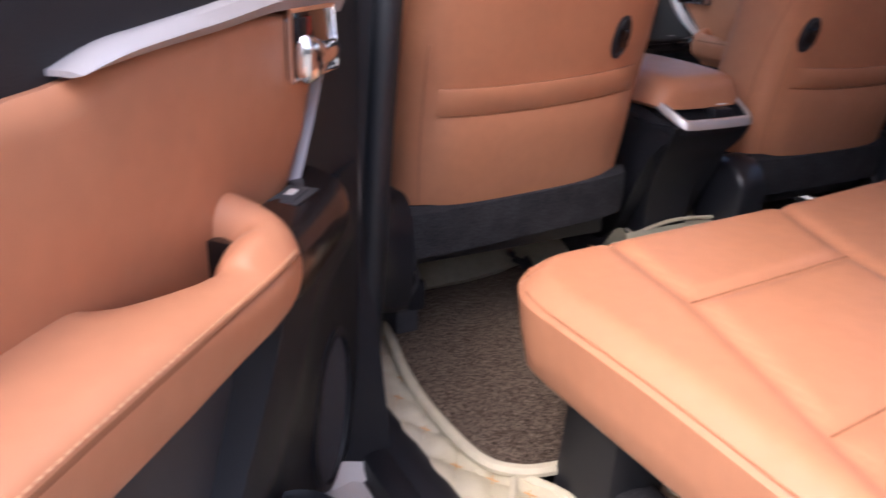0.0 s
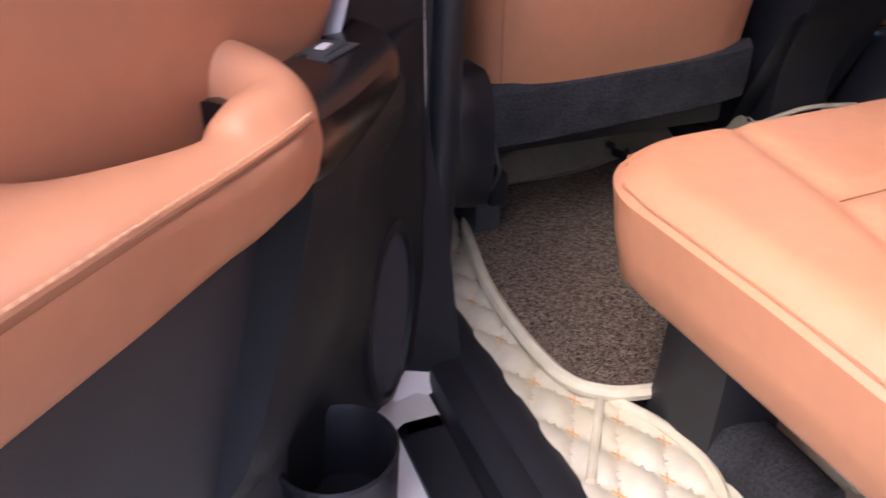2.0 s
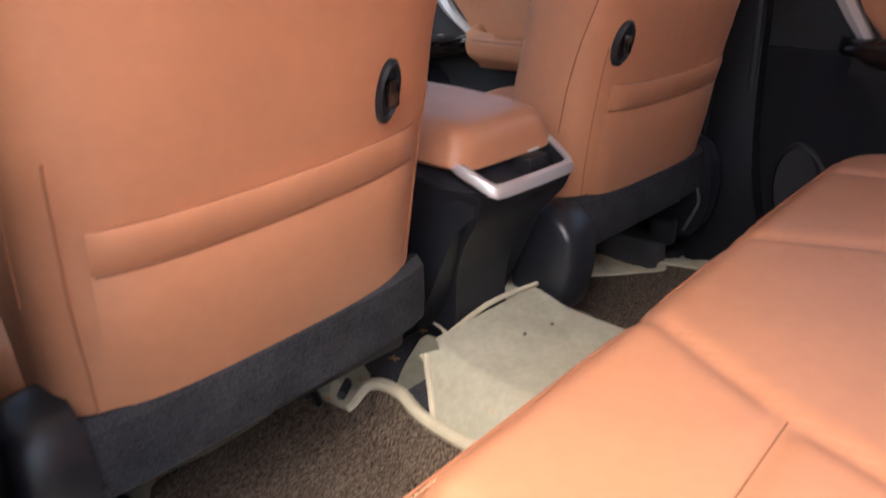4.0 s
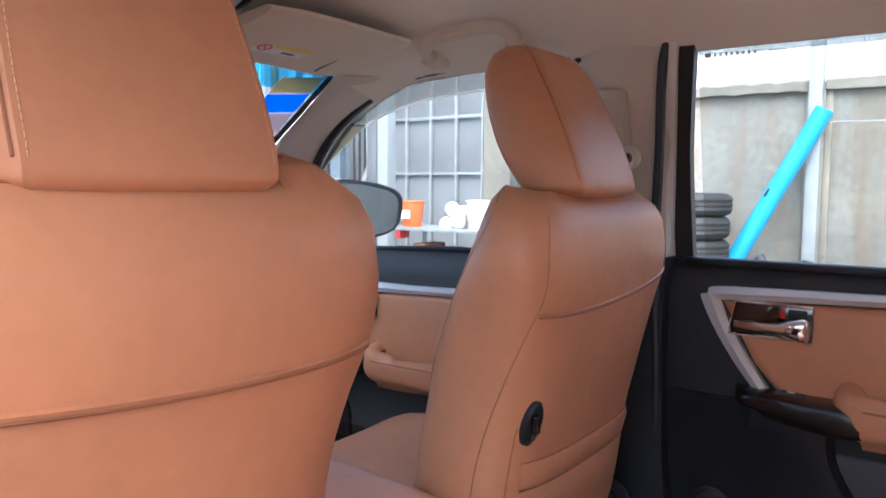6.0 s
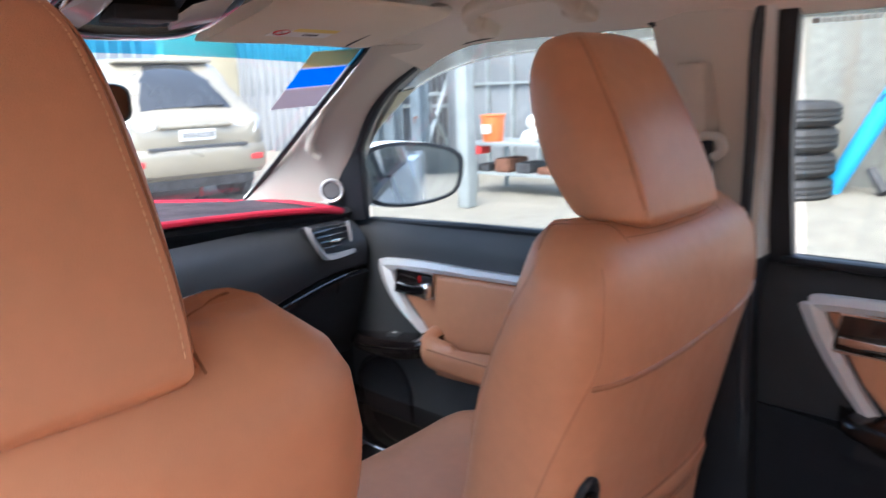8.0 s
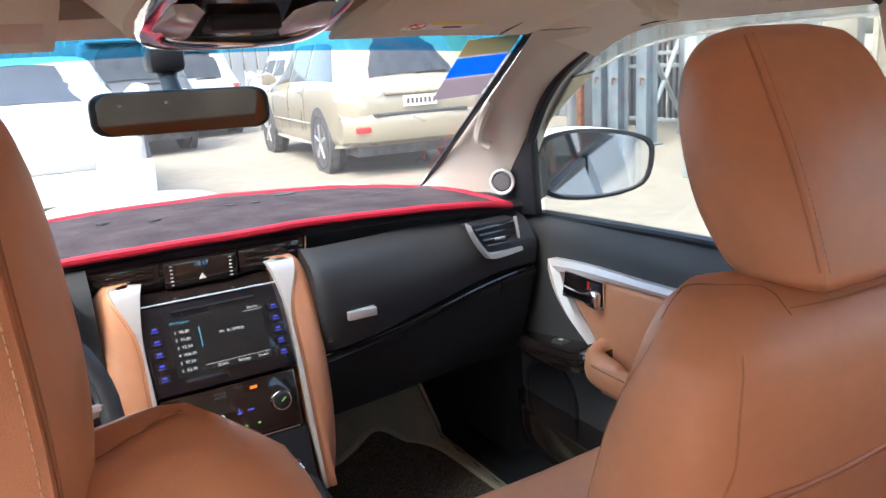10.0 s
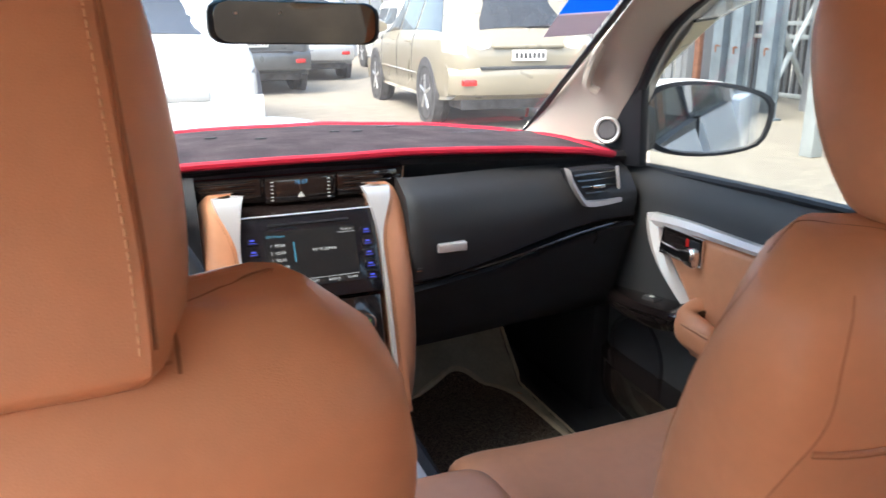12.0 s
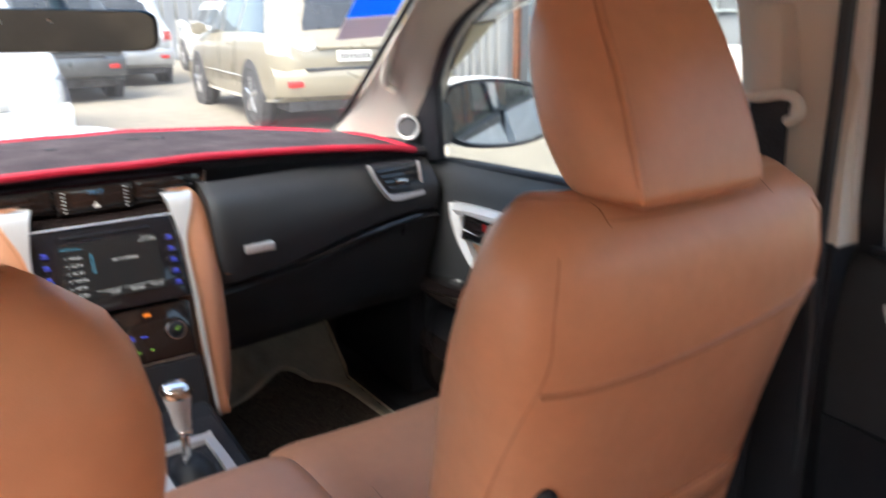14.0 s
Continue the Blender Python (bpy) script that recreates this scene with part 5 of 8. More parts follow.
solo("pillar_garnish", loft([[(-0.645, -0.082, 1.16), (-0.65, -0.02, 1.16), (-0.74, -0.01, 1.16), (-0.74, -0.06, 1.16)], [(-0.658, -0.085, 0.80), (-0.66, -0.03, 0.80), (-0.74, -0.02, 0.80), (-0.735, -0.06, 0.80)], [(-0.672, -0.09, 0.66), (-0.67, -0.05, 0.66), (-0.72, -0.03, 0.66), (-0.715, -0.06, 0.66)]], 2, 4), BLACK, "black pillar face in the door opening", "pillar", "structure")
solo("pillar_foot", loft([[(-0.68, -0.06, 0.70), (-0.68, 0.08, 0.70), (-0.76, 0.08, 0.70), (-0.75, -0.05, 0.70)], [(-0.69, -0.09, 0.58), (-0.68, 0.08, 0.58), (-0.78, 0.08, 0.58), (-0.77, -0.07, 0.58)], [(-0.69, -0.17, 0.50), (-0.68, 0.08, 0.50), (-0.80, 0.08, 0.50), (-0.80, -0.14, 0.50)]], 2, 4), WHITE_PAINT, "white painted foot of the centre pillar", "body panel", "structure")
solo("sill_pad", loft([[(x, y0, z) for x, z in ((-0.708, 0.500), (-0.709, 0.511), (-0.714, 0.515), (-0.750, 0.515), (-0.757, 0.510), (-0.758, 0.500))] for y0 in (-0.236, -0.239, -0.25, -0.6, -0.92)], 1, 2), BLACK, "black step pad on the white sill", "scuff plate", "structure")


def front_door(s, name, label):
    P = front_map(s)
    d = thing(name, label, "car door", P(0.3, 0, 0.6))
    skin = [(-0.02, 0.54), (-0.10, 0.56), (-0.125, 0.70), (-0.122, 0.85), (-0.095, 1.00), (-0.06, 1.095), (-0.045, 1.125), (-0.05, 1.0), (-0.05, 0.6)]
    part("shell", loft([[P(a, v, z) for v, z in skin] for a in (-0.05, 0.2, 0.5, 0.86)], 2, 2), WHITE_PAINT, d, "white painted door skin")
    secs = []
    for a, zt in ((-0.03, 1.118), (0.15, 1.128), (0.35, 1.136), (0.6, 1.144), (0.87, 1.15)):
        secs.append([P(a, -0.05, 0.54), P(a, 0.0, 0.55), P(a, 0.010, 0.75), P(a, 0.010, 0.90), P(a, 0.014, zt - 0.06), P(a, 0.006, zt - 0.018), P(a, -0.012, zt), P(a, -0.05, zt + 0.003)])
    part("door_panel", loft(secs, 1, 2), GREY_TRIM, d, "dark grey soft-touch door panel")
    ins = [(0.195, 1.026), (0.33, 1.036), (0.55, 1.043), (0.80, 1.048), (0.82, 0.85), (0.45, 0.83), (0.36, 0.85), (0.305, 0.885), (0.262, 0.935), (0.215, 0.985)]
    part("insert", cushion(P, ins, 0.008, 0.026, 0.02), LEATHER, d, "orange leather door insert")
    top = [(0.158, 1.034, 0.013), (0.18, 1.039, 0.013), (0.277, 1.047, 0.011), (0.42, 1.050, 0.009), (0.60, 1.055, 0.008), (0.8, 1.058, 0.006)]
    secs = [[P(a, 0.010, z - h), P(a, 0.028, z - h), P(a, 0.034, z), P(a, 0.026, z + h), P(a, 0.010, z + h)] for a, z, h in top]
    # silver trim here is lightened in colour to look lit by the sky
    part("silver_trim", loft(secs, 1, 4), SILVER_SKYLIT, d, "matt silver trim strip")
    limb = [(0.160, 1.046, 0.008), (0.168, 1.022, 0.017), (0.188, 0.978, 0.017), (0.226, 0.934, 0.013), (0.284, 0.894, 0.006)]
    secs = [[P(a - w, 0.010, z), P(a - w, 0.028, z + 0.002), P(a + w * 0.2, 0.036, z + 0.004), P(a + w, 0.026, z + 0.006), P(a + w, 0.010, z + 0.006)] for a, z, w in limb]
    part("silver_limb", loft(secs, 1, 4), SILVER_SKYLIT, d, "slanted matt silver trim")
    lever_set(P, d, 0.203, 0.325, 0.982, 1.034, 0.024)
    secs = []
    for a, v, h in ((0.04, 0.03, 0.01), (0.08, 0.06, 0.02), (0.16, 0.078, 0.03), (0.26, 0.087, 0.034), (0.32, 0.082, 0.028), (0.345, 0.060, 0.018)):
        k = 0.17 * (a - 0.11)
        secs.append([P(a, 0.006, 0.862 + k), P(a, v * 0.7, 0.864 + k), P(a, v - 0.006, 0.859 + k), P(a, v, 0.85 + k), P(a, v - 0.006, 0.854 - h + k), P(a, 0.006, 0.844 - h + k)])
    sp = part("switch_panel", loft(secs, 2, 4), GLOSS, d, "piano black switch panel")
    part("panel_line", tube([P(a, v + 0.001, 0.848 + 0.17 * (a - 0.11)) for a, v in ((0.10, 0.064), (0.16, 0.078), (0.26, 0.087), (0.32, 0.082))], 0.0014, 5, 3), CHROME, sp)
    part("window_switch", loft([[P(0.19, 0.03, 0.876), P(0.23, 0.03, 0.883), P(0.23, 0.055, 0.883), P(0.19, 0.055, 0.876)], [P(0.193, 0.032, 0.887), P(0.227, 0.032, 0.888), P(0.227, 0.053, 0.888), P(0.193, 0.053, 0.887)]], 1, 1), GREY_TRIM, sp)
    part("switch_mark", flat(P, [(0.204, 0.8875), (0.214, 0.8880), (0.214, 0.889), (0.204, 0.8885)], 0.04, 0.047, 0), LABEL_W, sp)
    armrest_parts(P, d, 0.335, 0.80, 0.902)
    secs = []
    for a, v in ((0.02, 0.02), (0.1, 0.06), (0.3, 0.07), (0.7, 0.07), (0.84, 0.02)):
        secs.append([P(a, 0.0, 0.70), P(a, v, 0.70), P(a, v + 0.004, 0.69), P(a, v - 0.005, 0.60), P(a, 0.0, 0.58)])
    part("map_pocket", loft(secs, 2, 3), GLOSS, d, "dark moulded door pocket")
    oval = lambda k, v: [P(0.13 + 0.085 * k * math.cos(t), v, 0.72 + 0.085 * k * math.sin(t)) for t in (2 * math.pi * i / 32 for i in range(32))]
    part("speaker_ring", loft([oval(1.1, 0.004), oval(1.07, 0.018), oval(0.98, 0.018), oval(0.95, 0.012), oval(0.3, 0.015)], 1, 1), BLACK, d)
    part("outer_handle", tube([P(0.72, -0.125, 0.985), P(0.73, -0.155, 0.988), P(0.83, -0.155, 0.990), P(0.84, -0.125, 0.990)], 0.011, 8, 4), CHROME, d)
    # mirror sail with tweeter
    part("mirror_sail", slab([(s * 0.70, 1.08, 1.115), (s * 0.70, 0.925, 1.13), (s * 0.672, 0.90, 1.34), (s * 0.685, 0.97, 1.28)], (s * 0.02, 0, 0), 0.004), BLACK, d)
    ax = Vector((-s * 0.75, -0.66, 0.12)).normalized()
    c = Vector((s * 0.685, 1.015, 1.195))
    tw = part("tweeter", disc(c, ax, 0.030, 0.022, 0.026, 28, 0.004), BLACK, d)
    part("tweeter_ring", tube([c + ax * 0.023 + (ax.orthogonal().normalized() * math.cos(t) + ax.cross(ax.orthogonal().normalized()) * math.sin(t)) * 0.025 for t in (2 * math.pi * i / 28 for i in range(28))], 0.004, 8, closed=True), SILVER, tw, "silver tweeter ring")
    part("tweeter_mesh", disc(c + ax * 0.021, ax, 0.021, 0.004, 0.017, 24), MESH_GRILLE, tw)
    # window and its seals
    q = lambda y, z: Vector((s * (0.742 - 0.135 * (z - 1.13) / 0.4), y, z))
    g = part("window", slab([q(0.95, 1.11), q(0.16, 1.14), q(0.17, 1.515), q(0.40, 1.515), q(0.58, 1.495), q(0.76, 1.42), q(0.90, 1.30)], (s * 0.004, 0, 0)), GLASS, d, "clear front side window")
    g.visible_shadow = False
    part("waist_seal", tube([q(1.0, 1.118) + Vector((-s * 0.012, 0, 0)), q(0.6, 1.140) + Vector((-s * 0.012, 0, 0)), q(0.15, 1.152) + Vector((-s * 0.012, 0, 0))], 0.007, 6), RUBBER, d)
    part("window_seal", tube([q(1.02, 1.16), q(0.91, 1.30), q(0.77, 1.42), q(0.59, 1.495), q(0.42, 1.515), q(0.17, 1.515), q(0.155, 1.40), q(0.15, 1.15)], 0.011, 8, 4), RUBBER, d)
    part("frame_edge", tube([q(1.0, 1.22) + Vector((s * 0.03, 0.03, 0)), q(0.89, 1.345) + Vector((s * 0.03, 0.02, 0)), q(0.75, 1.44) + Vector((s * 0.03, 0.02, 0.01)), q(0.58, 1.51) + Vector((s * 0.03, 0, 0.012)), q(0.3, 1.53) + Vector((s * 0.03, 0, 0.01))], 0.012, 8, 4), WHITE_PAINT, d)
    # smoked rain visor outside along the top
    v0 = [q(y, z) + Vector((s * 0.03, 0, 0)) for y, z in ((0.97, 1.255), (0.86, 1.345), (0.76, 1.42), (0.62, 1.485), (0.45, 1.512), (0.17, 1.515))]
    v1 = [Vector((s * 0.757, y, z)) for y, z in ((1.01, 1.285), (0.90, 1.358), (0.80, 1.426), (0.665, 1.468), (0.49, 1.486), (0.17, 1.492))]
    off = Vector((s * 0.003, 0, 0))
    sheet = lambda lo, hi: loft([[a, b, b + off, a + off] for a, b in list(zip(v0, v1))[lo:hi]], 1, 5)
    rv = part("rain_visor", sheet(2, 6), SMOKE, d, "smoked plastic rain visor over the window")
    rv.visible_shadow = False
    part("visor_front", sheet(0, 3), PLASTER, rv, "cream front end of the visor with dark marks")
    part("visor_edge", tube([b + off for b in v1], 0.0026, 6, 5), WHITE_PL, rv)
    part("visor_rim", tube([v0[2] - off, v0[2] * 0.4 + v1[2] * 0.6 - off, v1[2] - off], 0.003, 6, 4), BLACK, rv)
    for f in (0.18, 0.26, 0.72, 0.80, 1.25, 1.33):
        k, r = int(f), f - int(f)
        a, b = v0[k].lerp(v0[k + 1], r), v1[k].lerp(v1[k + 1], r)
        part("visor_mark", tube([a.lerp(b, 0.35) - off, a.lerp(b, 0.9) - off], 0.0028, 5), BLACK, rv)
    # outside mirror
    mx = thing("side_mirror", "white and black outside mirror reflecting the car flank", "car mirror", (s * 0.88, 0.98, 1.16))
    X = lambda x, y, z: Vector((s * x, y, z))
    ring = lambda k, y, dx=0.0: [X(0.874 + dx + (p[0] - 0.865) * k, y - 0.36 * (p[0] - 0.865) * k, 1.213 + (p[1] - 1.213) * k) for p in ((0.738, 1.245), (0.76, 1.282), (0.83, 1.297), (0.93, 1.288), (1.0, 1.262), (1.008, 1.215), (0.985, 1.16), (0.90, 1.138), (0.80, 1.143), (0.75, 1.175))]
    part("housing", loft([ring(1.0, 0.955), ring(1.04, 0.985), ring(1.0, 1.02, 0.01), ring(0.85, 1.06, 0.02), ring(0.5, 1.085, 0.02), ring(0.03, 1.088, 0.02)], 3, 3, caps=False), WHITE_PAINT, mx)
    part("bezel", loft([ring(0.985, 0.955), ring(1.01, 0.949), ring(0.92, 0.946, 0.004), ring(0.88, 0.966, 0.004)], 3, 1, caps=False), BLACK, mx)
    gl = [p + Vector((0, 0.004 - 0.085 * (abs(p.x) - 0.880) + 0.025 * (p.z - 1.213), 0)) for p in ring(0.915, 0.958, 0.004)]
    tilt = gl
    part("mirror_glass", loft([tilt, [p + Vector((0, 0.004, 0)) for p in tilt]], 3, 1), MIRROR, mx, "mirror glass")
    part("mirror_arm", loft([[X(0.70, 0.93, 1.15), X(0.70, 1.02, 1.13), X(0.70, 1.02, 1.24), X(0.70, 0.94, 1.27)], [X(0.77, 0.97, 1.16), X(0.77, 1.04, 1.15), X(0.77, 1.04, 1.22), X(0.77, 0.98, 1.24)]], 2, 2), BLACK, mx)
    return d


front_door(1, "front_door", "closed right front car door with orange insert")
front_door(-1, "front_door", "closed left front car door with orange insert")

# ---- front seats ----
BACK = [(0.69, 0.065, 0.200, 0.186), (0.74, 0.048, 0.212, 0.203), (0.83, 0.034, 0.214, 0.208), (0.92, 0.020, 0.205, 0.208), (1.02, -0.004, 0.184, 0.212), (1.10, -0.022, 0.168, 0.219), (1.135, -0.030, 0.156, 0.226),
        (1.16, -0.033, 0.145, 0.230), (1.19, -0.034, 0.130, 0.230), (1.232, -0.028, 0.106, 0.222), (1.256, -0.014, 0.094, 0.208), (1.270, 0.010, 0.080, 0.180)]


def back_face(c, x, z, front=False):
    """A place on the seat back's rear (or front) skin at x from its middle and height z."""
    yr, yf, hw = lerp_rows(BACK, z)
    yc, hd = (yr + yf) / 2, (yf - yr) / 2
    k = (1 - min(abs(x) / hw, 1) ** 4.0) ** (1 / 4.0)
    return Vector((c + x, yc + hd * k * (1 if front else -1), z))


def back_side(c, sgn, f, z):
    """A place on the side skin: f from -1 (rear) to 1 (front)."""
    yr, yf, hw = lerp_rows(BACK, z)
    yc, hd = (yr + yf) / 2, (yf - yr) / 2
    k = (1 - min(abs(f), 1) ** 4.0) ** (1 / 4.0)
    slim = 1 - max(0.0, f) ** 2 * (0.10 * ease((z - 0.80) / 0.2) + 0.36 * ease((z - 1.03) / 0.2))
    return Vector((c + sgn * hw * k * slim, yc + hd * f, z))


def front_seat(c, inner, label, tilt=0.0, lean=0.0):
    """A front seat; inner is the side of the centre console (-1 left, 1 right)."""
    seat = thing("front_seat", label, "car seat", (c, 0.3, 0.5), group="front seats")
    secs = []
    rows = [lerp_rows(BACK, 0.69 + (1.270 - 0.69) * i / 30) + [0.69 + (1.270 - 0.69) * i / 30] for i in range(31)]
    for yr, yf, hw, z in rows:
        yc, hd = (yr + yf) / 2, (yf - yr) / 2
        ring = []
        for j in range(48):
            t = 2 * math.pi * j / 48
            cx, cy = math.cos(t), math.sin(t)
            slim = 1 - max(0.0, cy) * (0.10 * ease((z - 0.80) / 0.2) + 0.36 * ease((z - 1.03) / 0.2))
            slim -= 0.09 * max(0.0, -cy) * math.exp(-((z - 1.05) / 0.06) ** 2) * (inner > 0)
            ring.append((c + slim * hw * math.copysign(abs(cx) ** 0.5, cx), yc + hd * math.copysign(abs(cy) ** 0.5, cy), z + 0.004 * noise.noise((cx * 2 + c, cy * 2, z * 9))))
        secs.append(ring)
    last = secs[-1]
    mid = Vector((c, 0.06, 1.2755))
    secs.append([mid + (Vector(p) - mid) * 0.55 + Vector((0, 0, 0.002)) for p in last])
    secs.append([mid + (Vector(p) - mid) * 0.05 + Vector((0, 0, 0.003)) for p in last])
    back = part("backrest", loft(secs, 1, 1), LEATHER, seat, "smooth orange leather backrest")
    # seams of the rear cover
    hem = [back_face(c, x, (1.154 if inner > 0 else 1.142) + 0.012 * (-inner) * x / 0.17 - 0.012 * (1 - (x / 0.2) ** 2)) + Vector((0, -0.0008, 0)) for x in [-0.196 + 0.0196 * i for i in range(21)]]
    part("cover_seam", tube(hem, 0.0024, 6), LEATHER_EDGE, back)
    # dark line just below the hem, painting the shade under it
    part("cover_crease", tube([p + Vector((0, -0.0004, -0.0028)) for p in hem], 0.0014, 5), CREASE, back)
    for sg in (-1, 1):
        part("pocket_seam", tube([back_face(c, sg * x, z) + Vector((0, -0.0004, 0)) for x, z in ((0.184, 0.98), (0.184, 0.95), (0.182, 0.85), (0.176, 0.752))], 0.0014, 6, 6), LEATHER_EDGE, back)
        run = [(p.x, p.y) for p in spline([(-0.84, 1.245, 0), (-0.84, 1.20, 0), (-0.83, 1.15, 0), (-0.70, 1.09, 0), (-0.52, 1.01, 0), (-0.44, 0.95, 0), (-0.40, 0.86, 0)], 8)]
        if sg < 0 or inner < 0:
            part("side_seam", tube([back_side(c, sg, f, z) for f, z in run], 0.0012, 6), LEATHER_EDGE, back)
        over = [Vector((c + sg * x, y, z)) for x, y, z in ((0.112, 0.030, 1.276), (0.124, 0.040, 1.275), (0.155, 0.052, 1.272), (0.180, 0.054, 1.264), (0.200, 0.050, 1.254))]
        down = [back_side(c, sg, f, z) for f, z in [(p.x, p.y) for p in spline([(0.12, 1.245, 0), (0.34, 1.20, 0), (0.47, 1.16, 0), (0.55, 1.107, 0), (0.68, 1.05, 0), (0.80, 1.0, 0)], 8)]]
        gather = [Vector((c + sg * x, y, 1.276)) for x, y in ((0.112, 0.030), (0.114, 0.012), (0.115, -0.006), (0.115, -0.016))]
        top = [back_face(c, sg * x, z) for x, z in ((0.0, 1.262), (0.04, 1.262), (0.08, 1.263), (0.112, 1.264))]
        for nm, run, r in (("shoulder_seam", over, 0.0009), ("side_seam", down if inner < 0 else None, 0.0011), ("gather", gather, 0.0010), ("top_seam", top, 0.0010)):
            if not run:
                continue
            fold = part(nm, tube(run, r, 6, 6), CREASE if nm not in ("side_seam", "top_seam") else LEATHER_EDGE, back)
            lie = fold.modifiers.new("lie_on_leather", "SHRINKWRAP")
            lie.target, lie.wrap_method, lie.wrap_mode, lie.offset = back, "NEAREST_SURFACEPOINT", "ON_SURFACE", 0.0008
    # map pocket with an elastic band
    secs = []
    for i in range(21):
        x = -0.166 + 0.0166 * i
        zt = (0.934 if inner > 0 else 0.928) - 0.006 * (1 - (x / 0.17) ** 2) + tilt * x / 0.17
        pts = []
        for dz, out in ((0.0, 0.001), (0.001, 0.006), (-0.004, 0.0085), (-0.018, 0.0075), (-0.033, 0.006), (-0.036, 0.0035), (-0.040, 0.0055), (-0.09, 0.0065), (-0.14, 0.005), (-0.172, 0.0005)):
            p = back_face(c, x, zt + dz)
            edge = min(1.0, (0.17 - abs(x)) / 0.01)
            pts.append(p + Vector((0, -out * max(edge, 0.1), 0)))
        secs.append(pts)
    part("map_pocket", loft(secs, 1, 1, closed=False), LEATHER, back, "orange leather map pocket with elastic top")
    # pocket lip and band seam carry their shade as a dark line
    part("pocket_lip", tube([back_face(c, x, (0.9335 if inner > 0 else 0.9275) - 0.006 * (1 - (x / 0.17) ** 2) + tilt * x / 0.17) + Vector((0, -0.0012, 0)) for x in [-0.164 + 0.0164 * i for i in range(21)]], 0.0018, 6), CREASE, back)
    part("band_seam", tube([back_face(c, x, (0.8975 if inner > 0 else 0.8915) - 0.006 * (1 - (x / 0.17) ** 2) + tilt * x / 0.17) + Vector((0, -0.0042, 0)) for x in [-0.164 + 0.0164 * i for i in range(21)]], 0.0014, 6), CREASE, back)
    # oval shopping hook
    hx = 0.114 if inner > 0 else -0.168
    oval = lambda k, o: [back_face(c, hx + 0.0135 * k * math.cos(t), 0.985 + 0.030 * k * math.sin(t)) + Vector((0, -o, 0)) for t in (2 * math.pi * i / 24 for i in range(24))]
    hook = part("bag_hook", loft([oval(1.0, 0.0), oval(1.0, 0.005), oval(0.85, 0.008), oval(0.72, 0.004)], 1, 1), BLACK, back, "black oval bag hook")
    part("hook_tongue", rbox((c + hx - 0.006, back_face(c, hx, 0.99).y - 0.012, 0.972), (c + hx + 0.006, back_face(c, hx, 0.99).y - 0.003, 0.997), 0.003), GLOSS, hook)
    # headrest
    rows = [(1.266, 0.004, 0.066, 0.088, 0.040, 0.070, 0.072), (1.276, -0.009, 0.084, 0.112, 0.042, 0.084, 0.090), (1.290, -0.010, 0.087, 0.118, 0.048, 0.096, 0.096), (1.330, 0.004, 0.087, 0.122, 0.062, 0.120, 0.100), (1.380, 0.026, 0.084, 0.120, 0.080, 0.140, 0.098),
            (1.425, 0.050, 0.081, 0.114, 0.098, 0.152, 0.090), (1.454, 0.068, 0.076, 0.104, 0.108, 0.152, 0.080), (1.472, 0.086, 0.066, 0.086, 0.116, 0.146, 0.064), (1.480, 0.106, 0.040, 0.052, 0.120, 0.134, 0.036)]
    secs = []
    for z, yr, hr, hs, ys, yf, hf in rows:
        hs, hf = hs - 0.014, hf - 0.004
        half = [(hr - 0.010, yr - 0.0005), (hr, yr + 0.004), (hr + (hs - hr) * 0.55, yr + (ys - yr) * 0.42), (hs, ys), (hf, yf - 0.010), (hf * 0.6, yf - 0.001)]
        secs.append([(c, yr - 0.002, z)] + [(c + x, y, z) for x, y in half] + [(c, yf, z)] + [(c - x, y, z) for x, y in half[::-1]])
    hr_ob = part("headrest", loft(secs, 3, 5), LEATHER, seat, "orange leather headrest")
    for sg in (-1, 1):
        line = [Vector((c + sg * (hr + 0.0005), yr + 0.0035, z)) for z, yr, hr, *_ in rows[2:8]]
        seam = part("headrest_seam", tube(line, 0.0013, 6, 6), CREASE if inner > 0 else LEATHER_EDGE, hr_ob)
        thread = part("stitching", stitches([p + Vector((-sg * 0.006, -0.004, 0)) for p in line], 0.005, 0.0034, 0.0006), THREAD if inner > 0 else LEATHER_EDGE, hr_ob)
        for ob, lift in ((seam, 0.0002), (thread, 0.0004)):
            lie = ob.modifiers.new("lie_on_leather", "SHRINKWRAP")
            lie.target, lie.wrap_method, lie.wrap_mode, lie.offset = hr_ob, "NEAREST_SURFACEPOINT", "OUTSIDE", lift
        part("headrest_post", tube([(c + sg * 0.05, 0.04, 1.24), (c + sg * 0.05, 0.04, 1.29)], 0.006, 10), CHROME, hr_ob)
    # cushion with bolsters
    secs = []
    for y, zt, zb, hw, bol in ((0.14, 0.75, 0.64, 0.200, 0.0), (0.20, 0.785, 0.63, 0.226, 0.012), (0.32, 0.790, 0.62, 0.244, 0.016), (0.44, 0.800, 0.62, 0.252, 0.012), (0.52, 0.806, 0.63, 0.252, 0.004), (0.57, 0.788, 0.65, 0.242, -0.002), (0.592, 0.745, 0.67, 0.21, -0.008)):
        secs.append([(c - hw + 0.02, y, zb), (c - hw, y, (zb + zt) / 2), (c - hw + 0.006, y, zt - 0.015 + bol), (c - hw + 0.045, y, zt + bol), (c - 0.12, y, zt - 0.004), (c, y, zt - 0.006), (c + 0.12, y, zt - 0.004), (c + hw - 0.045, y, zt + bol), (c + hw - 0.006, y, zt - 0.015 + bol), (c + hw, y, (zb + zt) / 2), (c + hw - 0.02, y, zb)])
    cu = part("seat_cushion", loft(secs, 3, 4), LEATHER, seat, "orange leather seat cushion")
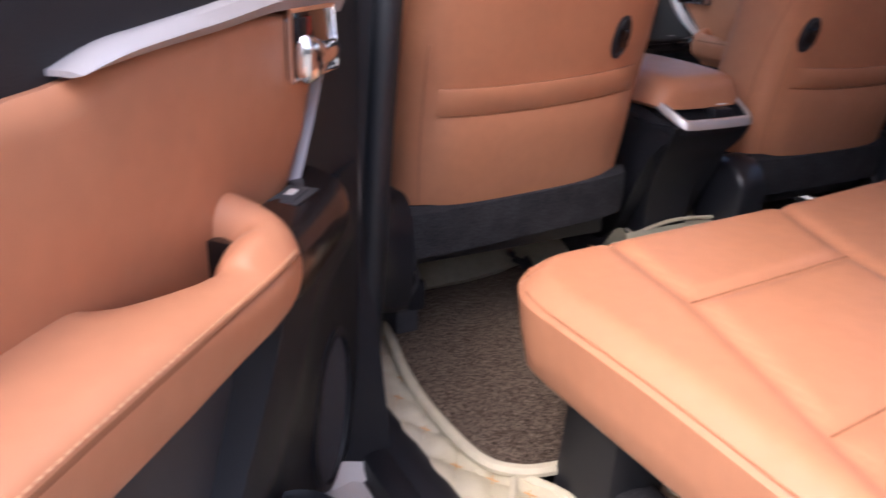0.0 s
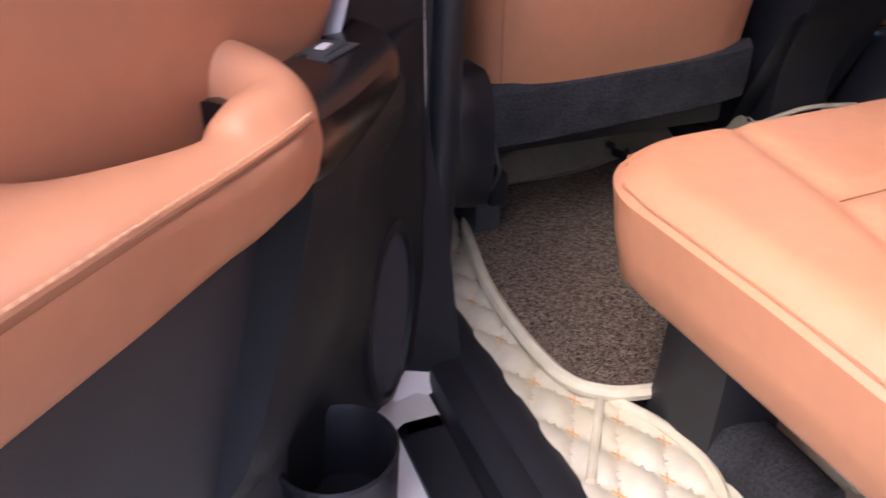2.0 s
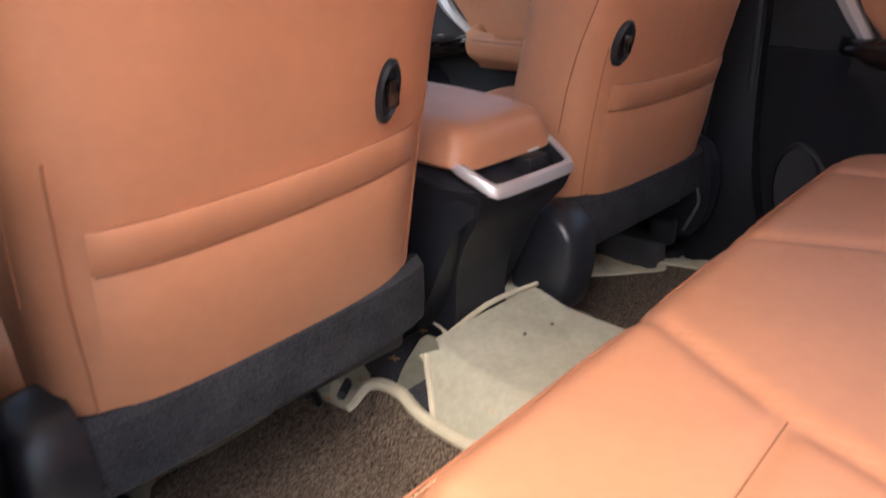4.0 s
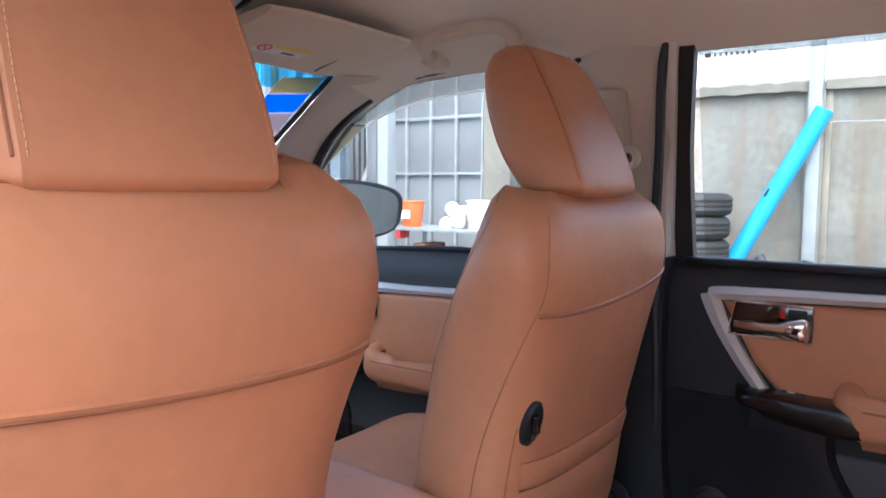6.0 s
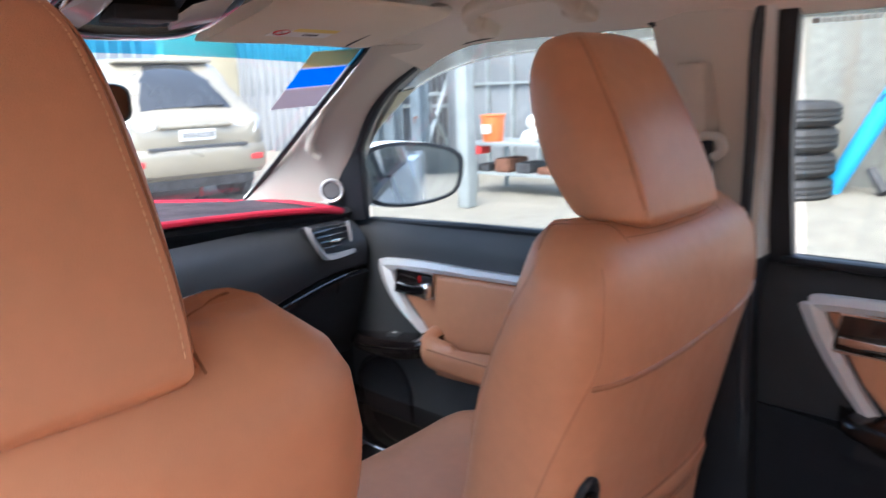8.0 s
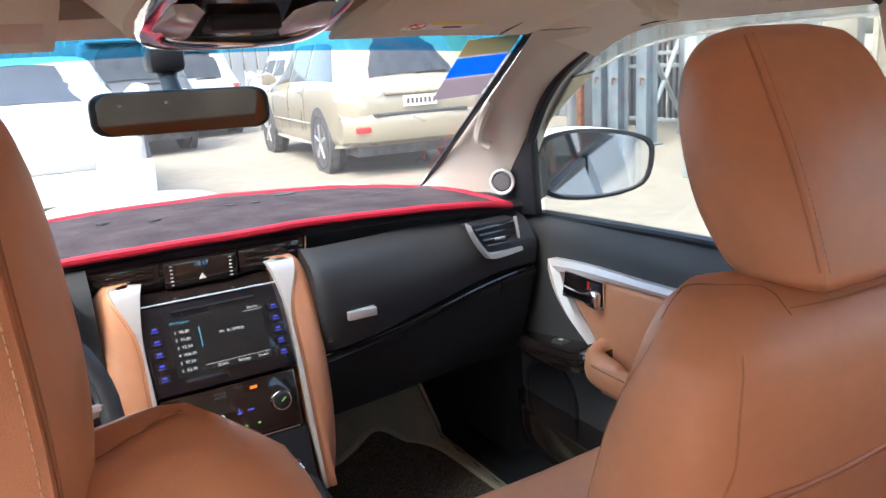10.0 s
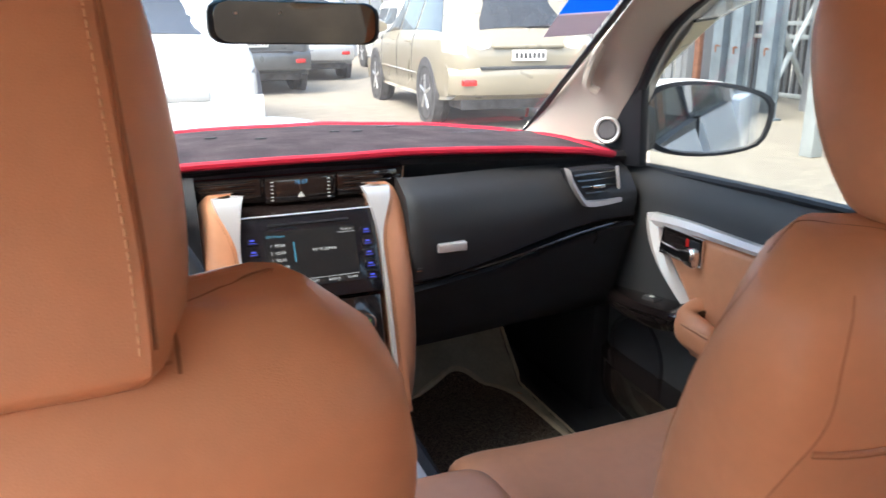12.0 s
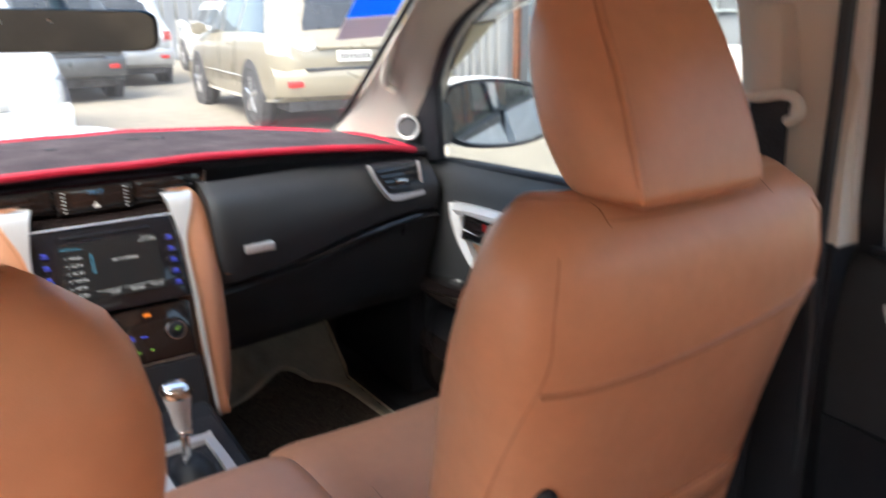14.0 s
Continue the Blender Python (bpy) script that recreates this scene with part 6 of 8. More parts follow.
    for sg in (-1, 1):
        part("cushion_seam", tube([(c + sg * 0.150, y, z) for y, z in ((0.22, 0.786), (0.40, 0.797), (0.52, 0.803))], 0.0010, 6, 4), CREASE, cu)
    # carpeted lower back, base and runners
    secs = []
    for i in range(17):
        x = -0.205 + 0.41 * i / 16
        e = 0.012 * abs(x / 0.205) ** 6
        dz = 0.058 * x if inner > 0 else 0.0
        secs.append([(c + x, 0.052 + e, 0.766 + dz), (c + x, 0.042 + e, 0.756 + dz), (c + x, 0.042 + e, 0.71 + dz), (c + x, 0.045 + e, 0.686 + dz), (c + x, 0.060 + e, 0.679 + dz), (c + x, 0.19, 0.67), (c + x, 0.19, 0.75)])
    part("carpet_skirt", loft(secs, 1, 1), CARPET, seat, "charcoal carpeted lower seat back")
    part("seat_base", rbox((c - 0.19, 0.31, 0.57), (c + 0.19, 0.54, 0.66), 0.015), BLACK, seat)
    part("seat_pan", rbox((c - 0.197, 0.082, 0.650), (c + 0.197, 0.33, 0.700), 0.008), BLACK, seat)
    for sg in (-1, 1):
        part("runner", rbox((c + sg * 0.17 - 0.02, 0.30 if sg == inner else 0.10, 0.515), (c + sg * 0.17 + 0.02, 0.60, 0.575), 0.005), SCRAP, seat, "dark steel seat runner")
        # recliner covers at the hinge
        if sg == inner and inner > 0:
            continue
        ctrl = [(0.046, 0.752), (0.068, 0.772), (0.115, 0.775), (0.150, 0.72), (0.145, 0.62), (0.10, 0.585), (0.054, 0.596), (0.034, 0.65), (0.034, 0.71)] if sg != inner else [(0.025, 0.735), (0.07, 0.765), (0.125, 0.745), (0.15, 0.68), (0.13, 0.61), (0.08, 0.585), (0.035, 0.61), (0.018, 0.68)]
        x0, x1 = c + sg * 0.195, c + sg * (0.256 if sg != inner else 0.252)
        out = [(p.x, p.y) for p in spline([(a, b, 0) for a, b in ctrl], 4, True)]
        ctr = (sum(p[0] for p in out) / len(out), sum(p[1] for p in out) / len(out))
        ring = lambda k, x: [(x, ctr[0] + (a - ctr[0]) * k, ctr[1] + (b - ctr[1]) * k) for a, b in out]
        part("recliner_cover", loft([ring(1.0, x0), ring(1.0, x1 - sg * 0.044), ring(0.985, x1 - sg * 0.030), ring(0.93, x1 - sg * 0.014), ring(0.82, x1 - sg * 0.004), ring(0.6, x1), ring(0.2, x1 + sg * 0.001)], 1, 3), SATIN, seat, "black plastic recliner cover")
    part("wiring", tube([(c - inner * 0.19, 0.06, 0.70), (c - inner * 0.186, 0.045, 0.665), (c - inner * 0.18, 0.05, 0.64), (c - inner * 0.188, 0.07, 0.60)], 0.003, 6, 6), SCRAP, seat)
    part("runner_cap", rbox((c - inner * 0.165 - 0.015, 0.075, 0.575), (c - inner * 0.165 + 0.015, 0.12, 0.625), 0.008), BLACK, seat)
    # full front corners of the shoulders
    for ob in [back] + list(back.children):
        for v in ob.data.vertices:
            v.co.z += 0.016 * math.exp(-((abs(v.co.x - c) - 0.165) / 0.05) ** 2 - ((v.co.y - 0.075) / 0.055) ** 2) * ease((v.co.z - 1.17) / 0.07)
    # reclined a little further than drawn
    for ob in seat.children_recursive:
        if lean and ob.type == "MESH" and not ob.name.startswith(("seat_cushion", "cushion")):
            for v in ob.data.vertices:
                up = max(0.0, v.co.z - 0.80)
                v.co.y -= lean * up
                v.co.x += 0.002 if ob.name.startswith("headrest") or ob.parent.name.startswith("headrest") else -0.035 * up * inner
                v.co.z += (0.008 if ob.name.startswith("headrest") or ob.parent.name.startswith("headrest") else 0.040) * up
    return seat


front_seat(-0.345, 1, "orange leather driver seat with a dark carpeted lower back", 0.011, 0.062)
front_seat(0.366, -1, "orange leather passenger seat with a map pocket and bag hook")

# ---- rear bench ----
bench_seat = thing("bench_seat", "orange leather rear bench seat with stitched panels", "car seat", (0, -0.5, 0.5))


def bench_top(x, y):
    """Height of the bench cushion."""
    e = ease((0.588 - abs(x)) / 0.034)
    f = ease((-0.190 - y) / 0.035)
    z = 0.774 + 0.022 * min(e, 1) ** 0.5 * min(f, 1) ** 0.5 + 0.010 * ease((x + 0.15) / 0.45)
    z -= 0.010 * ease((-0.40 - y) / 0.3)
    dip = 0.0
    for line in SEAMS:
        for (x0, y0), (x1, y1) in zip(line, line[1:]):
            dx, dy = x1 - x0, y1 - y0
            t = min(max(((x - x0) * dx + (y - y0) * dy) / (dx * dx + dy * dy), 0), 1)
            dist = math.hypot(x - x0 - t * dx, y - y0 - t * dy)
            dip = max(dip, math.exp(-(dist / 0.0105) ** 2))
    return z - 0.0066 * dip


SEAMS = [[(x, y + 0.012 - 0.045 * x) for x, y in line] for line in [[(-0.418, -0.215), (-0.433, -0.29), (-0.456, -0.40), (-0.520, -0.60), (-0.56, -0.74)], [(-0.456, -0.40), (-0.32, -0.392), (-0.195, -0.384)], [(-0.106, -0.205), (-0.195, -0.384), (-0.25, -0.58), (-0.27, -0.74)],
         [(0.418, -0.215), (0.462, -0.40), (0.530, -0.60), (0.56, -0.74)], [(0.462, -0.40), (0.191, -0.389)], [(0.110, -0.205), (0.191, -0.389), (0.24, -0.58), (0.26, -0.74)], [(-0.520, -0.60), (-0.25, -0.58)]]]
bm = bmesh.new()
nx, ny = 150, 70
xs = [-0.588 + 1.176 * i / nx for i in range(nx + 1)]
ys = [-0.190 - 0.60 * j / ny for j in range(ny + 1)]


def bench_xy(x, y):
    """Rounds the bench's front corners and lets its front edge run slightly askew."""
    R = 0.10
    dx, dy = (abs(x) - (0.588 - R)) / R, (y + 0.19 + R) / R
    if dx > 0 and dy > 0:
        m = max(dx, dy) / math.hypot(dx, dy)
        x, y = math.copysign(0.588 - R + dx * m * R, x), -0.19 - R + dy * m * R
    return x, y - 0.012 + 0.045 * x


g = [[bm.verts.new((*bench_xy(x, y), bench_top(x, y))) for y in ys] for x in xs]
for i in range(nx):
    for j in range(ny):
        bm.faces.new((g[i][j], g[i + 1][j], g[i + 1][j + 1], g[i][j + 1]))
edge = [v[0] for v in g] + g[-1][1:] + [v[-1] for v in g[-2::-1]] + g[0][-2:0:-1]
prev = edge
for k, dz in ((1, 0.040), (2, 0.070), (3, 0.092), (4, 0.104)):
    ringv = []
    for v in edge:
        x, y = v.co.x, v.co.y
        ins = (0.0, -0.003, 0.006, 0.026, 0.060)[k]
        fy = ease(1 - (-0.19 - y) / 0.16)
        ringv.append(bm.verts.new((x - math.copysign(ins, x) * ease((abs(x) - 0.3) / 0.25), y - (ins + 0.015 * k) * fy, 0.774 + 0.010 * ease((x + 0.15) / 0.45) - dz)))
    for i in range(len(edge)):
        j = (i + 1) % len(edge)
        bm.faces.new((prev[i], prev[j], ringv[j], ringv[i]))
    prev = ringv
bm.faces.new(prev)
cush = part("seat_cushion", bm, LEATHER, bench_seat, "broad orange leather cushion")
for line in (SEAMS[1], SEAMS[4], SEAMS[6]):
    pts = [p for p in spline([(x, y, 0) for x, y in line], 8)]
    part("seam", tube([(*bench_xy(p.x, p.y), bench_top(p.x, p.y) + 0.0012) for p in pts], 0.0008, 5), CREASE, cush)
flatline = [(-0.5835, y, bench_top(-0.5835, y) + 0.001) for y in [-0.74 + 0.04 * i for i in range(13)]] + [(-0.578, -0.199, bench_top(-0.578, -0.199) + 0.001)] + [(x, -0.1945, bench_top(x, -0.1945) + 0.001) for x in [-0.55 + 0.055 * i for i in range(21)]]
rimline = [(*bench_xy(x, y), z) for x, y, z in flatline]
part("edge_seam", tube(rimline, 0.0012, 5), LEATHER_EDGE, cush)
part("stitching", stitches([Vector(p) + Vector((0.006, -0.005, 0.0022)) for p in rimline], 0.006, 0.004, 0.0008, 2), THREAD, cush)
part("backrest", loft([[(x, -0.70, 0.76), (x, -0.74, 0.95), (x, -0.80, 1.20), (x, -0.84, 1.28), (x, -0.93, 1.27), (x, -0.92, 0.76)] for x in (-0.60, -0.57, -0.3, 0, 0.3, 0.57, 0.60)], 3, 2), LEATHER, bench_seat, "orange leather rear backrest")
part("seat_base", loft([[(x, -0.47, 0.50), (x, -0.45, 0.62), (x, -0.44, 0.70), (x, -0.75, 0.70), (x, -0.75, 0.50)] for x in (-0.40, 0.54)], 1, 1), BLACK, bench_seat, "black plastic seat base")
part("base_leg", loft([[(-0.420, y1, z), (-0.420, y0 + 0.006, z), (-0.428, y0, z), (x + 0.016, y0, z), (x, y0 - 0.016, z), (x + 0.004, y1, z)] for z, x, y0, y1 in ((0.505, -0.505, -0.276, -0.372), (0.56, -0.505, -0.282, -0.374), (0.62, -0.510, -0.292, -0.380), (0.70, -0.520, -0.305, -0.390))], 2, 3), BLACK_SOFT, bench_seat, "dark grey moulded leg cover")
part("base_cover", loft([[(-0.498 + k, y, 0.50), (-0.494 + k, y, z - 0.012), (-0.482, y, z - 0.002), (-0.462, y, z), (-0.440, y, z - 0.010), (-0.432, y, 0.50)] for y, z, k in ((-0.306, 0.515, 0.012), (-0.318, 0.538, 0.004), (-0.345, 0.556, 0.0), (-0.40, 0.560, 0.0), (-0.47, 0.558, 0.0))], 3, 4), CARPET, bench_seat, "black carpeted hinge cover")

# ---- floor covering ----


def quilt_bm(x0, x1, y0, y1, zf, pitch=0.052, puff=0.011, step=0.005, keep=lambda x, y: True):
    """Diamond quilting: soft pillows between crossed valleys."""
    bm = bmesh.new()
    nx, ny = int((x1 - x0) / step), int((y1 - y0) / step)
    vs = {}

    def vert(i, j):
        if (i, j) not in vs:
            x, y = x0 + step * i, y0 + step * j
            u, v = (x + y * 0.62) / pitch, (x - y * 0.62) / pitch
            h = (abs(math.sin(math.pi * u)) * abs(math.sin(math.pi * v))) ** 0.5
            vs[i, j] = bm.verts.new((x, y, zf(x, y) + puff * h))
        return vs[i, j]

    for i in range(nx):
        for j in range(ny):
            if keep(x0 + step * (i + 0.5), y0 + step * (j + 0.5)):
                bm.faces.new((vert(i, j), vert(i + 1, j), vert(i + 1, j + 1), vert(i, j + 1)))
    return bm


def crosses(x0, x1, y0, y1, zf, pitch=0.052):
    """Little thread crosses where the quilting lines meet."""
    bm = bmesh.new()
    n = int(3 / pitch)
    for a in range(-n, n):
        for b in range(-n, n):
            x, y = (a + b) * pitch / 2, (a - b) * pitch / 2 / 0.62
            if x0 < x < x1 and y0 < y < y1:
                z = zf(x, y) + 0.0035
                for q in (0.6, -0.6):
                    tube([(x - 0.004, y - 0.0065 * math.copysign(1, q), z), (x + 0.004, y + 0.0065 * math.copysign(1, q), z)], 0.0008, 4, bm=bm)
    return bm


def floor_z(x, y):
    z = liner_z(x, y) + 0.004
    z += 0.9 * max(0.0, y - 1.22)
    return z


rear_liner = thing("floor_liner", "cream quilted leatherette floor liner of the rear footwell", "floor liner", (0, -0.2, 0.5))
part("liner", quilt_bm(-0.632, 0.632, -0.55, 0.34, floor_z, keep=lambda x, y: not (-0.165 < x < 0.125 and y < 0.085) and not (-0.165 < x < -0.06 and 0.06 < y < 0.30) and not (y < -0.262 and -0.535 + 0.35 * (-0.262 - y) < x < -0.405 + 0.5 * (y + 0.30))), LINER, rear_liner)
part("stitching", crosses(-0.62, 0.62, -0.54, 0.33, floor_z), THREAD_OR, rear_liner)
part("edge_binding", tube([(-0.632, -0.55, floor_z(-0.632, -0.5) + 0.004), (-0.634, -0.2, floor_z(-0.632, -0.2) + 0.006), (-0.632, 0.30, floor_z(-0.632, 0.3) + 0.006)], 0.006, 8, 4), BINDING, rear_liner)
hem = [(-0.540, -0.262), (-0.527, -0.288), (-0.514, -0.315), (-0.504, -0.36), (-0.508, -0.40), (-0.525, -0.44)]
part("piece_binding", tube([(x, y, floor_z(x, y) + 0.008) for x, y in hem], 0.006, 8, 3), BINDING, rear_liner)
part("piece_seam", tube([(x, y, floor_z(x, y) + 0.010) for x, y in ((-0.552, -0.268), (-0.585, -0.315), (-0.618, -0.36))], 0.005, 8, 3), BINDING, rear_liner)
part("far_binding", tube([(x, y, floor_z(x, y) + 0.008) for x, y in ((-0.405, -0.295), (-0.43, -0.36), (-0.48, -0.44))], 0.006, 8, 3), BINDING, rear_liner)
front_liner = thing("floor_liner", "cream quilted leatherette floor liner of the passenger footwell", "floor liner", (0.4, 0.9, 0.5))
part("liner", quilt_bm(0.155, 0.603, 0.30, 1.36, floor_z, step=0.008, puff=0.006), LINER_DIRTY, front_liner)
part("edge_binding", tube([(0.602, y, floor_z(0.602, y) + 0.004) for y in (0.34, 0.6, 0.9, 1.1, 1.2, 1.22, 1.26, 1.35)], 0.005, 8), BINDING, front_liner)
part("stitching", crosses(0.16, 0.59, 0.32, 1.2, floor_z), THREAD_OR, front_liner)
front_liner2 = thing("floor_liner", "cream quilted leatherette floor liner of the driver footwell", "floor liner", (-0.4, 0.9, 0.5))
part("liner", quilt_bm(-0.603, -0.155, 0.30, 1.36, floor_z, step=0.012, puff=0.006), LINER_DIRTY, front_liner2)

part("edge_binding", tube([(-0.602, y, floor_z(-0.602, y) + 0.004) for y in (0.34, 0.6, 0.9, 1.1, 1.2, 1.22, 1.26, 1.35)], 0.005, 8), BINDING, front_liner2)


def liner_flap(name, pts, label):
    """A loose upturned edge of the liner: a curled sheet through rows of places."""
    bm = loft([[Vector(p) for p in row] for row in pts], 4, 5, closed=False)
    bmesh.ops.solidify(bm, geom=bm.faces[:], thickness=0.004)
    return solo(name, bm, LINER_DIRTY, label, "floor liner")


# dusty cover over the hump with its turned-up front edge and a lifted corner
hump = thing("hump_cover", "dusty cream quilted cover over the floor hump", "floor liner", (0, 0.0, 0.62))


def hump_z(x, y):
    return liner_z(x, y) + 0.0095 + 0.016 * ease((y - 0.0) / 0.09)


part("cover", quilt_bm(-0.172, 0.108, -0.42, 0.075, hump_z, 0.06, 0.0016, keep=lambda x, y: x > -0.172 + 0.75 * max(0.0, y - 0.010)), LINER_DIRTY, hump)
part("front_hem", tube([(-0.13, 0.075, hump_z(-0.13, 0.075) + 0.004), (0.0, 0.078, hump_z(0, 0.075) + 0.008), (0.106, 0.072, hump_z(0.106, 0.07) + 0.006)], 0.0038, 8, 4), BINDING, hump)
part("side_hem", tube([(x, y, hump_z(x, y) + 0.002) for x, y in ((-0.171, -0.05), (-0.171, 0.008), (-0.158, 0.026), (-0.140, 0.050), (-0.124, 0.073))], 0.0042, 8, 3), BINDING, hump)
for gx, gy in ((0.047, 0.0), (0.0, 0.01)):
    part("speck", disc((gx, gy, hump_z(gx, gy) + 0.002), (0, 0, 1), 0.0026, 0.0015), SCRAP, hump)
liner_flap("liner_flap", [[(-0.150, 0.11, 0.560), (-0.125, 0.07, 0.575), (-0.105, 0.04, 0.588)], [(-0.14, 0.10, 0.605), (-0.122, 0.075, 0.610), (-0.105, 0.055, 0.616)], [(-0.130, 0.075, 0.655), (-0.124, 0.067, 0.662), (-0.118, 0.06, 0.658)]], "lifted cream corner of the floor liner")
liner_flap("liner_flap", [[(-0.47, 0.225, 0.527), (-0.40, 0.240, 0.527), (-0.30, 0.246, 0.527), (-0.215, 0.262, 0.527), (-0.178, 0.215, 0.536), (-0.172, 0.150, 0.545)], [(-0.45, 0.262, 0.548), (-0.38, 0.278, 0.566), (-0.29, 0.280, 0.582), (-0.205, 0.285, 0.592), (-0.146, 0.225, 0.600), (-0.142, 0.155, 0.566)]], "turned-up cream liner edge under the driver seat")
hole = thing("seat_wiring", "dark wiring and connectors under the driver seat", "wiring", (-0.15, 0.18, 0.5))
rr = random.Random(8)
for k in range(7):
    a, b = rr.uniform(-0.20, -0.11), rr.uniform(0.08, 0.28)
    part("cable", tube([(a, b, 0.51), (a + rr.uniform(-0.03, 0.03), b + rr.uniform(-0.03, 0.03), 0.545), (a + rr.uniform(-0.05, 0.05), b + rr.uniform(-0.05, 0.05), 0.56)], 0.007, 6, 4), (BLACK, SCRAP)[k % 2], hole)
part("connector", rbox((-0.17, 0.15, 0.515), (-0.13, 0.20, 0.55), 0.004), BLACK, hole)


def loop_rug(outline, z, name, label, k=6, bound=None):
    """A shaped loop-pile mat with a cream bound edge."""
    pts = [(p.x, p.y) for p in spline([(a, b, 0) for a, b in outline], k, True)]
    m = thing(name, label, "floor mat", (pts[0][0], pts[0][1], 0.5))
    top = [Vector((x, y, z(x, y) + 0.016)) for x, y in pts]
    c = sum(top, Vector()) / len(top)
    bm = bmesh.new()
    rings = []
    for f in (1.0, 0.985, 0.93, 0.8, 0.6, 0.4, 0.2):
        ring = []
        for p in top:
            q = c + (p - c) * f
            ring.append(bm.verts.new((q.x, q.y, z(q.x, q.y) + (0.006 if f == 1.0 else 0.017))))
        rings.append(ring)
    for a, b in zip(rings, rings[1:]):
        for i in range(len(a)):
            j = (i + 1) % len(a)
            bm.faces.new((a[i], a[j], b[j], b[i]))
    bm.faces.new(rings[-1])
    part("mat_surface", bm, LOOPS, m, "brown coiled loop pile")
    part("binding", tube([(x, y, z(x, y) + 0.013) for x, y in (pts[:bound * k + 1] if bound else pts)], 0.0085, 8, closed=not bound), BINDING, m, "cream bound edge")
    return m


flat_z = lambda x, y: floor_z(x, y) + 0.002
loop_rug([(-0.480, 0.148), (-0.508, 0.160), (-0.535, 0.138), (-0.553, 0.07), (-0.572, -0.02), (-0.580, -0.12), (-0.574, -0.22), (-0.545, -0.262), (-0.49, -0.28), (-0.35, -0.30), (-0.20, -0.30), (-0.165, -0.2), (-0.163, 0.02), (-0.155, 0.09), (-0.160, 0.140), (-0.184, 0.160), (-0.190, 0.20), (-0.197, 0.258), (-0.26, 0.243), (-0.34, 0.233), (-0.425, 0.232), (-0.452, 0.195)], flat_z, "floor_mat", "brown loop-pile rear floor mat with a cream bound edge", bound=15)
loop_rug([(0.512, 0.085), (0.535, 0.10), (0.555, 0.06), (0.575, -0.02), (0.585, -0.12), (0.574, -0.25), (0.49, -0.28), (0.30, -0.30), (0.19, -0.28), (0.18, -0.1), (0.18, 0.05), (0.25, 0.16), (0.36, 0.19), (0.45, 0.13)], flat_z, "floor_mat", "brown loop-pile rear floor mat beside the hump")
front_z = lambda x, y: floor_z(x, y) + 0.006
loop_rug([(0.17, 0.60), (0.172, 0.95), (0.19, 1.15), (0.272, 1.205), (0.36, 1.24), (0.43, 1.262), (0.485, 1.23), (0.540, 1.15), (0.556, 1.0), (0.562, 0.80), (0.54, 0.60), (0.36, 0.58)], front_z, "floor_mat", "brown loop-pile front floor mat on the cream liner")

# ---- dashboard ----
dash = thing("dashboard", "black soft-touch dashboard with stitched lid and silver accents", "dashboard", (0, 1.1, 0.9))
# upper body under the felt pad
rows = []
for x in (-0.70, -0.60, -0.40, -0.2, 0.0, 0.2, 0.40, 0.60, 0.66, 0.70):
    e = abs(x)
    y0 = 0.965 + 0.02 * ease((0.25 - e) / 0.2)
    zt = 1.158 + 0.018 * (1 - (e / 0.7) ** 2)
    rows.append([(x, y0 + 0.03, 1.00), (x, y0 + 0.012, zt - 0.025), (x, y0, zt - 0.012), (x, y0 + 0.008, zt - 0.002), (x, y0 + 0.12, zt), (x, 1.30 + 0.13 * (1 - (e / 0.7) ** 2), 1.155), (x, 1.34 + 0.13 * (1 - (e / 0.7) ** 2), 1.12), (x, 1.36, 0.95)])
part("upper_dash", loft(rows, 1, 2), BLACK_SOFT, dash)


def pad_point(x, f):
    """The felt pad: f runs from its rear edge 0 to the glass 1."""
    e = abs(x) / 0.655
    y0 = 0.940 + 0.008 * e * e
    y1 = 1.315 + 0.115 * (1 - e * e)
    y = y0 + (y1 - y0) * f
    z = 1.172 + 0.020 * (1 - e ** 2.0) - 0.016 * e ** 4 - 0.010 * f * f + 0.006 * math.sin(f * math.pi) + 0.0025 * noise.noise((x * 9, y * 9, 2))
    return Vector((x, y, z))


pad = thing("dash_mat", "dark felt dashboard mat edged with crimson piping", "dashboard mat", (0, 1.15, 1.17))
bm = bmesh.new()
nx, ny = 60, 16
g = [[bm.verts.new(pad_point(-0.65 + 1.3 * i / nx, j / ny)) for j in range(ny + 1)] for i in range(nx + 1)]
for i in range(nx):
    for j in range(ny):
        bm.faces.new((g[i][j], g[i + 1][j], g[i + 1][j + 1], g[i][j + 1]))
bmesh.ops.solidify(bm, geom=bm.faces[:], thickness=0.005)
part("felt", bm, PAD, pad, "dark grey-plum felt")
loop_pts = [pad_point(-0.65 + 1.3 * i / 40, 0.0) for i in range(41)] + [pad_point(0.65, f) for f in (0.25, 0.5, 0.75)] + [pad_point(0.65 - 1.3 * i / 40, 1.0) for i in range(41)] + [pad_point(-0.65, f) for f in (0.75, 0.5, 0.25)]
part("piping", tube(loop_pts, 0.0075, 8, closed=True), RED_PIPE, pad, "crimson bound edge")
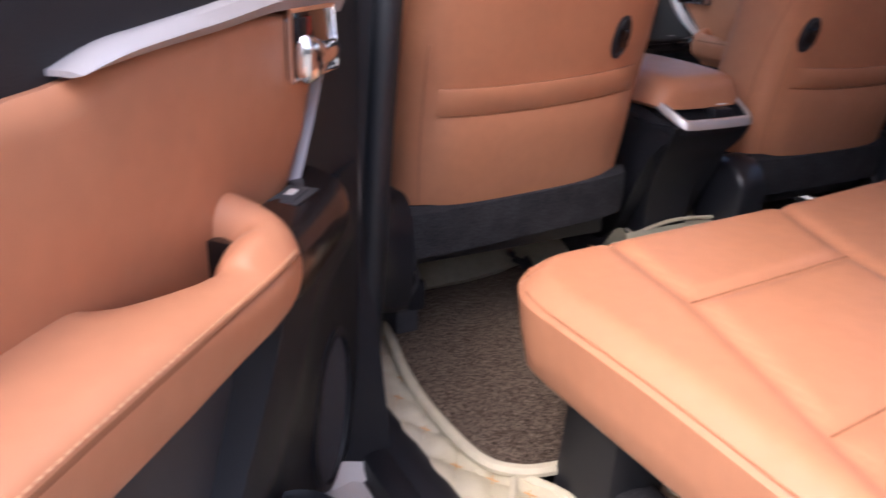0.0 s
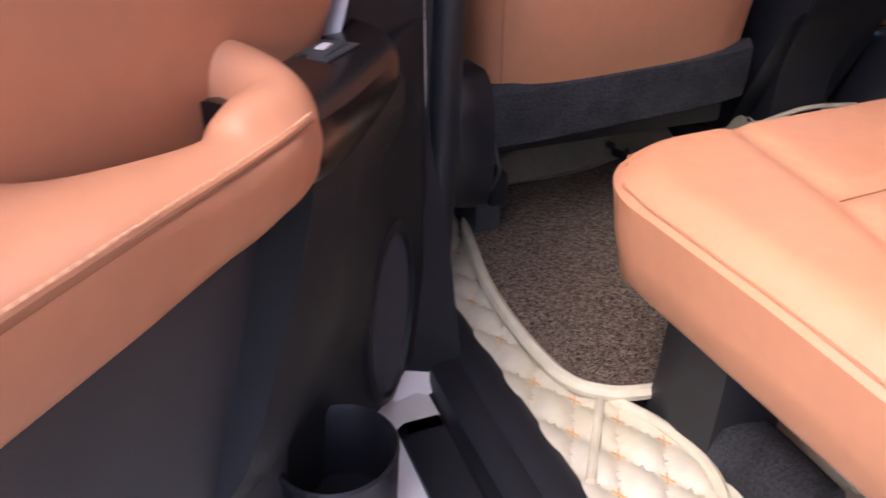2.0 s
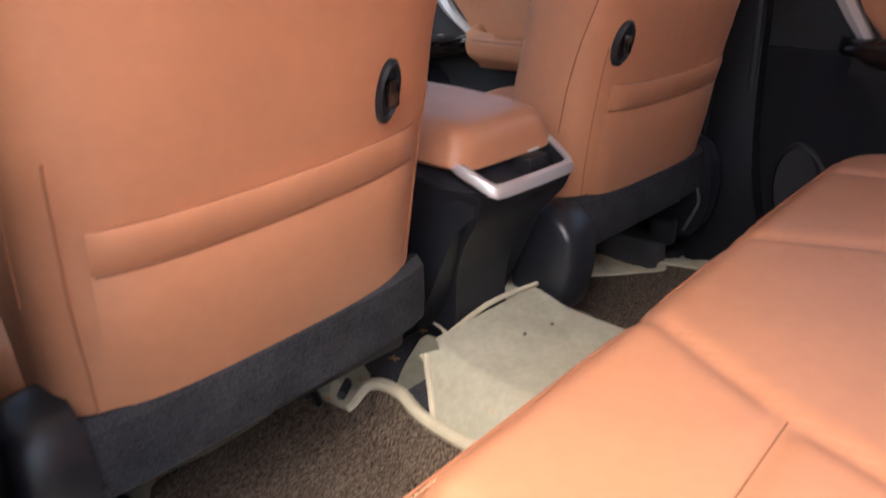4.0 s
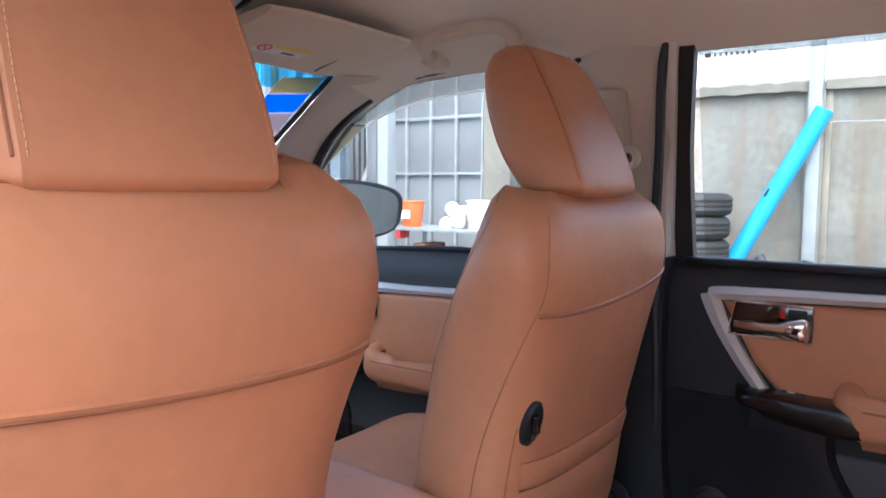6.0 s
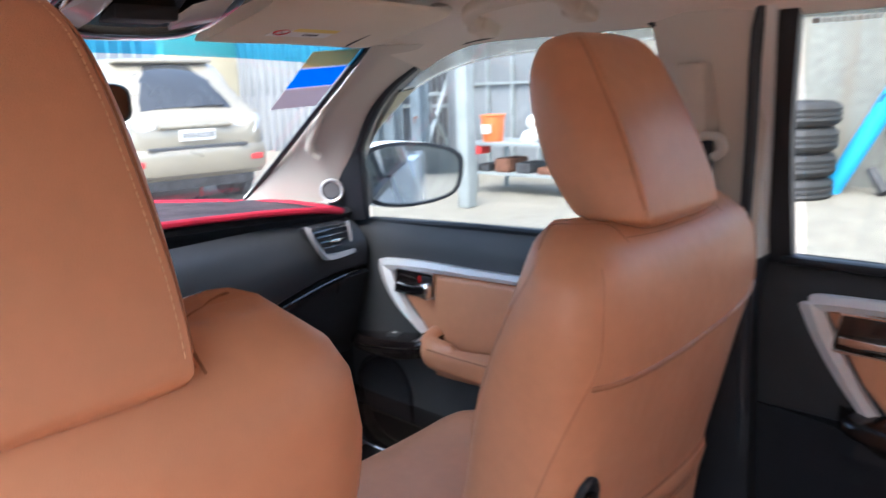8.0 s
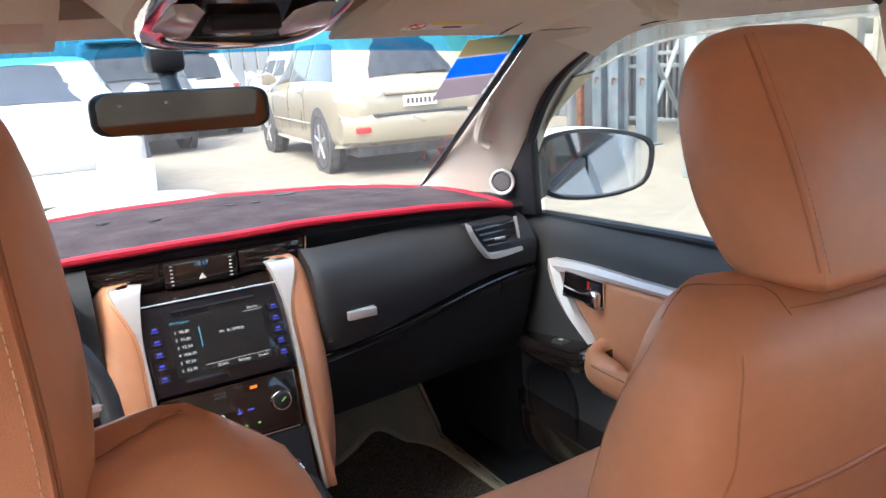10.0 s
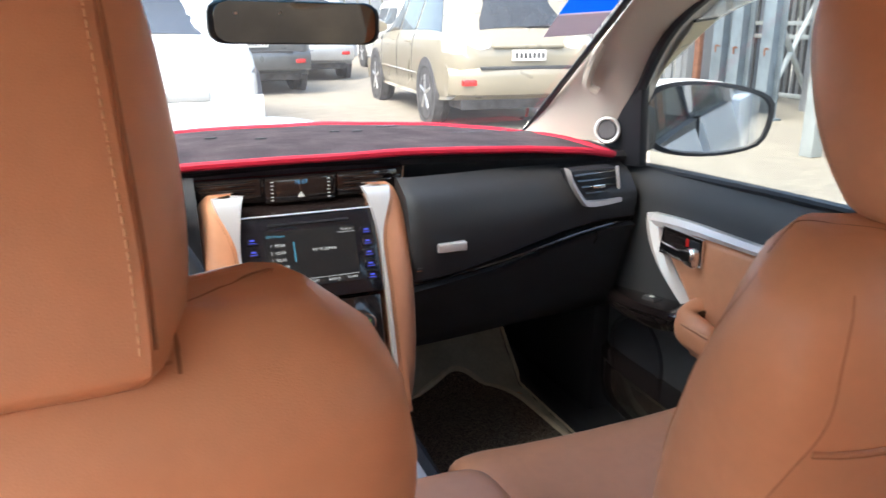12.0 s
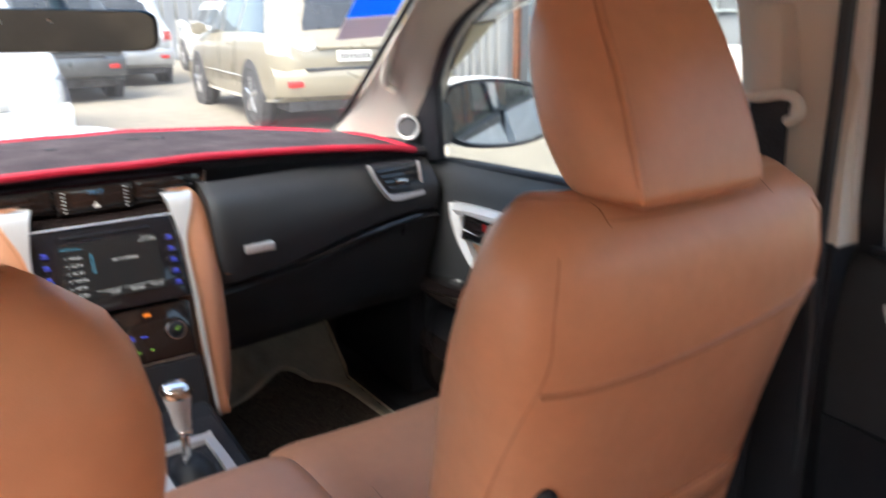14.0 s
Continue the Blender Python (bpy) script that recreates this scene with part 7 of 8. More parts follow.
for x, f, a, b in ((0.27, 0.72, 0.028, 0.007), (0.13, 0.55, 0.012, 0.004), (0.18, 0.56, 0.012, 0.004), (-0.12, 0.55, 0.012, 0.004), (-0.03, 0.45, 0.012, 0.004)):
    c = pad_point(x, f) + Vector((0, 0, 0.002))
    part("vent_slot", loft([[c + Vector((a * math.cos(t), b * 1.4 * math.sin(t), 0)) for t in (2 * math.pi * i / 16 for i in range(16))], [c + Vector((a * 0.9 * math.cos(t), b * 1.2 * math.sin(t), 0.002)) for t in (2 * math.pi * i / 16 for i in range(16))]], 1, 1), BLACK, pad)
part("sewn_wording", bars([(0.0 + 0.02 * i, 0, 0.012, 0.008) for i in range(8)], pad_point(0.36, 0.38) + Vector((0, 0, 0.004)), (1, 0.02, -0.02), (0, 1, 0)), BLACK, pad)

# centre fascia: clock and vents in gloss black
part("centre_fascia", loft([[(x, 0.990, 1.112), (x, 0.958, 1.116), (x, 0.950, 1.140), (x, 0.958, 1.164), (x, 1.0, 1.166)] for x in (-0.205, -0.19, 0.0, 0.175, 0.19)], 2, 2), GLOSS, dash, "gloss black centre fascia")
for x0, x1 in ((-0.192, -0.066), (0.066, 0.180)):
    vent = part("air_vent", rbox((x0, 0.9455, 1.119), (x1, 0.958, 1.1625), 0.004), GLOSS, dash, "gloss black air vent")
    for k in range(3):
        part("slat", rbox((x0 + 0.012, 0.943, 1.1270 + 0.0115 * k), (x1 - 0.012, 0.947, 1.1345 + 0.0115 * k), 0.002), GLOSS, vent)
    part("tab", rbox(((x0 + x1) / 2 - 0.014, 0.938, 1.1400), ((x0 + x1) / 2 + 0.014, 0.944, 1.1425), 0.001), CHROME, vent)
part("vent_edge", tube([(0.186, 0.952, 1.116), (0.188, 0.944, 1.14), (0.194, 0.952, 1.164)], 0.0022, 6, 4), CHROME, dash)
clock = part("clock_panel", rbox((-0.062, 0.938, 1.116), (0.062, 0.956, 1.162), 0.004), GLOSS, dash, "gloss clock and hazard panel")
part("clock_digits", text_bm("10:17", 0.0110, (-0.012, 0.937, 1.149), (1, 0, 0), (0, 0, 1)), G_ICE, clock, smooth=False)
part("hazard_mark", slab([(-0.006, 0.937, 1.126), (0.006, 0.937, 1.126), (0.0, 0.937, 1.136)], (0, -0.001, 0)), LABEL_W, clock, "hazard warning triangle")
part("indicator_marks", bars([(x, 0.004 + 0.0065 * k, 0.0045, 0.0016) for x in (-0.052, 0.047) for k in range(6)], (0, 0.9375, 1.118), (1, 0, 0), (0, 0, 1)), LABEL_W, clock)

# display unit
S_UP = Vector((0, 0.055, 0.118)).normalized()
S_RT = Vector((1, 0, 0))
S_O = Vector((0, 0.838, 0.982))
S_N = S_RT.cross(S_UP).normalized()


def sp(x, y, out=0.0):
    return S_O + S_RT * x + S_UP * y + S_N * out


unit = part("display_unit", slab([sp(-0.116, -0.012), sp(0.116, -0.012), sp(0.118, 0.136), sp(-0.118, 0.136)], S_N * -0.03, 0.004), SCREEN_BLK, dash, "black touch display unit")
part("display_trim", tube([sp(-0.118, 0.137, 0.001), sp(0.118, 0.137, 0.001)], 0.0016, 6), SILVER, unit)
part("display", slab([sp(-0.078, 0.012, 0.0008), sp(0.078, 0.012, 0.0008), sp(0.078, 0.110, 0.0008), sp(-0.078, 0.110, 0.0008)], S_N * 0.0006), G_SCREEN, unit, "lit radio display")
part("disc_slot", slab([sp(-0.070, 0.119, 0.001), sp(0.070, 0.119, 0.001), sp(0.070, 0.123, 0.001), sp(-0.070, 0.123, 0.001)], S_N * 0.0006), BLACK, unit)


def on_screen(txt, x, y, size, material):
    part("screen_text", text_bm(txt, size, sp(x, y, 0.0018), S_RT, S_UP), material, unit, smooth=False)


on_screen("FM Presets", -0.074, 0.099, 0.0068, G_CYAN)
for k, line in enumerate(("1  98.00", "2  92.00", "3  92.30", "4  104.30", "5  97.30", "6  92.30")):
    on_screen(line, -0.070, 0.083 - 0.0125 * k, 0.0074, G_WHITE)
on_screen("FM  91.50MHz", 0.000, 0.070, 0.0070, G_WHITE)
on_screen("Source", 0.053, 0.101, 0.0068, G_WHITE)
on_screen("SCAN", -0.014, 0.017, 0.0068, G_WHITE)
on_screen("Settings", 0.020, 0.017, 0.0068, G_WHITE)
on_screen("Sound", 0.054, 0.017, 0.0068, G_WHITE)
for row in ((-0.032, 0.024, 0.108, 0.0006), (0.045, 0.0975, 0.032, 0.0006)):
    part("screen_line", bars([row], sp(0, 0, 0.0016), S_RT, S_UP), G_WHITE, unit)
part("tuning_line", bars([(-0.031, 0.055, 0.0018, 0.034)], sp(0, 0, 0.0016), S_RT, S_UP), G_CYAN, unit)
for sg in (-1, 1):
    for k in range(5):
        part("button", slab([sp(sg * 0.098 - 0.010, 0.010 + 0.020 * k, 0.0006), sp(sg * 0.098 + 0.010, 0.010 + 0.020 * k, 0.0006), sp(sg * 0.098 + 0.010, 0.024 + 0.020 * k, 0.0006), sp(sg * 0.098 - 0.010, 0.024 + 0.020 * k, 0.0006)], S_N * 0.0008, 0.0003, 1), SCREEN_BLK, unit)
        part("button_mark", bars([(sg * 0.098 - 0.006, 0.013 + 0.020 * k, 0.012, 0.0012), (sg * 0.098 - 0.004, 0.017 + 0.020 * k, 0.008, 0.0028)], sp(0, 0, 0.0012), S_RT, S_UP), G_BLUE, unit)

# climate controls below
ac_o = lambda x, z: Vector((x, 0.822 + (z - 0.92) * 0.30, z))
ac = part("climate_panel", slab([ac_o(-0.108, 0.862), ac_o(0.108, 0.862), ac_o(0.110, 0.966), ac_o(-0.110, 0.966)], (0, 0.03, -0.01), 0.004), GLOSS, dash, "gloss climate control panel")
axn = Vector((0, -1, 0.30)).normalized()
for sg in (-1, 1):
    c = ac_o(sg * 0.078, 0.920)
    kn = part("knob", disc(c, axn, 0.0145, 0.013, 0.0125, 28, 0.002), BLACK, ac)
    part("knob_ring", tube([c + axn * 0.004 + Vector((math.cos(t), 0.28 * math.sin(t), 0.96 * math.sin(t))) * 0.0155 for t in (2 * math.pi * i / 28 for i in range(28))], 0.0013, 6, closed=True), CHROME, kn)
    part("knob_mark", tube([c + axn * 0.014 + Vector((-0.003, 0, 0)), c + axn * 0.014 + Vector((0.005, 0.002, 0.005))], 0.0009, 5), G_GREEN, kn)
part("climate_readout", text_bm("LO", 0.012, ac_o(-0.034, 0.914) + axn * 0.001, S_RT, (0, 0.3, 1)), G_WHITE, ac, smooth=False)
part("airflow_mark", bars([(0.002, 0.0, 0.008, 0.002), (0.005, 0.003, 0.002, 0.006), (0.020, 0.002, 0.010, 0.002)], ac_o(0, 0.916), S_RT, (0, 0.3, 1)), G_BLUE, ac)
part("lit_marks", bars([(0.01, 0.0, 0.005, 0.0025), (0.032, 0, 0.005, 0.0025)], ac_o(0, 0.894), S_RT, (0, 0.3, 1)), G_GREEN, ac)
part("warning_lamp", bars([(0.030, 0.0, 0.012, 0.005)], ac_o(0, 0.950), S_RT, (0, 0.3, 1)), G_AMBER, ac, "amber seat belt lamp")
part("small_mark", bars([(-0.03, 0.0, 0.02, 0.004), (-0.03, 0.007, 0.02, 0.003)], ac_o(0, 0.947), S_RT, (0, 0.3, 1)), GREY_TRIM, ac)
part("chrome_line", tube([ac_o(-0.10, 0.874) - Vector((0, 0.004, 0)), ac_o(0.10, 0.874) - Vector((0, 0.004, 0))], 0.002, 6), CHROME, ac)
part("lower_fascia", loft([[(-0.11, 0.80, 0.87), (0.11, 0.80, 0.87), (0.11, 0.95, 0.87), (-0.11, 0.95, 0.87)], [(-0.105, 0.74, 0.74), (0.105, 0.74, 0.74), (0.105, 0.95, 0.74), (-0.105, 0.95, 0.74)]], 1, 1), BLACK, dash)

part("stack_bridge", loft([[(x, 0.8975, 1.102), (x, 0.957, 1.1145), (x, 0.975, 1.105), (x, 0.91, 1.09)] for x in (-0.118, 0.118)], 1, 1), GLOSS, dash)
# leather and silver uprights either side of the stack
for s in (-1, 1):
    rows = [(1.140, 0.912, 0.121, 0.160), (1.120, 0.898, 0.121, 0.176), (1.06, 0.868, 0.120, 0.184), (0.97, 0.832, 0.119, 0.182), (0.87, 0.798, 0.118, 0.174), (0.79, 0.772, 0.118, 0.158), (0.765, 0.768, 0.120, 0.146)]
    lr = part("upright", loft([[(s * x0, y + 0.014, z), (s * (x0 + 0.010), y - 0.003, z), (s * (x0 + 0.022), y - 0.002, z), (s * (x1 - 0.020), y + 0.004, z), (s * (x1 - 0.005), y + 0.024, z), (s * x1, y + 0.060, z), (s * x1, y + 0.12, z), (s * x0, y + 0.12, z)] for z, y, x0, x1 in rows], 2, 5), LEATHER, dash, "orange leather upright")
    wide = lambda z: ease((z - 1.06) / 0.08)
    bm = loft([[(s * (x0 - 0.002 - 0.018 * ease((z - 1.10) / 0.035)), y + 0.006, z), (s * (x0 - 0.001 - 0.016 * ease((z - 1.10) / 0.035)), y - 0.005, z), (s * (x0 + 0.0045 + 0.026 * wide(z)), y - 0.006, z), (s * (x0 + 0.0055 + 0.028 * wide(z)), y + 0.004, z), (s * (x0 + 0.003), y + 0.02, z)] for z, y, x0, x1 in rows], 1, 6)
    part("silver_edge", bm, SILVER, lr, "silver edge of the upright")
    part("upright_seam", stitches([(s * (x0 + 0.011 + 0.026 * wide(z)), y - 0.0035, z) for z, y, x0, x1 in rows[1:6]], 0.006, 0.004, 0.0007), CREASE, lr)

# passenger side: padded lid, glove box, vent
def lid_y(x):
    return 0.855 + 0.055 * ease((x - 0.15) / 0.5)


rows = []
for x in (0.175, 0.20, 0.28, 0.38, 0.48, 0.56, 0.62, 0.685):
    y = lid_y(x) + (0.012 if x < 0.18 else 0.0)
    zt = 1.118 - 0.004 * ease((x - 0.4) / 0.2)
    zb = 0.964 + 0.060 * ease((x - 0.18) / 0.48)
    rows.append([(x, y + 0.10, zt + 0.02), (x, y + 0.035, zt + 0.012), (x, y + 0.008, zt - 0.012), (x, y - 0.006, (zt + zb) / 2 + 0.012), (x, y - 0.002, zb + 0.022), (x, y + 0.012, zb), (x, y + 0.10, zb - 0.01)])
lid = part("passenger_pad", loft(rows, 2, 4), BLACK_SOFT, dash, "black padded dash lid with stitching")
part("pad_seam", tube([(x, lid_y(x) - 0.001, 0.994 + 0.010 * ease((x - 0.18) / 0.2) + 0.075 * ease((x - 0.30) / 0.30)) for x in [0.185 + 0.02 * i for i in range(18)]], 0.0014, 6, 2), GREY_TRIM, lid)
part("pad_seam", tube([(x, lid_y(x) - 0.000, 0.989 + 0.010 * ease((x - 0.18) / 0.2) + 0.075 * ease((x - 0.30) / 0.30)) for x in [0.185 + 0.02 * i for i in range(18)]], 0.0012, 6, 2), CREASE, lid)
part("lid_badge", rbox((0.222, 0.843, 1.022), (0.278, 0.862, 1.038), 0.002), SILVER, lid, "silver lid catch")
rows = []
for x in (0.172, 0.19, 0.35, 0.50, 0.62, 0.69):
    y = lid_y(x) + 0.018
    zt = 0.958 + 0.060 * ease((x - 0.18) / 0.48)
    rows.append([(x, y + 0.1, zt), (x, y - 0.010, zt - 0.002), (x, y - 0.018, zt - 0.010), (x, y - 0.006, zt - 0.024), (x, y + 0.030, 0.885), (x, y + 0.070, 0.800), (x, y + 0.16, 0.772), (x, y + 0.3, 0.79)])
gb = part("glove_box", loft(rows, 2, 3), BLACK_SOFT, dash, "black glove box lid")
part("glove_catch", rbox((0.25, 0.895, 0.915), (0.30, 0.915, 0.935), 0.005), BLACK, gb)
part("lower_gap", tube([(0.175, 0.862, 0.961), (0.35, 0.872, 0.979), (0.55, 0.900, 1.010), (0.69, 0.920, 1.022)], 0.003, 6, 4), GLOSS, gb)
part("lid_split", tube([(0.585, 0.892, 1.012), (0.586, 0.893, 1.000), (0.587, 0.902, 0.985)], 0.0018, 6), GLOSS, gb)
sv = thing("side_vent", "black louvred air vent with a silver edge", "air vent", (0.6, 0.93, 1.09))
A = lambda u, w, o=0.0: Vector((0.506 + 0.140 * u, 0.884 + 0.034 * u - o, 1.076 + 0.066 * w - 0.012 * u * (1 - w)))
part("frame", slab([A(0.02, 1.0), A(0.95, 0.94), A(1.0, 0.18), A(0.36, 0.14), A(0.16, 0.5)], (0, 0.04, 0), 0.004), BLACK, sv)
for k in range(4):
    w = 0.28 + 0.18 * k
    part("slat", slab([A(0.36 - 0.08 * k, w, 0.004), A(0.93, w, 0.004), A(0.93, w + 0.03, 0.004), A(0.34 - 0.08 * k, w + 0.03, 0.004)], (0, 0.012, 0.006), 0.001, 1), GLOSS, sv)
part("tab", rbox((0.569, 0.890, 1.102), (0.598, 0.902, 1.109), 0.002), CHROME, sv)
edge = [A(-0.03, 1.02), A(0.06, 0.66), A(0.22, 0.25), A(0.36, 0.03), A(0.65, 0.03), A(1.02, 0.10)]
part("silver_edge", loft([[p + Vector(d) for d in ((0, 0.01, 0.006), (0, -0.014, 0.0045), (0, -0.016, -0.005), (0, 0.0, -0.008))] for p in edge], 1, 5), SILVER_L, sv, "silver vent edging")
part("side_edge", tube([A(1.0, 0.14, 0.004), A(0.97, 0.55, 0.006), A(0.93, 0.96, 0.004)], 0.004, 6, 4), SILVER, sv)

# driver side of the dash, plain, behind the wheel
part("driver_panel", loft([[(x, 0.99, 1.15), (x, 0.90, 1.14), (x, 0.87, 1.02), (x, 0.90, 0.86), (x, 1.0, 0.80), (x, 1.1, 0.82)] for x in (-0.69, -0.5, -0.3, -0.178)], 2, 2), BLACK_SOFT, dash)
part("meter_hood", loft([[(-0.37 + 0.17 * math.cos(t), y, 1.12 + 0.075 * math.sin(t)) for t in (math.pi * i / 12 for i in range(13))] + [(-0.37 - 0.17, y, 1.10), (-0.37 + 0.17, y, 1.10)] for y in (0.86, 0.97)], 1, 1), BLACK_SOFT, dash)

# ---- steering wheel ----
sw = thing("steering_wheel", "dark grey leather steering wheel with silver spokes", "steering wheel", (-0.372, 0.70, 1.02))
WC = Vector((-0.372, 0.70, 1.02))
WN = Vector((0, -0.90, 0.42)).normalized()
WU = Vector((0, 0.42, 0.90)).normalized()
part("rim", tube([WC + Vector((1, 0, 0)) * 0.182 * math.cos(t) + WU * 0.182 * math.sin(t) for t in (2 * math.pi * i / 48 for i in range(48))], 0.0155, 12, closed=True), GREY_TRIM, sw, "dark grey stitched leather rim")
part("rim_stitching", stitches([WC + WN * 0.012 + Vector((1, 0, 0)) * 0.172 * math.cos(t) + WU * 0.172 * math.sin(t) for t in (2 * math.pi * i / 40 - 1.2 for i in range(18))], 0.006, 0.004, 0.0008, 2), CARPET, sw)
part("hub", loft([[WC + Vector((1, 0, 0)) * k * 0.062 * math.cos(t) + WU * k * 0.052 * math.sin(t) + WN * o for t in (2 * math.pi * i / 24 for i in range(24))] for k, o in ((1.0, -0.03), (1.0, 0.005), (0.85, 0.018), (0.4, 0.024))], 1, 2), BLACK, sw)
for a in (0.08, math.pi - 0.08, -math.pi / 2):
    d = Vector((1, 0, 0)) * math.cos(a) + WU * math.sin(a)
    part("spoke", tube([WC + d * 0.05, WC + d * 0.12 - WN * 0.006, WC + d * 0.18], [0.024, 0.018, 0.014], 8, flat=0.5), SILVER, sw)
part("column", tube([WC - WN * 0.02, WC - WN * 0.25], 0.035, 12), BLACK, sw)

# ---- centre console ----
con = thing("centre_console", "black centre console with padded orange armrest lid", "console", (0, 0.2, 0.6))
secs = []
for y, z, w, zb in ((0.018, 0.842, 0.086, 0.82), (0.05, 0.852, 0.092, 0.79), (0.10, 0.866, 0.094, 0.68), (0.16, 0.868, 0.094, 0.60), (0.35, 0.870, 0.094, 0.60), (0.40, 0.815, 0.094, 0.60), (0.60, 0.80, 0.105, 0.60), (0.80, 0.80, 0.110, 0.60)):
    secs.append([(-w, y, zb), (-w, y, z - 0.012), (-w + 0.012, y, z), (w - 0.012, y, z), (w, y, z - 0.012), (w, y, zb)])
part("body", loft(secs, 1, 2), BLACK, con)
part("rear_leg", loft([[(-w, y0, z), (w - 0.01, y0, z), (w, y0 + 0.012, z), (w, y0 + 0.14, z), (-w - 0.008, y0 + 0.14, z), (-w - 0.008, y0 + 0.012, z)] for z, y0, w in ((0.845, 0.008, 0.080), (0.815, 0.018, 0.076), (0.77, 0.052, 0.062), (0.72, 0.078, 0.050), (0.66, 0.085, 0.046), (0.62, 0.080, 0.050))], 2, 4), BLACK, con)
secs = []
for y, z, w in ((0.040, 0.895, 0.062), (0.048, 0.912, 0.078), (0.08, 0.922, 0.086), (0.20, 0.928, 0.088), (0.32, 0.926, 0.087), (0.36, 0.916, 0.08), (0.37, 0.90, 0.064)):
    secs.append([(-w, y, 0.868), (-w - 0.004, y, z - 0.022), (-w + 0.010, y, z - 0.004), (-w * 0.5, y, z), (w * 0.5, y, z), (w - 0.010, y, z - 0.004), (w + 0.004, y, z - 0.022), (w, y, 0.868)])
part("armrest_lid", loft(secs, 3, 4), LEATHER, con, "padded orange leather armrest lid")
# rear tray in a silver frame
T = lambda x, f, o=0.0: Vector((x, 0.000 + 0.062 * f, 0.852 + 0.030 * f + o))
outer = [(-0.083, 0.18), (-0.076, 0.0), (-0.058, -0.08), (0.058, -0.08), (0.076, 0.0), (0.083, 0.18), (0.092, 0.86), (0.086, 1.0), (0.074, 1.05), (-0.074, 1.05), (-0.086, 1.0), (-0.092, 0.86)]
inner_r = [(-0.067, 0.26), (-0.063, 0.17), (-0.052, 0.12), (0.052, 0.12), (0.063, 0.17), (0.067, 0.26), (0.075, 0.80), (0.072, 0.88), (0.064, 0.92), (-0.064, 0.92), (-0.072, 0.88), (-0.075, 0.80)]
inner_r = [(x * 1.08, 0.5 + (f - 0.5) * 1.16) for x, f in inner_r]
part("tray_frame", loft([[T(x, f, -0.007) for x, f in outer], [T(x, f, 0.0) for x, f in outer], [T(x * 0.97, 0.5 + (f - 0.5) * 0.94, 0.005) for x, f in outer], [T(x, f, 0.004) for x, f in inner_r], [T(x, f, 0.001) for x, f in inner_r]], 2, 1, caps=False), SILVER, con, "silver frame of the rear tray")
part("tray_wall", loft([[T(x, f, 0.001) for x, f in inner_r], [T(x * 0.97, 0.5 + (f - 0.5) * 0.97, -0.020) for x, f in inner_r]], 2, 1, caps=False), BLACK, con)
part("tray_floor", loft([[T(x, f, -0.016) for x, f in inner_r], [T(x, f, -0.022) for x, f in inner_r]], 2, 1), BLACK, con)
so = part("power_socket", rbox((0.012, 0.018, 0.845), (0.052, 0.050, 0.868), 0.004), BLACK, con, "black power socket flap")
part("socket_mark", bars([(0.004, 0.008, 0.022, 0.003)], (0.018, 0.022, 0.869), (1, 0, 0), (0, 0.9, 0.43)), LABEL_W, so)
gate_c = Vector((0.016, 0.555, 0.800))
part("gear_plate", rbox((-0.085, 0.40, 0.798), (0.090, 0.70, 0.808), 0.004), BLACK, con)
part("gear_gate", loft([[gate_c + Vector((x * k, y * k, o)) for x, y in ((-0.046, -0.082), (0.046, -0.082), (0.051, -0.076), (0.051, 0.070), (0.044, 0.078), (-0.044, 0.078), (-0.051, 0.070), (-0.051, -0.076))] for k, o in ((1.0, 0.006), (1.0, 0.016), (0.72, 0.018), (0.70, 0.009))], 2, 1, caps=False), SILVER, con, "silver gear gate surround")
part("gear_boot", loft([[gate_c + Vector((0.03 * k * math.cos(t), 0.05 * k * math.sin(t), o)) for t in (2 * math.pi * i / 16 for i in range(16))] for k, o in ((1.0, 0.008), (0.7, 0.022), (0.3, 0.03))], 1, 2), BLACK, con)
gs = part("gear_lever", tube([gate_c + Vector((-0.008, -0.006, 0.012)), gate_c + Vector((-0.007, -0.005, 0.088))], 0.006, 10), CHROME, con)
knob = lambda rows: loft([[gate_c + Vector((-0.007 - (q - 0.08) * 0.08 + k * math.cos(t), -0.005 + 1.15 * k * math.sin(t), q)) for t in (2 * math.pi * i / 20 for i in range(20))] for q, k in rows], 1, 3)
part("gear_knob", knob(((0.080, 0.010), (0.086, 0.0125), (0.105, 0.0145), (0.125, 0.0180), (0.136, 0.0200))), CLEAR_LAMP, gs, "pale silver gear knob")
part("knob_cap", knob(((0.1362, 0.0203), (0.140, 0.0208), (0.148, 0.0195), (0.1535, 0.014), (0.155, 0.004))), CHROME, gs)
part("knob_collar", knob(((0.074, 0.009), (0.076, 0.0115), (0.081, 0.0115), (0.083, 0.009))), CHROME, gs)

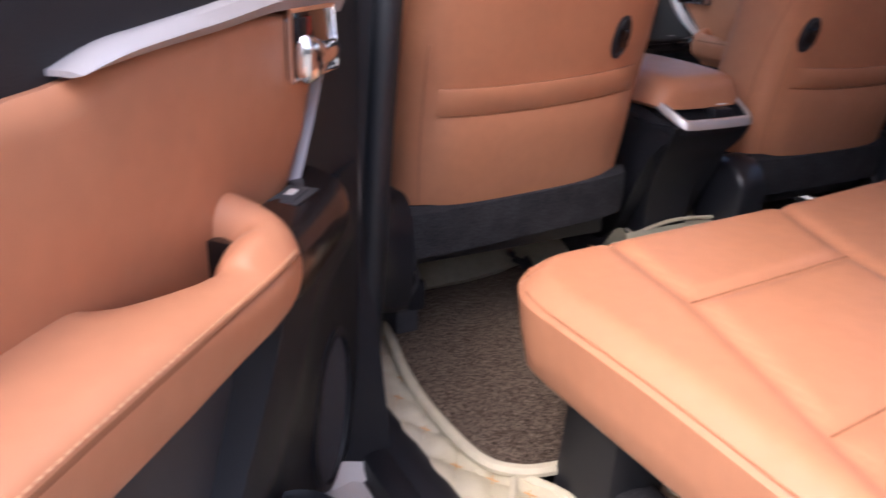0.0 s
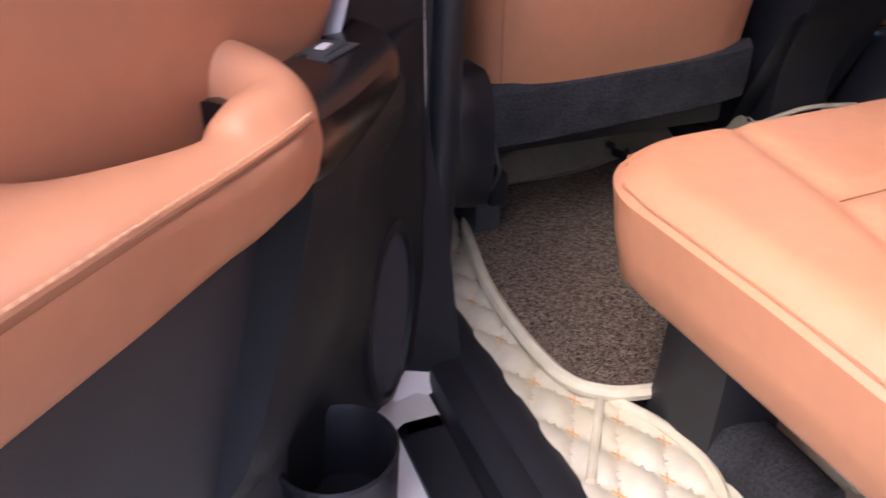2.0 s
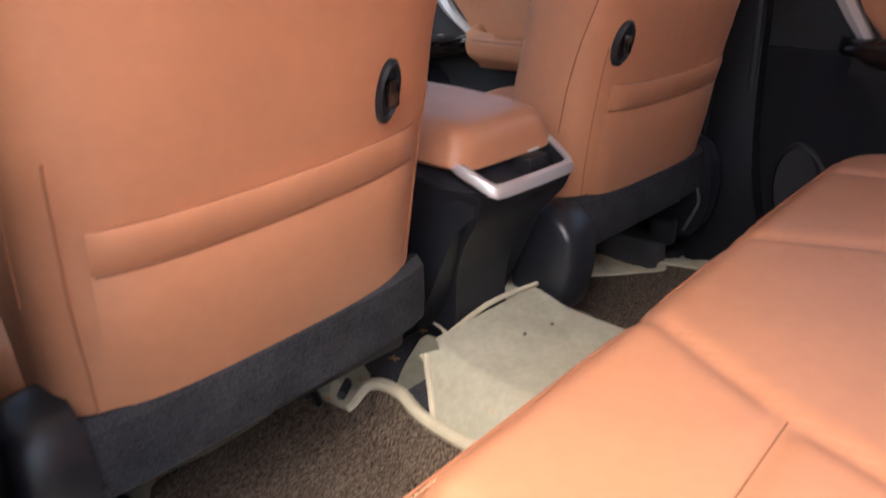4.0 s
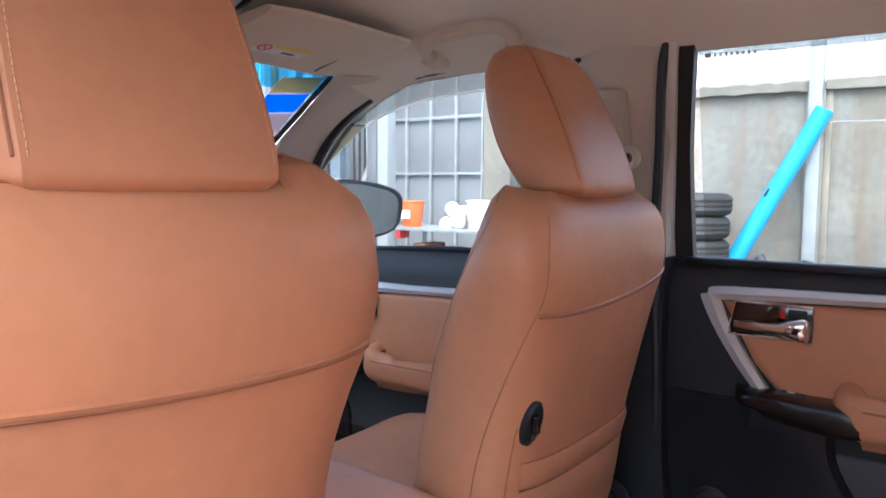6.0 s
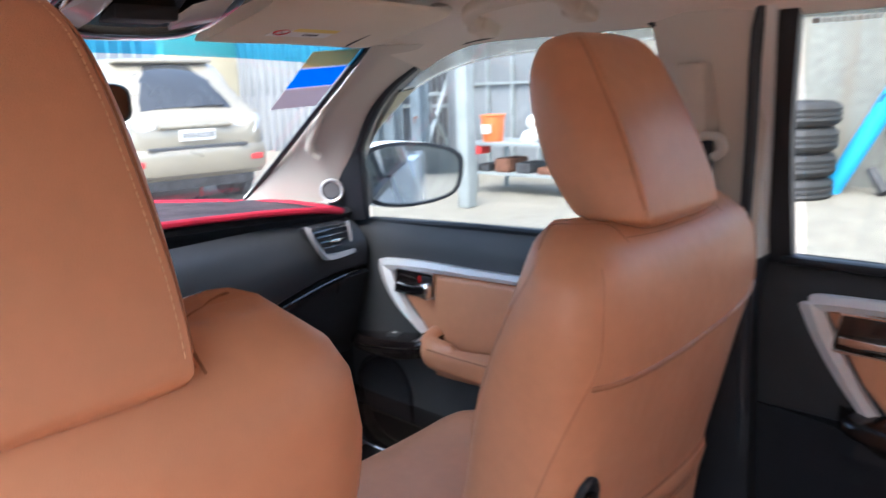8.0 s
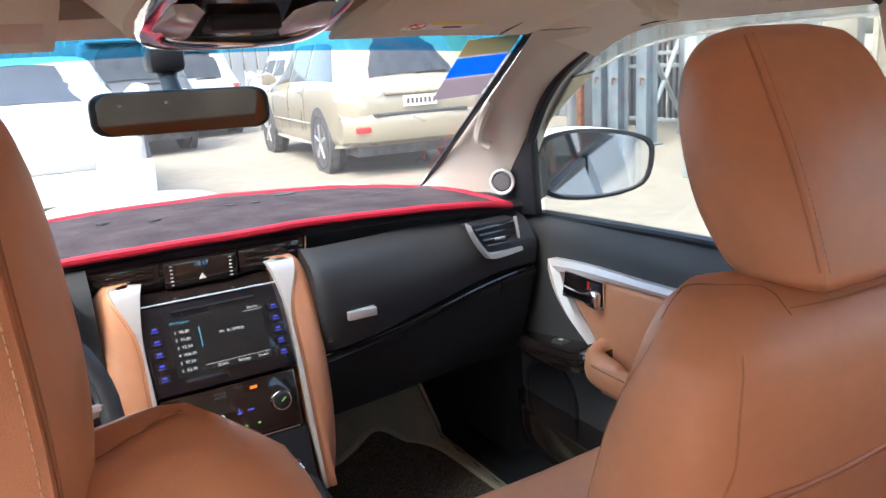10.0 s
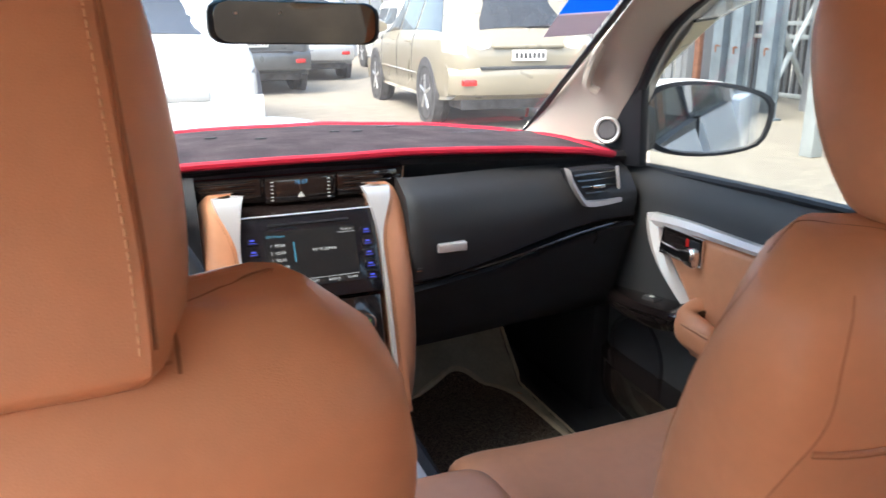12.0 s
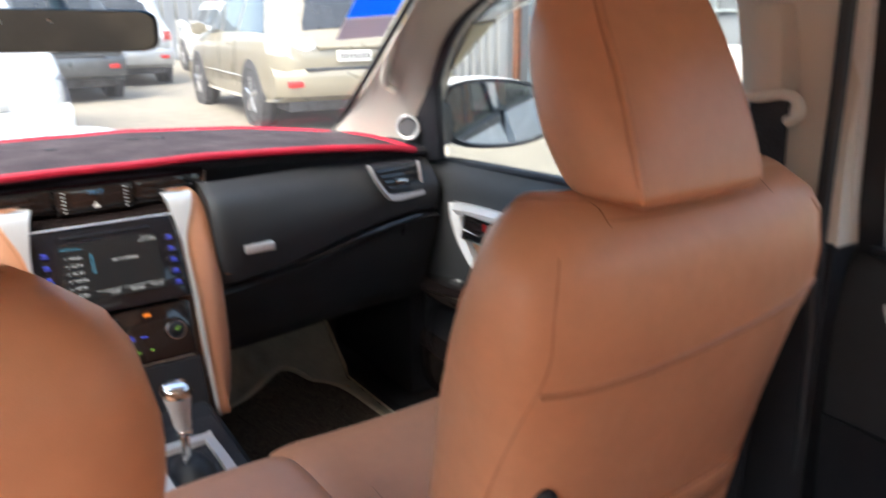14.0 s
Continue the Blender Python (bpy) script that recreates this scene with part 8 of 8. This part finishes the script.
# ---- roof fittings ----
def sun_visor(c, label, flip):
    v = thing("sun_visor", label, "sun visor", (c, 0.55, 1.51), group="sun visors")
    secs = []
    for f in (-1.0, -0.96, -0.6, 0.0, 0.6, 0.93, 1.0):
        x = c + 0.158 * f
        end = 0.0 if abs(f) < 0.95 else 0.014
        zz = -0.028 * max(0.0, abs(x) - 0.30)
        secs.append([(x, 0.425 + end, 1.546 + zz), (x, 0.430 + end, 1.533 + zz), (x, 0.54, 1.513 + zz), (x, 0.635 - end, 1.500 + zz), (x, 0.645 - end, 1.508 + zz), (x, 0.54, 1.532 + zz)])
    b = part("board", loft(secs, 3, 3), VISORM, v)
    q = lambda a, f: Vector((c + a, 0.60 - 0.14 * f, 1.5035 + 0.028 * f - 0.001 - 0.028 * max(0, abs(c + a) - 0.30)))
    mk = part("warning_label", slab([q(-0.080, 0.16), q(0.030, 0.16), q(0.030, 0.46), q(-0.080, 0.46)], (0, 0, -0.0008)), LABEL_W, b, "white airbag warning label")
    part("yellow_strip", slab([q(-0.048, 0.35), q(0.030, 0.35), q(0.030, 0.46), q(-0.048, 0.46)], (0, 0, -0.0016)), LABEL_Y, mk)
    part("label_bars", slab([q(-0.02, 0.22), q(0.008, 0.22), q(0.008, 0.27), q(-0.02, 0.27)], (0, 0, -0.0016)), SCRAP, mk)
    part("ban_ring", tube([q(-0.064 + 0.012 * math.cos(t), 0.31 + 0.085 * math.sin(t)) + Vector((0, 0, -0.001)) for t in (2 * math.pi * i / 20 for i in range(20))], 0.0016, 5, closed=True), RED_LAMP, mk)
    part("ban_bar", tube([q(-0.072, 0.37) + Vector((0, 0, -0.001)), q(-0.056, 0.25) + Vector((0, 0, -0.001))], 0.0016, 5), RED_LAMP, mk)
    part("hinge_pin", tube([(c + flip * 0.15, 0.455, 1.545), (c + flip * 0.20, 0.455, 1.552)], 0.007, 8), PILLAR, v)
    part("visor_fold", tube([q(0.105 * flip, -0.1), q(0.095 * flip, 0.5), q(0.09 * flip, 1.0)], 0.0016, 5), GREY_TRIM, b)
    if flip < 0:
        flap = part("mirror_flap", slab([q(0.0, 0.30), q(0.145, 0.30), q(0.145, 0.80), q(0.0, 0.80)], (0, -0.001, -0.004), 0.0015, 2), FLAP, b, "pinkish vanity mirror flap")
        part("flap_edge", tube([q(0.0, 0.29), q(0.145, 0.29)], 0.0012, 5), GREY_TRIM, flap)
    return v


sun_visor(0.306, "beige sun visor with an airbag warning label", 1)
sun_visor(-0.345, "beige sun visor with an airbag label above the driver", -1)

oc = thing("overhead_console", "overhead console with chrome-edged lamps", "overhead console", (-0.02, 0.36, 1.54))
egg = [(-0.120, 0.50), (-0.112, 0.38), (-0.068, 0.300), (0.0, 0.282), (0.068, 0.300), (0.112, 0.38), (0.120, 0.50), (0.08, 0.56), (-0.08, 0.56)]
ring = lambda k, z: [(-0.018 + x * k, 0.40 + (y - 0.40) * k, z + 0.006 - 0.20 * max(0, y - 0.28)) for x, y in egg]
part("surround", loft([ring(1.24, 1.596), ring(1.10, 1.578), ring(0.98, 1.562), ring(0.93, 1.553), ring(0.84, 1.552)], 4, 1, caps=False), HEADLINER, oc, "beige surround")
part("chrome_rim", loft([ring(0.86, 1.552), ring(0.82, 1.543), ring(0.67, 1.545), ring(0.57, 1.556)], 4, 2, caps=False), CHROME, oc, "broad chrome rim")
part("dark_bowl", loft([ring(0.58, 1.555), ring(0.56, 1.575), ring(0.2, 1.578)], 4, 1), GLOSS, oc)
for sg in (-1, 1):
    part("map_lamp", loft([[(-0.018 + sg * x, y, z) for x, y, z in ((0.045, 0.42, 1.524), (0.080, 0.39, 1.529), (0.098, 0.50, 1.507), (0.055, 0.53, 1.500))], [(-0.018 + sg * x, y, z - 0.006) for x, y, z in ((0.050, 0.43, 1.522), (0.077, 0.40, 1.527), (0.094, 0.49, 1.509), (0.057, 0.52, 1.502))]], 2, 1), CLEAR_LAMP, oc, "clear map lamp")
part("button_block", rbox((-0.055, 0.44, 1.507), (0.02, 0.50, 1.525), 0.004), BLACK, oc)
part("red_line", rbox((-0.05, 0.51, 1.498), (0.015, 0.515, 1.508), 0.001), RED_LAMP, oc)


def grab_handle(path, s, label):
    """A folding roof handle: a flat bowed grip between two hinge mounts."""
    pts = [Vector((s * x, y, z)) for x, y, z in path]
    g = thing("grab_handle", label, "grab handle", pts[2], group="roof handles")
    pts = spline(pts, 6)
    out = Vector((-s * 0.28, 0, -0.96)).normalized()
    secs = []
    for i, p in enumerate(pts):
        d = (pts[min(i + 1, len(pts) - 1)] - pts[max(i - 1, 0)]).normalized()
        w = d.cross(out).normalized()
        secs.append([p + w * a + out * b for a, b in ((-0.013, 0.002), (-0.012, 0.012), (-0.007, 0.017), (0.007, 0.017), (0.012, 0.012), (0.013, 0.002), (0.008, -0.003), (-0.008, -0.003))])
    part("grip", loft(secs, 2, 1), VISORM, g)
    for e in (pts[0], pts[-1]):
        part("mount", rbox((-0.022, -0.021, -0.016), (0.022, 0.021, 0.018), 0.008, 3, m=Matrix.Translation(e) @ Euler((0, s * radians(16), 0)).to_matrix().to_4x4()), VISORM, g)
    return g


grab_handle([(0.550, 0.430, 1.520), (0.500, 0.415, 1.543), (0.474, 0.325, 1.553), (0.474, 0.242, 1.552), (0.532, 0.235, 1.528)], 1, "beige folding grab handle above the front door")
for s in (1, -1):
    grab_handle([(0.525, -0.362, 1.520), (0.440, -0.372, 1.542), (0.422, -0.46, 1.546), (0.436, -0.55, 1.542), (0.525, -0.562, 1.520)], s, "beige folding grab handle above the rear door")

rv = thing("roof_vent", "beige square roof air vent with slats", "air vent", (0.33, -0.24, 1.575))
M = Matrix(((-0.22, 0.78, 0.574), (-0.90, -0.39, 0.157), (0.34, -0.49, 0.788))).to_4x4()
M.translation = (0.286, -0.231, 1.572)
M = M @ Matrix.Scale(0.52, 4)
part("frame", loft([[M @ Vector((x * k, y * k, z)) for x, y in ((-0.045, -0.038), (0.045, -0.038), (0.045, 0.038), (-0.045, 0.038))] for k, z in ((1.9, 0.055), (1.16, 0.006), (1.08, -0.010), (1.0, -0.014), (0.92, -0.008), (0.90, 0.004))], 1, 1, caps=False), VISORM, rv)
for k in range(7):
    part("slat", rbox((-0.038, -0.032 + 0.0095 * k, -0.010), (0.038, -0.0300 + 0.0095 * k, 0.002), 0.0005, 1, m=M), SLAT_GREY, rv)
part("backing", rbox((-0.04, -0.034, 0.002), (0.04, 0.034, 0.006), 0.001, m=M), BLACK, rv)

im = thing("rear_view_mirror", "black interior mirror hanging from the windscreen", "car mirror", (-0.037, 0.72, 1.42))
prof = [(sx * (0.114 - 0.022 + 0.022 * math.cos(t)), 1.419 + sz * (0.0275 - 0.016 + 0.016 * math.sin(t))) for sx, sz, ts in ((1, 1, (0, 0.5, 1.0, 1.5)), (-1, 1, (1.5, 1.0, 0.5, 0)), (-1, -1, (0, 0.5, 1.0, 1.5)), (1, -1, (1.5, 1.0, 0.5, 0))) for t in ts]
mr = lambda k, y: [Vector((-0.037 + x * k, y + 0.10 * x * 0.12, 1.419 + (z - 1.419) * k - 0.02 * x)) for x, z in prof]
part("housing", loft([mr(0.97, 0.7065), mr(1.02, 0.710), mr(1.03, 0.718), mr(1.0, 0.735), mr(0.8, 0.752), mr(0.3, 0.76)], 1, 1), BLACK, im)
part("glass", loft([mr(0.96, 0.7062), mr(0.955, 0.7052)], 1, 1), MIRROR_DIM, im, "dim mirror glass")
part("stem", tube([(-0.037, 0.75, 1.43), (-0.037, 0.79, 1.46), (-0.037, 0.80, 1.505)], [0.014, 0.012, 0.022], 10), BLACK, im)
part("mount_cover", rbox((-0.062, 0.775, 1.470), (-0.012, 0.835, 1.515), 0.01), BLACK, im)
# two white dots painting small reflections on the mirror glass
for x in (-0.118, -0.060):
    part("screw", disc((x, 0.7050, 1.432), (0, -1, 0), 0.002, 0.001), LABEL_W, im)

# seat belt on the right centre pillar
belt = thing("seat_belt", "beige belt anchor with dark webbing on the pillar", "seat belt", (0.61, 0.09, 1.35))
part("slider", loft([[(x, y0, z), (x - 0.012, y0 - 0.010, z), (x - 0.012, y1 + 0.010, z), (x, y1, z), (x + 0.035, y1, z), (x + 0.035, y0, z)] for z, x, y0, y1 in ((1.445, 0.606, 0.116, 0.076), (1.438, 0.596, 0.119, 0.073), (1.39, 0.602, 0.119, 0.070), (1.35, 0.608, 0.117, 0.070), (1.338, 0.618, 0.112, 0.074))], 2, 3), PILLAR, belt, "beige height adjuster")
part("belt_guide", tube([(0.606, 0.120, 1.338), (0.600, 0.095, 1.340), (0.598, 0.068, 1.345), (0.598, 0.050, 1.340), (0.600, 0.048, 1.324), (0.602, 0.062, 1.314)], 0.0065, 10, 4), PILLAR, belt, "beige belt guide")
part("webbing", loft([[(x, y0, z), (x, y1, z), (x + 0.003, y1, z), (x + 0.003, y0, z)] for x, y0, y1, z in ((0.604, 0.064, 0.114, 1.338), (0.622, 0.068, 0.116, 1.18), (0.640, 0.075, 0.122, 1.0), (0.640, 0.10, 0.142, 0.60))], 1, 2), CARPET, belt, "black belt webbing")
